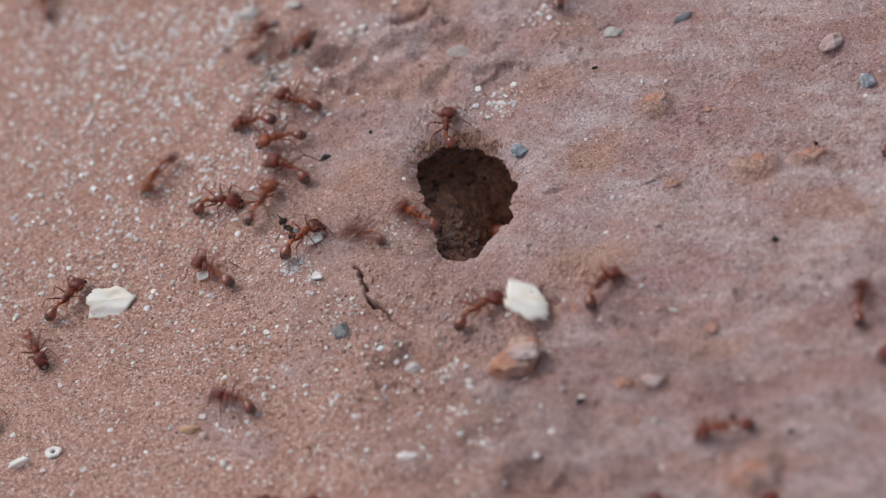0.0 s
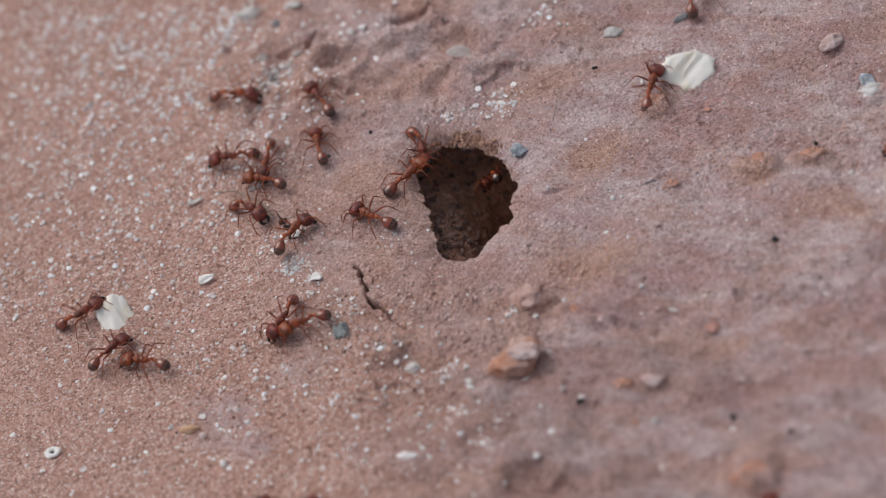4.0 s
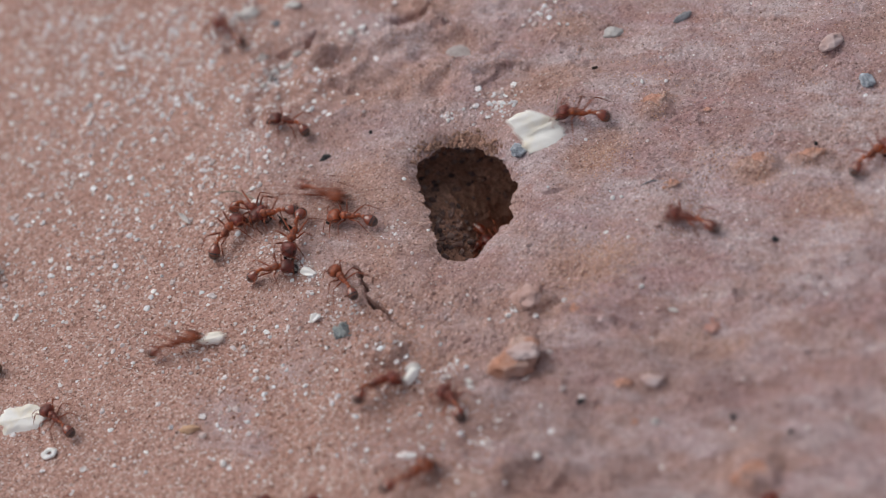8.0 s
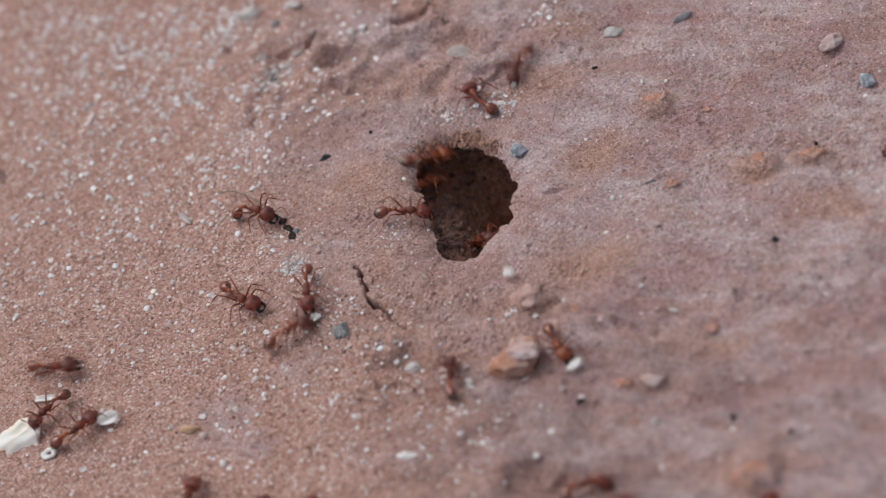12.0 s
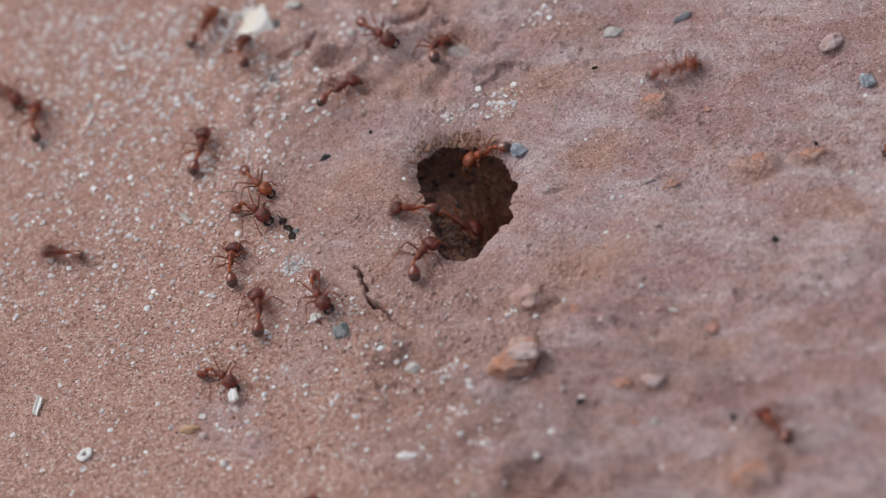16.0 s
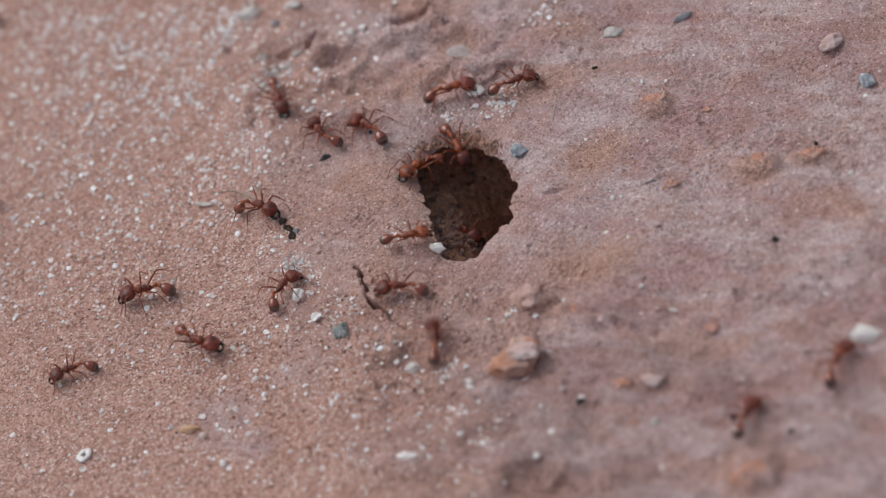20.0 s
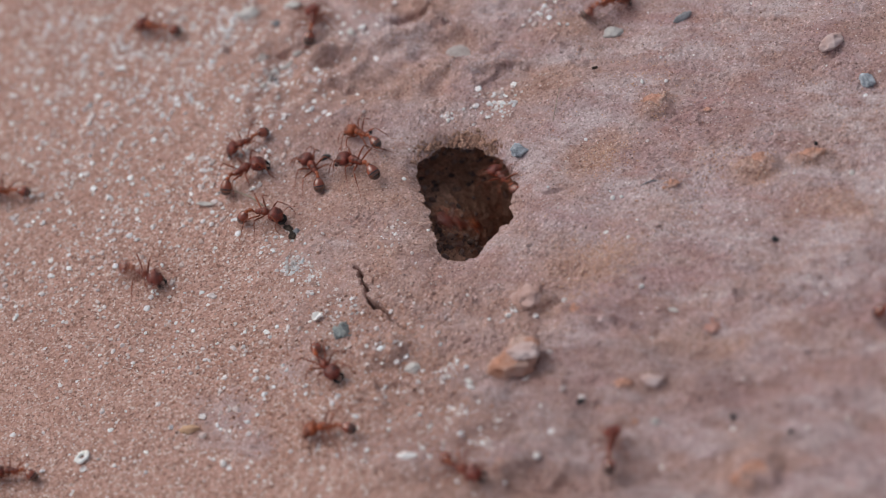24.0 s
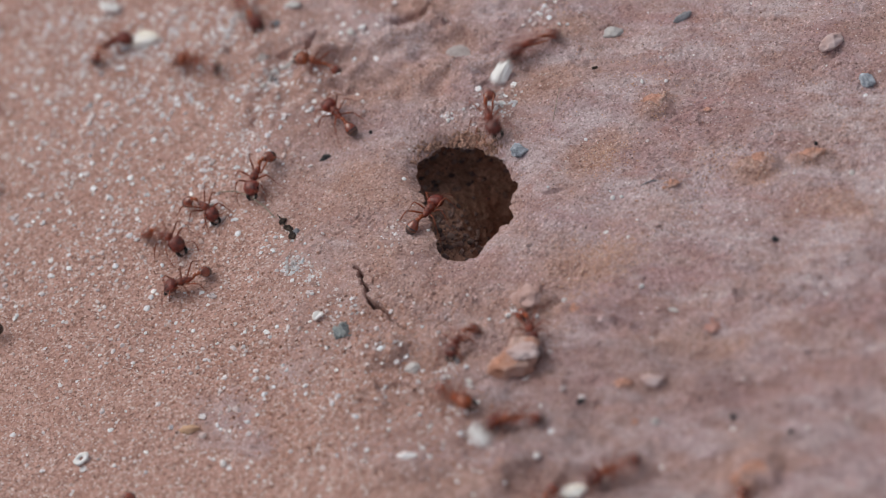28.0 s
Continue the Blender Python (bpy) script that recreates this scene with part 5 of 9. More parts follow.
    run(ants[3], [
        (0.00, -21.6, 10.6, 65), (0.50, -14.1, 11.8, 116), (1.00, -14.0, 17.7, 151), (1.11, -9.8, 15.0, 210), (1.22, -5.6, 12.4, 269),
        (1.33, -1.5, 9.8, 328, -2.2, -35), (1.53, 1.1, 8.2, 328, -7.0, -45), (1.88, 6.2, 10.3, 328, -17.0, -20), (2.02, 6.2, 10.3, 271, -17.0, -7),
        (2.17, 6.2, 10.3, 215, -17.0, 7), (2.31, 6.2, 10.3, 158, -17.0, 20), (2.66, 0.9, 7.9, 158, -7.0, 45), (2.86, -1.8, 9.0, 158, -2.2, 35),
        (3.00, -8.2, 11.6, 133), (3.25, -5.9, 11.1, 90), (3.50, -3.5, 10.7, 47, -0.7, -14), (5.50, -10.3, 14.5, 72), (5.75, -12.7, 13.4, 117),
        (6.00, -15.2, 12.3, 161), (6.50, -16.2, 11.1, 216), (6.75, -18.5, 12.9, 170), (7.00, -20.8, 14.8, 125), (7.25, -21.9, 15.3, 60),
        (7.50, -23.0, 15.9, -5), (8.00, -14.1, 9.9, -32), (8.27, -2.1, 7.9, -9, -2.2, -35), (8.47, 0.8, 7.4, -9, -7.0, -45),
        (8.82, 6.2, 10.3, -9, -17.0, -20), (9.91, 6.2, 10.3, 43, -17.0, -10), (11.00, 6.2, 10.3, 96, -17.0, 0), (11.50, -0.2, 2.9, 96, -4.3, -27),
        (12.00, -2.9, 11.9, 73, -3.9, -47), (12.50, -20.1, 21.6, 123), (14.50, -21.8, 27.6, 139), (15.00, -26.6, 38.9, 96), (15.28, -27.6, 52.4, 94),
        (15.44, -29.0, 52.8, 35), (15.61, -30.4, 53.1, -25), (15.77, -31.7, 53.5, -85), (15.85, -31.4, 49.8, -34), (15.92, -31.0, 46.0, 17),
        (16.00, -30.7, 42.3, 67), (16.50, -28.0, 41.0, 114), (17.00, -28.0, 46.9, 92), (17.13, -28.7, 52.7, 98), (17.33, -23.8, 51.5, 156),
        (17.52, -18.9, 50.2, 215), (17.72, -14.0, 49.0, 273), (17.86, -13.7, 42.2, 225), (18.00, -13.3, 35.5, 177), (18.14, -13.7, 42.2, 135),
        (18.28, -14.0, 49.0, 93), (18.96, -16.6, 49.6, 34), (19.64, -19.1, 50.3, -25), (20.32, -21.6, 50.9, -85), (20.41, -21.2, 46.6, -43),
        (20.50, -20.8, 42.3, -2), (20.59, -21.2, 46.6, 47), (20.68, -21.6, 50.9, 95), (23.00, -25.4, 51.9, 155), (25.32, -29.3, 52.9, 215),
        (27.64, -33.1, 53.8, 274), (27.82, -32.4, 45.0, 213), (28.00, -31.7, 36.1, 153),
    ])
    run(ants[4], [
        (0.00, -16.4, 3.8, 37), (0.50, -16.5, 2.7, 88), (1.00, -16.4, 2.7, 91), (1.50, -16.6, 2.4, 82), (2.00, -16.6, 3.2, 68), (2.25, -16.8, 3.0, 127),
        (2.50, -17.0, 2.8, 185), (2.75, -16.9, 2.6, 144), (3.00, -16.8, 2.3, 102), (3.50, -17.9, 3.2, 88), (4.17, -17.2, 5.4, 30), (4.83, -16.6, 7.6, -28),
        (5.50, -15.9, 9.8, -87), (6.00, -16.7, 9.1, -35), (6.25, -18.4, 5.4, 20), (6.50, -20.1, 1.8, 74), (7.00, -21.1, 7.5, 9), (7.50, -21.2, 8.4, -12),
        (7.67, -21.1, 8.4, -70), (7.83, -21.0, 8.4, -128), (8.00, -20.9, 8.4, -186), (8.17, -20.3, 8.0, -238), (8.33, -19.7, 7.6, -291),
        (8.50, -19.2, 7.1, -343), (9.00, -8.0, 18.0, -333), (9.50, -0.8, 15.7, -360, -0.9, -23), (10.00, 6.2, 10.3, -360, -17.0, 0),
        (10.50, 6.2, 10.3, -431, -17.0, 10), (11.00, 6.2, 10.3, -501, -17.0, 20), (11.35, 1.2, 5.9, -501, -7.0, 45), (11.55, -1.1, 4.0, -501, -2.2, 35),
        (11.70, -6.7, -0.5, -447), (11.85, -12.3, -4.9, -393), (12.00, -17.8, -9.4, -339), (12.50, -16.1, -17.2, -369), (13.50, -17.5, -15.1, -308),
        (14.50, -18.8, -13.1, -247), (15.00, -17.7, -8.9, -281), (15.50, -22.6, -3.3, -256), (16.00, -25.6, 2.9, -274), (16.50, -19.6, 3.4, -333),
        (17.00, -18.8, 2.4, -347), (17.50, -14.2, 9.6, -311), (18.00, -5.7, 8.4, -361), (18.12, -2.2, 7.9, -368, -2.2, -35),
        (18.32, 0.8, 7.4, -368, -7.0, -45), (18.67, 6.2, 10.3, -368, -17.0, -20), (18.78, 6.2, 10.3, -310, -17.0, -13), (18.89, 6.2, 10.3, -251, -17.0, -7),
        (19.00, 6.2, 10.3, -192, -17.0, 0), (19.50, 1.8, 14.5, -192, -7.6, -18), (19.75, 1.7, 15.4, -129, -4.3, -20), (20.00, 1.6, 16.3, -66, -1.1, -22),
        (20.50, 6.4, 17.9, -54), (20.75, 10.2, 20.3, -94), (21.00, 14.0, 22.7, -133), (21.20, 14.0, 32.3, -202), (21.41, 14.0, 41.9, -270),
        (22.22, 16.4, 41.3, -329), (23.03, 18.8, 40.7, -389), (23.84, 21.1, 40.1, -449), (23.92, 21.2, 36.5, -394), (24.00, 21.3, 32.9, -340),
        (24.16, 21.1, 40.1, -269), (24.38, 20.4, 40.3, -209), (24.59, 19.7, 40.4, -149), (24.81, 19.0, 40.6, -89), (25.00, 19.2, 31.8, -114),
        (25.06, 19.2, 34.7, -165), (25.13, 19.1, 37.7, -217), (25.19, 19.0, 40.6, -269), (25.60, 59.3, 33.3, -269), (26.35, 52.0, -51.6, -269),
        (26.69, 19.5, -43.4, -274), (27.00, 20.2, -34.7, -279), (27.10, 20.0, -37.6, -337), (27.20, 19.7, -40.5, -396), (27.31, 19.5, -43.4, -454),
        (27.46, 19.3, -43.4, -395), (27.62, 19.1, -43.3, -335), (27.78, 18.9, -43.3, -276), (27.89, 19.2, -40.7, -219), (28.00, 19.5, -38.1, -162),
    ])
    run(ants[5], [
        (0.00, -9.2, 2.7, 155), (0.08, -5.6, 4.1, 88), (0.16, -1.9, 5.4, 20, -2.2, -35), (0.36, 0.9, 6.4, 20, -7.0, -45), (0.71, 6.2, 10.3, 20, -17.0, -20),
        (1.24, 6.2, 10.3, -49, -17.0, 0), (1.77, 6.2, 10.3, -118, -17.0, 20), (2.12, 1.9, 5.4, -118, -7.0, 45), (2.32, 0.5, 2.7, -118, -2.2, 35),
        (2.41, -1.5, -1.1, -65), (2.50, -3.5, -4.9, -12), (2.75, -1.8, -4.3, 31), (3.00, -0.1, -3.8, 74, -0.6, -7), (3.50, -1.0, -0.2, 83),
        (3.62, 0.5, 2.7, 63, -2.2, -35), (3.82, 1.9, 5.3, 63, -7.0, -45), (4.17, 6.2, 10.3, 63, -17.0, -20), (4.50, 6.2, 10.3, 119, -17.0, 0),
        (4.83, 6.2, 10.3, 174, -17.0, 20), (5.18, 0.8, 7.3, 174, -7.0, 45), (5.38, -2.2, 7.6, 174, -2.2, 35), (5.50, -7.2, 8.2, 167),
        (6.00, -7.1, 10.9, 160), (6.50, -10.6, 15.6, 140), (7.00, -13.2, 16.6, 137), (7.50, -14.4, 21.9, 99), (8.00, -19.1, 22.6, 152),
        (8.50, -19.9, 18.2, 99), (8.75, -14.2, 21.7, 59), (9.00, -8.4, 25.1, 19), (9.50, 11.0, 23.9, 2), (9.75, 12.6, 29.9, 42), (10.00, 14.2, 35.8, 82),
        (10.14, 13.9, 41.9, 93), (10.64, 12.5, 42.3, 152), (11.14, 11.1, 42.6, 211), (11.63, 9.7, 43.0, 271), (12.00, 9.9, 25.6, 247),
        (12.50, 6.7, 14.3, 247, -0.6, -13), (13.00, 6.2, 10.3, 247, -17.0, 0), (13.41, 6.2, 10.3, 209, -17.0, 10), (13.83, 6.2, 10.3, 171, -17.0, 20),
        (14.18, 0.8, 7.4, 171, -7.0, 45), (14.38, -2.1, 7.9, 171, -2.2, 35), (14.42, -3.6, 8.1, 116), (14.46, -5.0, 8.4, 61), (14.50, -6.4, 8.6, 5),
        (15.00, -6.3, 10.2, -9), (15.12, -1.9, 8.7, -19, -2.2, -35), (15.32, 0.9, 7.8, -19, -7.0, -45), (15.67, 6.2, 10.3, -19, -17.0, -20),
        (15.99, 6.2, 10.3, -66, -17.0, 0), (16.32, 6.2, 10.3, -114, -17.0, 20), (16.67, 2.0, 5.3, -114, -7.0, 45), (16.87, 0.8, 2.6, -114, -2.2, 35),
        (17.00, -1.9, -3.5, -182), (17.50, -14.7, -5.2, -195), (18.00, -27.4, -9.7, -174), (18.50, -43.1, -8.4, -194), (19.00, -46.5, -10.7, -157),
        (19.50, -46.8, -10.9, -172), (20.00, -45.2, -9.6, -166), (20.33, -57.6, -5.8, -197), (21.50, -57.2, -11.0, -139), (22.66, -56.7, -16.1, -81),
        (23.83, -56.2, -21.3, -23), (23.88, -54.6, -22.0, -79), (23.94, -52.9, -22.8, -135), (24.00, -51.2, -23.5, -191), (24.17, -56.2, -21.3, -203),
        (24.72, -56.7, -31.7, -203), (26.55, -20.0, -36.1, -270), (27.00, -20.0, -20.5, -292), (27.50, -8.9, -11.5, -344), (27.75, -3.3, -13.7, -411),
        (28.00, 2.3, -15.8, -479),
    ])
    run(ants[6], [
        (0.00, -3.4, 4.5, 143), (0.06, -2.6, 4.8, 83), (0.12, -1.8, 5.1, 23, -2.2, -35), (0.32, 0.9, 6.3, 23, -7.0, -45), (0.67, 6.2, 10.3, 23, -17.0, -20),
        (0.78, 6.2, 10.3, -34, -17.0, -13), (0.89, 6.2, 10.3, -91, -17.0, -7), (1.00, 6.2, 10.3, -149, -17.0, 0), (1.50, -2.1, 4.3, -149, -0.6, 36),
        (2.00, -9.1, 5.6, -205), (2.50, -16.4, 20.3, -242), (3.00, -16.2, 31.7, -262), (3.25, -18.3, 30.9, -318), (3.50, -20.4, 30.2, -373),
        (5.50, -38.9, 20.0, -368), (6.00, -31.2, 10.5, -402), (6.50, -33.3, 11.5, -359), (7.00, -28.3, 8.8, -353), (7.50, -26.9, 8.2, -319),
        (8.00, -26.1, 7.3, -310), (8.50, -19.8, -3.4, -319), (9.00, -15.1, -1.8, -318), (9.50, -16.8, 2.7, -337), (9.75, -17.1, 4.6, -295),
        (10.00, -17.3, 6.6, -253), (10.50, -23.7, 3.7, -194), (10.65, -16.5, 4.6, -247), (10.80, -9.3, 5.6, -300), (10.95, -2.2, 6.5, -353, -2.2, -35),
        (11.15, 0.8, 6.9, -353, -7.0, -45), (11.50, 6.2, 10.3, -353, -17.0, -20), (14.00, 6.2, 10.3, -364, -17.0, 0), (14.50, -1.4, 5.9, -364, -0.7, -18),
        (15.00, -3.1, 5.0, -321, -0.6, -8), (15.50, -1.5, 8.9, -263, -5.1, -50), (16.00, 6.2, 10.3, -263, -17.0, 0), (16.81, 6.2, 10.3, -206, -17.0, 20),
        (17.16, 1.0, 8.0, -206, -7.0, 45), (17.36, -1.7, 9.3, -206, -2.2, 35), (17.50, -7.7, 12.3, -214), (18.00, -24.4, 21.0, -212),
        (18.50, -37.6, 30.3, -179), (18.73, -38.6, 42.9, -222), (18.95, -39.6, 55.5, -266), (20.55, -39.3, 55.4, -325), (22.16, -39.1, 55.4, -385),
        (23.76, -38.9, 55.3, -444), (23.88, -38.3, 49.5, -505), (24.00, -37.7, 43.8, -566), (24.24, -38.9, 55.3, -624), (24.42, -36.2, 54.6, -564),
        (24.61, -33.5, 53.9, -504), (24.80, -30.8, 53.3, -444), (24.87, -30.5, 50.1, -503), (24.93, -30.2, 46.9, -561), (25.00, -29.9, 43.8, -619),
        (25.50, -32.8, 46.6, -627), (25.66, -33.7, 54.0, -623), (25.84, -38.1, 55.1, -563), (26.03, -42.4, 56.2, -504), (26.21, -46.8, 57.3, -444),
        (26.36, -46.0, 50.1, -503), (26.50, -45.2, 42.8, -563), (26.79, -46.8, 57.3, -624), (27.13, -39.8, 55.5, -564), (27.47, -32.8, 53.8, -504),
        (27.81, -25.8, 52.0, -444), (28.00, -24.9, 43.1, -424),
    ])
    run(ants[7], [
        (0.00, 0.9, 18.2, 87, -0.2, 22), (0.50, -1.2, 17.7, 137, -0.3, 21), (1.00, -0.7, 22.8, 198), (1.25, 0.4, 22.4, 241), (1.50, 1.5, 22.1, 283),
        (2.00, 4.6, 16.7, 288), (2.50, 8.0, 10.5, 262), (2.62, 7.0, 9.9, 213, -2.2, -35), (2.82, 4.5, 8.2, 213, -7.0, -45),
        (3.17, 6.2, 10.3, 213, -17.0, -20), (5.00, 6.2, 10.3, 202, -17.0, 0), (5.50, -2.4, -1.7, 202, -0.4, 11), (6.00, -13.6, -9.3, 203),
        (6.50, -19.8, -13.5, 189), (7.00, -34.2, -30.1, 186), (7.08, -34.4, -31.7, 225), (7.17, -34.6, -33.4, 263), (8.16, -26.5, -34.9, 205),
        (9.16, -18.4, -36.4, 147), (10.15, -10.3, -37.9, 88), (10.33, -10.2, -32.6, 33), (10.50, -10.0, -27.2, -22), (11.00, -7.7, -23.7, -11),
        (11.22, -7.9, -31.0, -51), (11.44, -8.0, -38.3, -91), (11.57, 0.1, -39.8, -33), (11.70, 8.2, -41.3, 24), (11.83, 16.4, -42.8, 82),
        (12.00, 16.9, -39.4, 11), (12.09, 16.6, -41.1, -43), (12.17, 16.4, -42.8, -98), (13.13, 2.1, -40.2, -155), (14.09, -12.2, -37.5, -212),
        (15.05, -26.5, -34.9, -269), (15.28, -26.8, -23.3, -333), (15.50, -27.0, -11.8, -397), (16.00, -26.4, -14.3, -401), (16.50, -26.2, -15.5, -410),
        (17.00, -25.9, -15.1, -422), (17.50, -26.5, -14.3, -427), (18.00, -25.7, -16.0, -416), (18.50, -24.5, -13.0, -382), (18.75, -22.2, -8.0, -341),
        (19.00, -20.0, -2.9, -300), (19.50, -19.3, -3.2, -307), (20.00, -18.9, -3.0, -310), (20.50, -19.1, -2.6, -318), (21.00, -17.7, 5.7, -273),
        (21.50, -21.3, 18.2, -226), (23.50, -23.5, 20.1, -252), (23.75, -23.9, 20.3, -210), (24.00, -24.3, 20.6, -169), (24.25, -23.9, 19.5, -122),
        (24.50, -23.4, 18.4, -76), (25.00, -23.7, 17.5, -107), (25.50, -24.1, 16.9, -94), (25.75, -27.5, 16.8, -146), (26.00, -31.0, 16.7, -197),
        (26.25, -29.9, 15.0, -147), (26.50, -28.9, 13.4, -97), (27.00, -29.2, 13.6, -74), (27.50, -29.2, 12.2, -57), (28.00, -29.5, 11.9, -47),
    ])
    run(ants[8], [
        (0.00, -28.4, 2.0, 137), (0.50, -37.9, 14.9, 116), (0.95, -60.0, 21.2, 164), (2.73, -59.8, 19.2, 222), (4.51, -59.6, 17.3, 280),
        (6.29, -59.5, 15.3, 337), (6.36, -57.2, 14.4, 285), (6.43, -54.8, 13.4, 234), (6.50, -52.5, 12.4, 182), (6.71, -59.5, 15.3, 157),
        (7.23, -59.2, 12.1, 98), (7.76, -58.9, 9.0, 38), (8.28, -58.6, 5.8, -22), (8.50, -51.4, 2.9, -17), (8.57, -53.8, 3.9, 41), (8.65, -56.2, 4.8, 100),
        (8.72, -58.6, 5.8, 158), (8.84, -58.6, 5.0, 100), (8.96, -58.5, 4.2, 42), (9.08, -58.4, 3.4, -16), (9.50, -41.9, -1.4, -27),
        (10.00, -26.2, -3.0, -2), (10.50, -15.8, -0.3, 52), (11.00, -7.0, 4.6, 24), (11.50, -5.2, 5.9, 32), (12.00, -4.2, 4.8, 2), (12.50, -1.6, 0.6, 6),
        (14.50, -3.6, 0.4, 11), (14.62, -0.6, 3.5, 47, -2.2, -35), (14.82, 1.4, 5.7, 47, -7.0, -45), (15.17, 6.2, 10.3, 47, -17.0, -20),
        (15.66, 6.2, 10.3, 99, -17.0, -7), (16.15, 6.2, 10.3, 152, -17.0, 7), (16.63, 6.2, 10.3, 204, -17.0, 20), (16.98, 1.0, 6.3, 204, -7.0, 45),
        (17.18, -1.8, 5.1, 204, -2.2, 35), (17.50, -14.8, -0.8, 200), (18.00, -23.3, -4.6, 199), (18.50, -33.5, -2.3, 164), (18.95, -58.5, 4.3, 165),
        (19.72, -59.1, 10.6, 223), (20.49, -59.6, 16.9, 281), (21.27, -60.2, 23.2, 338), (21.50, -52.0, 20.0, 353), (22.50, -43.5, 21.2, 300),
        (23.50, -34.9, 22.4, 246), (23.75, -35.8, 12.8, 285), (24.00, -36.7, 3.1, 325), (24.50, -18.0, -7.5, 374), (25.00, -13.7, -7.7, 353),
        (25.25, -14.5, -6.0, 291), (25.50, -15.2, -4.3, 229), (26.00, -32.1, -7.6, 191), (26.45, -58.0, -0.9, 166), (28.00, -58.0, -0.9, 166),
    ])
    run(ants[9], [
        (0.00, -36.0, 18.4, -123), (0.50, -45.7, 8.2, -112), (0.75, -39.7, 5.7, -72), (1.00, -33.6, 3.3, -31), (1.50, -20.3, -1.5, -12),
        (2.00, -13.3, -0.6, 26), (2.50, -15.1, -4.8, 31), (3.00, -10.7, -2.3, 41), (3.17, -11.7, -4.8, 98), (3.33, -12.7, -7.3, 155),
        (3.50, -13.8, -9.7, 213), (4.50, -19.8, -7.7, 161), (5.50, -25.8, -5.7, 110), (6.00, -23.6, 0.8, 89), (6.50, -24.9, 2.5, 88), (7.00, -23.9, 6.3, 85),
        (7.50, -20.7, 5.4, 86), (7.75, -15.8, 5.5, 124), (8.00, -10.9, 5.6, 162), (8.50, -11.7, 3.3, 180), (9.00, -6.2, 3.6, 153), (9.25, -5.4, 4.5, 94),
        (9.50, -4.6, 5.3, 35), (9.62, -2.1, 5.9, 14, -2.2, -35), (9.82, 0.8, 6.6, 14, -7.0, -45), (10.17, 6.2, 10.3, 14, -17.0, -20),
        (11.50, 6.2, 10.3, 20, -17.0, 0), (12.00, -2.1, 15.0, 20, -0.9, -22), (12.25, -4.7, 18.7, -22), (12.50, -7.3, 22.4, -63), (13.50, -9.3, 16.4, -23),
        (14.50, -11.3, 10.4, 16), (14.75, -8.2, 13.6, -23), (15.00, -5.0, 16.8, -62), (15.50, 8.7, 23.3, -126), (16.00, 5.3, 13.9, -178, -0.9, -22),
        (16.50, 1.7, 15.5, -188, -4.7, -50), (16.67, 0.9, 15.7, -240, -3.5, -41), (16.83, -0.0, 16.0, -292, -2.3, -31), (17.00, -0.9, 16.2, -344, -1.1, -22),
        (17.50, -1.3, 23.0, -337), (18.00, 9.8, 34.4, -308), (18.19, 9.5, 43.0, -268), (18.84, 59.3, 33.3, -268), (19.84, 52.0, -51.6, -268),
        (20.31, 17.6, -43.0, -277), (20.40, 17.9, -41.0, -225), (20.50, 18.1, -38.9, -174), (20.60, 17.9, -41.0, -135), (20.69, 17.6, -43.0, -97),
        (20.87, 8.2, -41.3, -156), (21.05, -1.3, -39.5, -214), (21.23, -10.7, -37.8, -273), (21.50, -10.4, -30.5, -232), (22.17, -10.8, -29.6, -288),
        (22.83, -11.3, -28.7, -344), (23.50, -11.8, -27.8, -400), (23.67, -12.2, -26.8, -450), (23.83, -12.7, -25.9, -501), (24.00, -13.1, -25.0, -551),
        (24.17, -11.7, -26.4, -493), (24.33, -10.4, -27.8, -434), (24.50, -9.0, -29.2, -376), (25.00, -4.8, -35.7, -385), (25.25, 0.2, -33.6, -344),
        (25.50, 5.2, -31.5, -302), (26.00, 6.1, -27.8, -272), (26.17, 3.3, -27.5, -329), (26.33, 0.4, -27.2, -387), (26.50, -2.4, -26.9, -444),
        (26.89, -2.8, -39.3, -452), (27.11, -1.2, -39.6, -512), (27.33, 0.4, -39.8, -572), (27.55, 1.9, -40.1, -632), (27.77, 2.2, -32.2, -698),
        (28.00, 2.4, -24.2, -765),
    ])
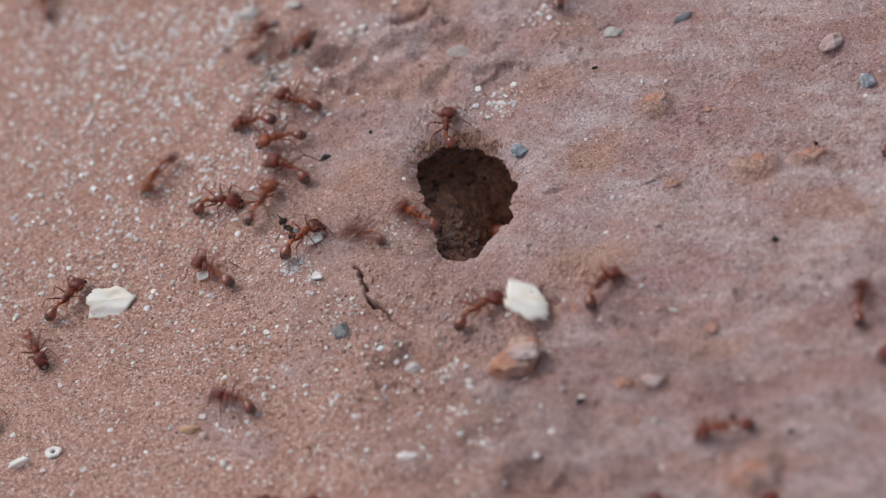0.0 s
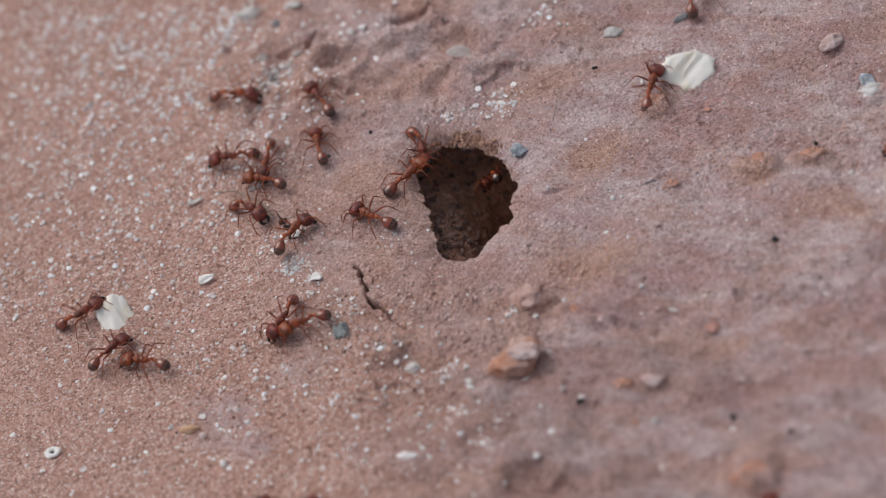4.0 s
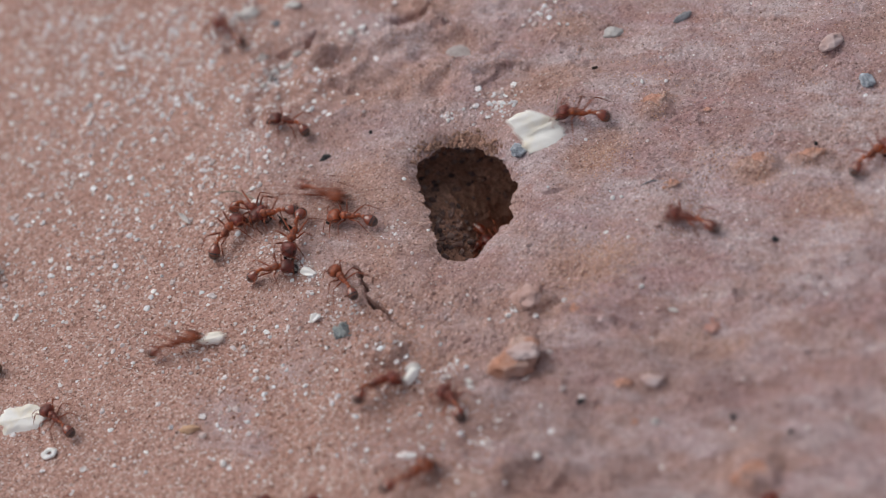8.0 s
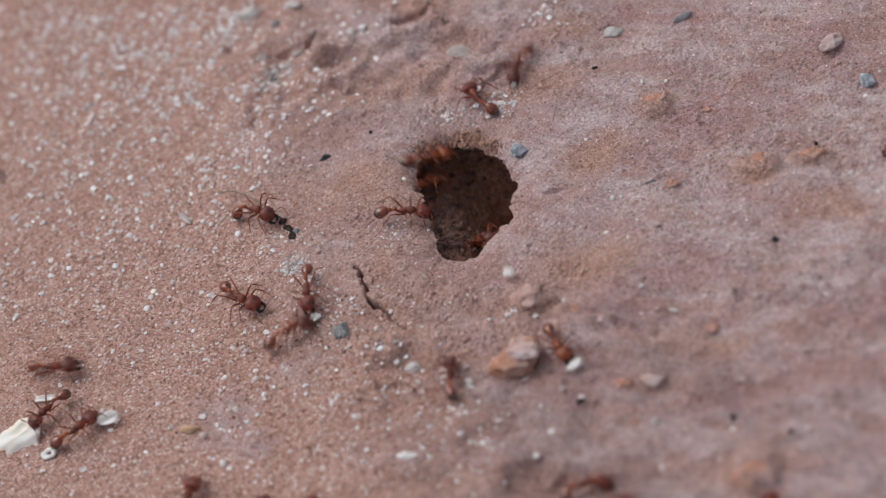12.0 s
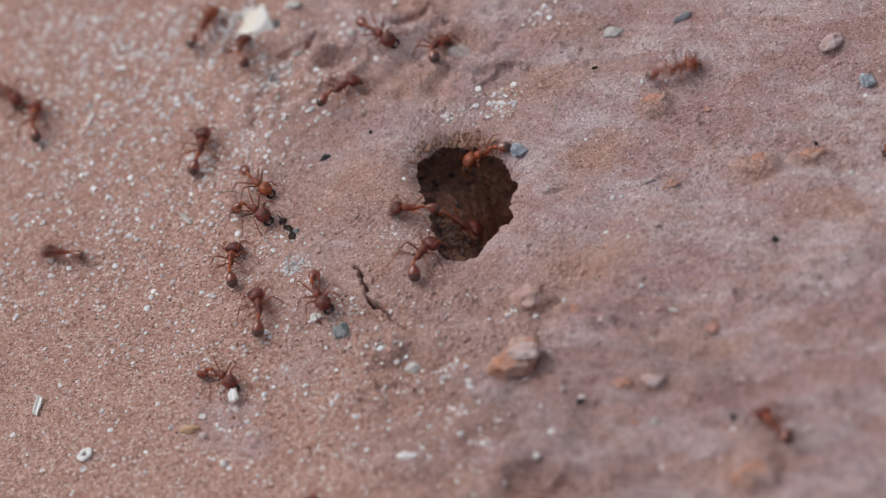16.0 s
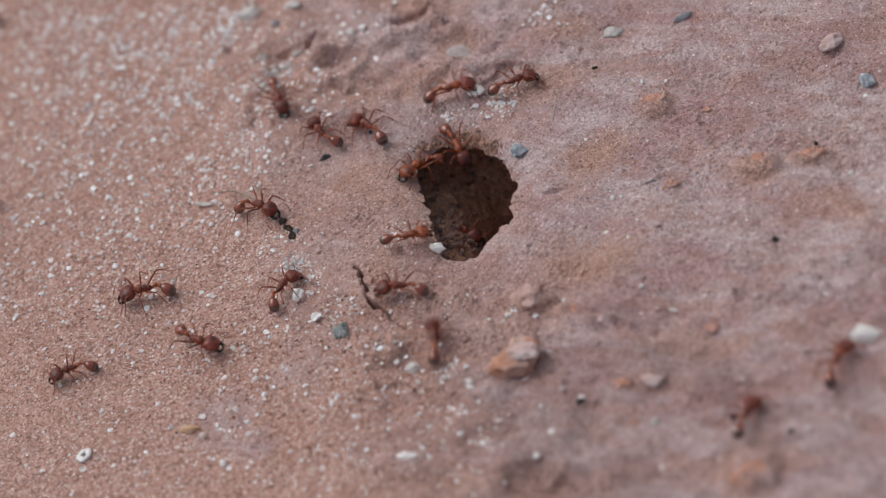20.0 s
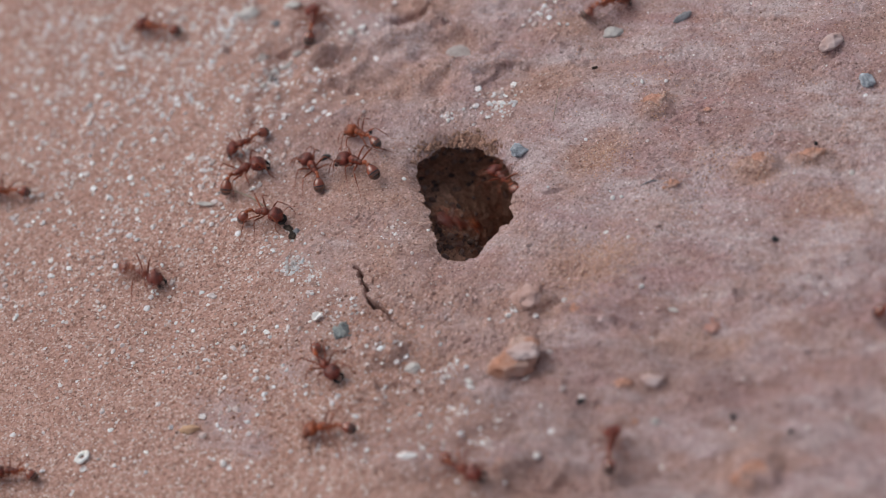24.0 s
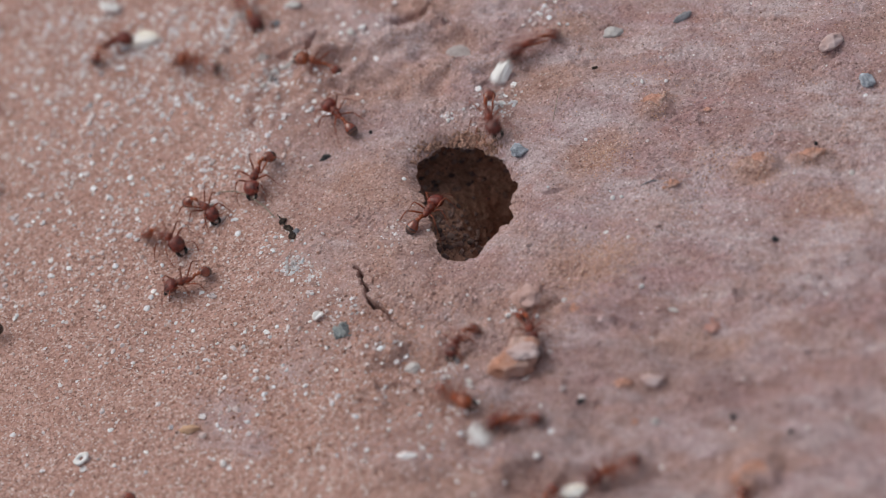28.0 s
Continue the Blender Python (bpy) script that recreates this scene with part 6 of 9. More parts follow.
    run(ants[10], [
        (0.00, -18.5, 26.2, 141), (0.25, -16.4, 25.4, 100), (0.50, -14.2, 24.6, 58), (1.00, -15.6, 24.0, 67), (1.50, -12.3, 24.4, 19),
        (2.00, -2.3, 19.4, -40), (2.50, 4.1, 22.2, 18), (3.00, 17.5, 27.6, 42), (3.50, 32.0, 20.2, -2), (3.89, 32.2, 28.7, 44), (4.27, 32.5, 37.2, 89),
        (5.10, 18.3, 40.8, 30), (5.94, 4.2, 44.4, -28), (6.77, -9.9, 48.0, -87), (6.85, -9.7, 44.3, -143), (6.92, -9.5, 40.7, -199),
        (7.00, -9.3, 37.1, -255), (7.50, -6.2, 33.9, -269), (7.78, -6.9, 47.2, -267), (8.67, -65.5, 65.2, -267), (10.00, -56.7, -31.7, -267),
        (10.84, 0.3, -39.8, -279), (11.00, 0.7, -37.1, -238), (11.50, 5.7, -38.0, -234), (11.58, 5.4, -39.4, -167), (11.66, 5.2, -40.7, -99),
        (11.79, 11.4, -41.9, -157), (11.92, 17.6, -43.1, -215), (12.05, 23.9, -44.2, -273), (12.50, 25.2, -19.2, -272), (14.50, 13.8, -23.0, -270),
        (15.00, 1.4, -24.5, -235), (15.50, -2.6, -6.9, -273), (16.00, -2.3, -2.1, -301), (16.50, 0.2, 2.9, -279, -4.4, -43),
        (17.00, 1.0, 5.7, -290, -5.1, -48), (17.50, 1.5, 6.9, -306, -8.0, 0), (18.00, 1.9, 6.2, -326, -8.0, 0), (18.25, 1.3, 7.1, -375, -8.0, 0),
        (18.50, 0.7, 7.9, -425, -8.0, 0), (18.75, 1.4, 7.0, -387, -8.0, 0), (19.00, 2.1, 6.2, -349, -8.0, 0), (19.50, 1.2, 7.0, -340, -7.6, -30),
        (20.00, 0.3, 9.4, -395, -8.0, 0), (20.50, -0.7, 9.2, -456, -3.6, 42), (21.00, 6.2, 10.3, -456, -17.0, 0), (21.75, 6.2, 10.3, -507, -17.0, 10),
        (22.50, 6.2, 10.3, -558, -17.0, 20), (22.85, 0.9, 7.7, -558, -7.0, 45), (23.05, -2.0, 8.6, -558, -2.2, 35), (23.27, -14.3, 12.6, -626),
        (23.50, -26.6, 16.5, -693), (24.00, -24.3, 16.0, -697), (24.50, -28.9, 18.6, -647), (25.00, -26.9, 22.4, -705), (25.50, -24.2, 22.1, -730),
        (25.75, -22.7, 23.0, -657), (26.00, -21.3, 23.8, -583), (26.50, -15.9, 24.2, -521), (27.00, -22.4, 16.2, -484), (27.50, -31.0, 19.1, -538),
        (27.75, -32.5, 13.6, -469), (28.00, -34.0, 8.1, -401),
    ])
    run(ants[11], [
        (0.00, -23.5, 23.8, 159), (0.50, -22.0, 24.9, 114), (1.00, -22.2, 30.7, 95), (1.50, -23.2, 29.1, 138), (1.75, -22.2, 24.7, 183),
        (2.00, -21.2, 20.3, 228), (2.50, -22.2, 19.9, 212), (3.00, -24.5, 19.5, 194), (3.50, -25.9, 18.9, 176), (5.50, -26.7, 19.0, 198),
        (5.75, -24.9, 18.9, 251), (6.00, -23.2, 18.8, 305), (6.17, -22.8, 18.5, 250), (6.33, -22.3, 18.2, 196), (6.50, -21.8, 17.9, 141),
        (7.00, -23.6, 20.4, 179), (7.50, -18.5, 28.6, 108), (8.00, -27.7, 40.9, 126), (8.24, -28.7, 52.7, 95), (8.72, -25.9, 52.0, 154),
        (9.20, -23.1, 51.3, 214), (9.68, -20.2, 50.6, 274), (9.84, -19.8, 42.8, 235), (10.00, -19.3, 35.1, 197), (10.50, -16.4, 24.4, 268),
        (11.00, -10.2, 9.7, 307), (11.25, -14.5, 5.0, 261), (11.50, -18.7, 0.3, 215), (12.00, -15.8, -4.4, 271), (12.50, -11.1, -14.0, 300),
        (14.50, 1.8, -7.7, 291), (15.00, 14.8, -17.6, 318), (15.25, 15.3, -24.9, 365), (15.50, 15.7, -32.2, 411), (15.67, 15.4, -37.4, 339),
        (15.85, 15.0, -42.6, 266), (15.96, 10.2, -41.7, 207), (16.08, 5.4, -40.8, 147), (16.20, 0.6, -39.9, 87), (16.35, 0.9, -35.6, 131),
        (16.50, 1.1, -31.3, 175), (16.75, 2.7, -28.8, 101), (17.00, 4.2, -26.3, 27), (17.50, 20.3, -21.8, 18), (17.73, 19.8, -32.6, -38),
        (17.95, 19.3, -43.4, -93), (18.50, 24.1, -44.3, -33), (19.04, 29.0, -45.2, 26), (19.59, 33.9, -46.1, 85), (20.00, 35.0, -33.2, 71),
        (20.14, 34.6, -37.5, 16), (20.28, 34.3, -41.8, -39), (20.41, 33.9, -46.1, -95), (21.37, 27.4, -44.9, -35), (22.32, 20.8, -43.6, 25),
        (23.27, 14.3, -42.4, 84), (23.35, 14.5, -40.6, 25), (23.42, 14.6, -38.8, -35), (23.50, 14.8, -37.0, -95), (23.67, 16.5, -36.3, -36),
        (23.83, 18.3, -35.7, 24), (24.00, 20.0, -35.1, 84), (24.50, 13.8, -15.8, 107), (25.00, 9.7, -3.2, 100), (25.50, 6.6, 7.2, 108, -4.3, -31),
        (26.00, 6.2, 10.3, 108, -17.0, 0), (26.72, 6.2, 10.3, 130, -17.0, 20), (27.07, 1.5, 8.6, 130, -7.0, 45), (27.27, -0.4, 10.9, 130, -2.2, 35),
        (27.50, -7.4, 19.1, 127), (28.00, -12.8, 22.7, 124),
    ])
    run(ants[12], [
        (0.00, -20.3, 20.3, -174), (0.25, -21.4, 18.7, -220), (0.50, -22.4, 17.1, -266), (1.00, -21.1, 22.5, -290), (1.50, -32.1, 21.1, -215),
        (2.00, -55.0, 23.6, -225), (2.18, -60.4, 26.3, -206), (3.17, -60.5, 27.2, -264), (4.16, -60.6, 28.1, -321), (5.15, -60.7, 29.0, -379),
        (5.33, -53.9, 26.7, -442), (5.50, -47.2, 24.4, -505), (5.75, -43.5, 20.8, -453), (6.00, -39.8, 17.2, -401), (6.17, -38.7, 18.3, -342),
        (6.33, -37.7, 19.3, -284), (6.50, -36.6, 20.4, -225), (7.00, -32.3, 32.9, -255), (7.50, -38.1, 35.9, -243), (7.89, -39.7, 55.5, -265),
        (9.28, -35.7, 54.5, -206), (10.66, -31.7, 53.5, -146), (12.05, -27.7, 52.5, -87), (12.50, -26.2, 26.3, -33), (14.50, -21.7, 25.9, -95),
        (14.75, -24.3, 22.0, -143), (15.00, -26.9, 18.1, -190), (15.50, -24.3, 14.6, -139), (15.75, -23.5, 14.2, -95), (16.00, -22.7, 13.9, -51),
        (16.50, -29.0, 16.5, 17), (17.00, -26.5, 1.0, -48), (17.25, -30.1, -0.9, -5), (17.50, -33.7, -2.7, 38), (18.00, -20.8, 4.6, 23),
        (18.50, -21.1, 5.5, 20), (19.00, -14.0, 1.7, 5), (19.50, -9.7, 1.0, 11), (20.00, -3.8, 0.9, 15), (20.50, -1.6, 4.5, 79, -4.5, -46),
        (21.00, 0.9, 5.4, 45, -7.2, -44), (21.50, -1.8, 15.7, 40, -0.8, -22), (22.50, -8.3, 18.8, 81), (23.50, -14.7, 21.8, 122), (24.00, -9.6, 18.6, 139),
        (24.50, -9.5, 17.4, 130), (25.00, -19.0, 16.9, 121), (25.21, -10.4, 13.0, 48), (25.43, -1.8, 9.2, -24, -2.2, -35), (25.63, 1.0, 7.9, -24, -7.0, -45),
        (25.98, 6.2, 10.3, -24, -17.0, -20), (26.49, 6.2, 10.3, -67, -17.0, -10), (27.00, 6.2, 10.3, -110, -17.0, 0), (27.50, -3.0, 12.3, -110, -1.7, 46),
        (28.00, 6.2, 10.3, -110, -17.0, 0),
    ])
    run(ants[13], [
        (0.00, -19.0, 15.8, 146), (0.50, -11.2, 15.1, 133), (1.00, -7.5, 19.1, 145), (1.50, -2.5, 16.7, 165, -0.4, 13), (1.75, -1.8, 12.2, 216, -2.2, 32),
        (2.00, -1.1, 7.8, 267, -4.0, 50), (2.50, -2.5, 1.2, 272), (3.00, -2.9, -0.9, 345), (3.12, -0.1, 3.0, 415, -2.2, -35),
        (3.32, 1.6, 5.5, 415, -7.0, -45), (3.67, 6.2, 10.3, 415, -17.0, -20), (4.11, 6.2, 10.3, 472, -17.0, -13), (4.56, 6.2, 10.3, 530, -17.0, -7),
        (5.00, 6.2, 10.3, 587, -17.0, 0), (5.50, -2.1, 2.5, 587, -1.1, 36), (6.00, -14.7, 0.2, 541), (6.50, -14.5, 1.7, 539), (7.00, -19.8, -1.6, 528),
        (7.50, -41.3, -10.8, 532), (7.92, -57.6, -6.2, 524), (8.53, -57.7, -5.2, 583), (9.15, -57.7, -4.3, 641), (9.76, -57.8, -3.3, 700),
        (10.00, -49.6, -6.3, 756), (10.50, -42.3, -7.2, 743), (10.67, -40.0, -8.9, 687), (10.83, -37.7, -10.7, 631), (11.00, -35.4, -12.4, 575),
        (11.17, -31.9, -9.5, 625), (11.33, -28.3, -6.5, 676), (11.50, -24.7, -3.5, 727), (12.00, -24.4, -3.3, 681), (12.50, -32.9, -17.5, 667),
        (13.50, -26.3, -9.9, 598), (14.50, -19.8, -2.4, 528), (14.75, -20.3, -1.1, 480), (15.00, -20.7, 0.2, 431), (15.50, -18.0, 12.0, 477),
        (15.68, -10.1, 10.1, 412), (15.87, -2.1, 8.3, 347, -2.2, -35), (16.07, 0.8, 7.6, 347, -7.0, -45), (16.42, 6.2, 10.3, 347, -17.0, -20),
        (17.05, 6.2, 10.3, 288, -17.0, -7), (17.69, 6.2, 10.3, 228, -17.0, 7), (18.33, 6.2, 10.3, 169, -17.0, 20), (18.68, 0.8, 7.5, 169, -7.0, 45),
        (18.88, -2.1, 8.1, 169, -2.2, 35), (19.00, -2.7, 8.2, 96), (19.50, -3.4, 18.8, 125), (20.00, -8.8, 19.7, 136), (20.25, -9.4, 22.0, 93),
        (20.50, -10.1, 24.4, 49), (21.00, -5.6, 20.8, -5), (21.50, 0.0, 22.7, -42), (22.50, -5.5, 30.5, 21), (23.50, -11.1, 38.3, 84),
        (24.00, -16.2, 39.0, 91), (24.50, -18.7, 26.5, 161), (25.00, -22.8, 25.5, 136), (25.50, -24.3, 35.5, 118), (25.83, -25.4, 51.9, 94),
        (25.99, -26.8, 52.2, 34), (26.15, -28.2, 52.6, -25), (26.30, -29.5, 52.9, -84), (26.50, -28.6, 43.6, -151), (27.00, -22.4, 28.1, -79),
        (27.50, -22.2, 18.7, -95), (28.00, -22.7, 15.0, -112),
    ])
    run(ants[14], [
        (0.00, -23.4, 38.3, 65), (0.50, -38.5, 35.9, 109), (1.00, -38.5, 38.4, 75), (1.34, -40.1, 55.6, 95), (1.75, -35.0, 54.3, 154),
        (2.15, -30.0, 53.0, 214), (2.55, -25.0, 51.8, 273), (3.00, -23.5, 26.3, 291), (3.50, -20.5, 20.3, 276), (5.50, -28.1, 3.3, 220),
        (6.00, -28.2, 4.0, 213), (6.50, -28.1, 5.0, 207), (6.67, -28.4, 3.7, 149), (6.83, -28.7, 2.3, 91), (7.00, -29.1, 1.0, 33), (7.50, -25.7, 3.9, 37),
        (8.00, -20.1, 0.1, -0), (8.50, -18.4, 0.4, 8), (9.00, -14.2, 2.9, 11), (9.50, -3.8, 12.0, 10, -0.7, -19), (10.00, 6.2, 10.3, 10, -17.0, 0),
        (11.60, 6.2, 10.3, -49, -17.0, 20), (11.95, 4.1, 5.6, -49, -7.0, 45), (12.15, 6.1, 3.3, -49, -2.2, 35), (12.32, 11.3, -2.7, -90),
        (12.50, 16.4, -8.7, -130), (12.87, 11.3, -2.7, -180), (13.24, 6.1, 3.3, -229, -2.2, -35), (13.44, 4.1, 5.6, -229, -7.0, -45),
        (13.79, 6.2, 10.3, -229, -17.0, -20), (14.40, 6.2, 10.3, -185, -17.0, -10), (15.00, 6.2, 10.3, -140, -17.0, 0), (15.50, 1.7, 9.3, -140, -8.0, 0),
        (16.00, -3.7, 5.5, -188, -0.3, 15), (16.50, -16.1, 8.7, -203), (17.00, -22.6, 16.5, -218), (17.50, -36.5, 33.9, -255), (17.92, -38.2, 55.1, -265),
        (20.94, -65.5, 65.2, -265), (22.64, -63.2, 49.0, -326), (24.33, -61.0, 32.9, -387), (24.41, -58.4, 31.5, -344), (24.50, -55.7, 30.1, -301),
        (24.59, -58.4, 31.5, -254), (24.67, -61.0, 32.9, -207), (25.56, -61.6, 39.0, -148), (26.45, -62.1, 45.1, -88), (27.33, -62.6, 51.2, -29),
        (27.50, -57.4, 48.3, -33), (27.56, -59.2, 49.3, -91), (27.61, -60.9, 50.2, -150), (27.67, -62.6, 51.2, -209), (28.00, -62.6, 51.2, -209),
    ])
    run(ants[15], [
        (0.00, -17.2, 35.2, 90), (0.30, -18.1, 50.0, 93), (0.78, -18.4, 50.1, 34), (1.25, -18.6, 50.2, -26), (1.73, -18.9, 50.2, -86),
        (2.00, -18.0, 37.1, -37), (2.14, -18.5, 43.7, 28), (2.27, -18.9, 50.2, 94), (3.38, -65.5, 65.2, 94), (5.49, -56.7, -31.7, 94),
        (6.64, -6.4, -38.6, 88), (7.00, -6.1, -27.3, 97), (7.12, -6.2, -31.1, 154), (7.24, -6.3, -34.8, 211), (7.36, -6.4, -38.6, 268),
        (7.50, -5.5, -38.8, 327), (7.64, -4.6, -38.9, 386), (7.78, -3.7, -39.1, 445), (8.00, -3.2, -33.9, 393), (8.50, -0.7, -24.0, 440),
        (9.00, -2.0, -14.2, 469), (9.50, 1.5, -7.1, 434), (10.00, 1.4, 2.9, 441, -5.0, -48), (10.25, 2.4, 6.5, 501, -6.5, -24),
        (10.50, 3.4, 10.1, 562, -8.0, 0), (11.00, 6.2, 10.3, 562, -17.0, 0), (14.66, 6.2, 10.3, 494, -17.0, 10), (18.33, 6.2, 10.3, 425, -17.0, 20),
        (18.68, 3.6, 8.9, 425, -7.0, 45), (18.88, 4.9, 11.6, 425, -2.2, 35), (18.92, 5.4, 12.6, 365), (18.96, 5.8, 13.5, 306), (19.00, 6.3, 14.5, 247),
        (19.25, 4.8, 14.5, 196), (19.50, 3.4, 14.6, 145, -1.4, 35), (19.75, -0.0, 13.8, 185, -1.0, 37), (20.00, -3.4, 13.0, 224, -0.6, 39),
        (20.50, 6.2, 10.3, 224, -17.0, 0), (21.75, 6.2, 10.3, 174, -17.0, 0), (23.00, 6.2, 10.3, 124, -17.0, 0), (23.50, 3.7, 2.4, 124, -4.4, -42),
        (24.00, 6.2, 10.3, 124, -17.0, 0), (24.33, 6.2, 10.3, 98, -17.0, 20), (24.68, 2.5, 9.1, 98, -7.0, 45), (24.88, 2.1, 12.1, 98, -2.2, 35),
        (24.92, 1.9, 13.4, 38), (24.96, 1.7, 14.8, -22), (25.00, 1.5, 16.1, -82), (25.50, -0.7, 19.8, -88), (25.67, 1.5, 11.9, -75, -2.2, -35),
        (25.87, 2.3, 9.0, -75, -7.0, -45), (26.22, 6.2, 10.3, -75, -17.0, -20), (26.48, 6.2, 10.3, -127, -17.0, -13), (26.74, 6.2, 10.3, -179, -17.0, -7),
        (27.00, 6.2, 10.3, -231, -17.0, 0), (27.50, 9.7, 3.0, -231, -0.6, -7), (28.00, 6.2, 10.3, -231, -17.0, 0),
    ])
    run(ants[16], [
        (0.00, -24.9, -18.2, 152), (0.23, -24.8, -26.7, 211), (0.45, -24.7, -35.2, 270), (0.58, -16.7, -36.7, 327), (0.72, -8.8, -38.2, 383),
        (0.85, -0.8, -39.6, 440), (1.00, -0.3, -37.1, 458), (1.50, 8.0, -31.4, 395), (2.00, 14.2, -21.5, 436), (2.50, 12.4, -8.9, 456),
        (3.00, 6.9, 5.0, 464, -4.3, -30), (3.50, 5.9, 12.2, 484, -4.6, -50), (5.50, 4.0, 14.1, 501, -4.4, -50), (6.00, 3.5, 14.4, 505, -3.7, 17),
        (6.50, -4.8, 17.0, 492), (7.00, -4.4, 11.4, 510, -0.3, 16), (7.50, -8.0, 16.5, 467), (7.60, -4.5, 13.5, 393), (7.70, -1.0, 10.4, 319, -2.2, -35),
        (7.90, 1.3, 8.4, 319, -7.0, -45), (8.25, 6.2, 10.3, 319, -17.0, -20), (9.00, 6.2, 10.3, 270, -17.0, 0), (9.50, 0.5, 9.9, 270, -8.0, 0),
        (9.67, 0.4, 9.5, 323, -7.0, -17), (9.83, 0.4, 9.2, 375, -6.0, -33), (10.00, 0.3, 8.8, 428, -5.0, -50), (10.50, 6.2, 10.3, 428, -17.0, 0),
        (13.26, 6.2, 10.3, 372, -17.0, 7), (16.02, 6.2, 10.3, 316, -17.0, 13), (18.78, 6.2, 10.3, 259, -17.0, 20), (19.13, 2.4, 5.2, 259, -7.0, 45),
        (19.33, 1.9, 2.2, 259, -2.2, 35), (19.50, 0.4, -5.6, 232), (20.00, -4.7, -6.3, 173), (20.50, -9.8, 0.4, 143), (21.00, -10.6, 8.3, 151),
        (21.50, -14.0, 27.4, 109), (23.50, -18.5, 25.6, 139), (24.00, -15.7, 14.6, 115), (24.50, -16.7, 19.7, 94), (25.00, -10.3, 28.1, 86),
        (25.50, -10.0, 36.8, 113), (25.74, -10.6, 48.1, 93), (26.09, 7.7, 43.5, 152), (26.44, 26.0, 38.8, 210), (26.79, 44.4, 34.2, 268),
        (26.90, 44.2, 29.6, 199), (27.00, 44.1, 25.0, 129), (27.21, 44.4, 34.2, 88), (28.00, 44.4, 34.2, 88),
    ])
    run(ants[17], [
        (0.00, 5.2, -11.2, 28), (0.50, 13.2, -14.6, -42), (1.00, 20.3, -14.2, 17), (1.50, 23.0, -10.0, 70), (2.00, 22.8, -4.3, 88), (2.50, 26.8, 4.9, 67),
        (3.00, 28.2, 9.5, 62), (3.50, 27.9, 13.1, 62), (5.50, 20.0, 30.7, 118), (6.00, 25.8, 27.2, 84), (6.50, 24.9, 24.4, 27), (7.00, 28.4, 21.7, -27),
        (7.25, 26.3, 18.6, -70), (7.50, 24.3, 15.5, -112), (7.75, 20.7, 15.3, -155), (8.00, 17.2, 15.1, -199), (8.50, 9.2, 11.8, -150),
        (8.75, 7.4, 12.2, -191), (9.00, 5.7, 12.6, -232, -4.4, -50), (9.50, 6.2, 10.3, -232, -17.0, 0), (20.50, 6.2, 10.3, -187, -17.0, 0),
        (21.00, 2.3, 14.9, -187, -5.1, -50), (21.25, 0.6, 15.2, -257, -5.3, -50), (21.50, -1.1, 15.6, -327, -5.5, -50), (22.50, -2.2, 9.0, -269),
        (23.50, -3.4, 2.4, -210), (23.56, -2.3, 3.3, -267), (23.62, -1.2, 4.1, -323, -2.2, -35), (23.82, 1.2, 5.9, -323, -7.0, -45),
        (24.17, 6.2, 10.3, -323, -17.0, -20), (24.38, 6.2, 10.3, -378, -17.0, -7), (24.59, 6.2, 10.3, -433, -17.0, 7), (24.79, 6.2, 10.3, -487, -17.0, 20),
        (25.14, 1.6, 5.5, -487, -7.0, 45), (25.34, -0.2, 3.1, -487, -2.2, 35), (25.40, -1.8, 1.2, -434), (25.45, -3.3, -0.8, -382),
        (25.50, -4.8, -2.8, -329), (26.00, -1.8, 1.1, -319, -0.8, -13), (26.50, 0.4, 3.8, -280, -5.0, -50), (27.00, 0.9, 1.6, -350, -0.3, 0),
        (27.25, 1.1, 4.7, -328, -6.2, -21), (27.50, 1.6, 5.6, -372, -8.0, 0), (28.00, 6.2, 10.3, -372, -17.0, 0),
    ])
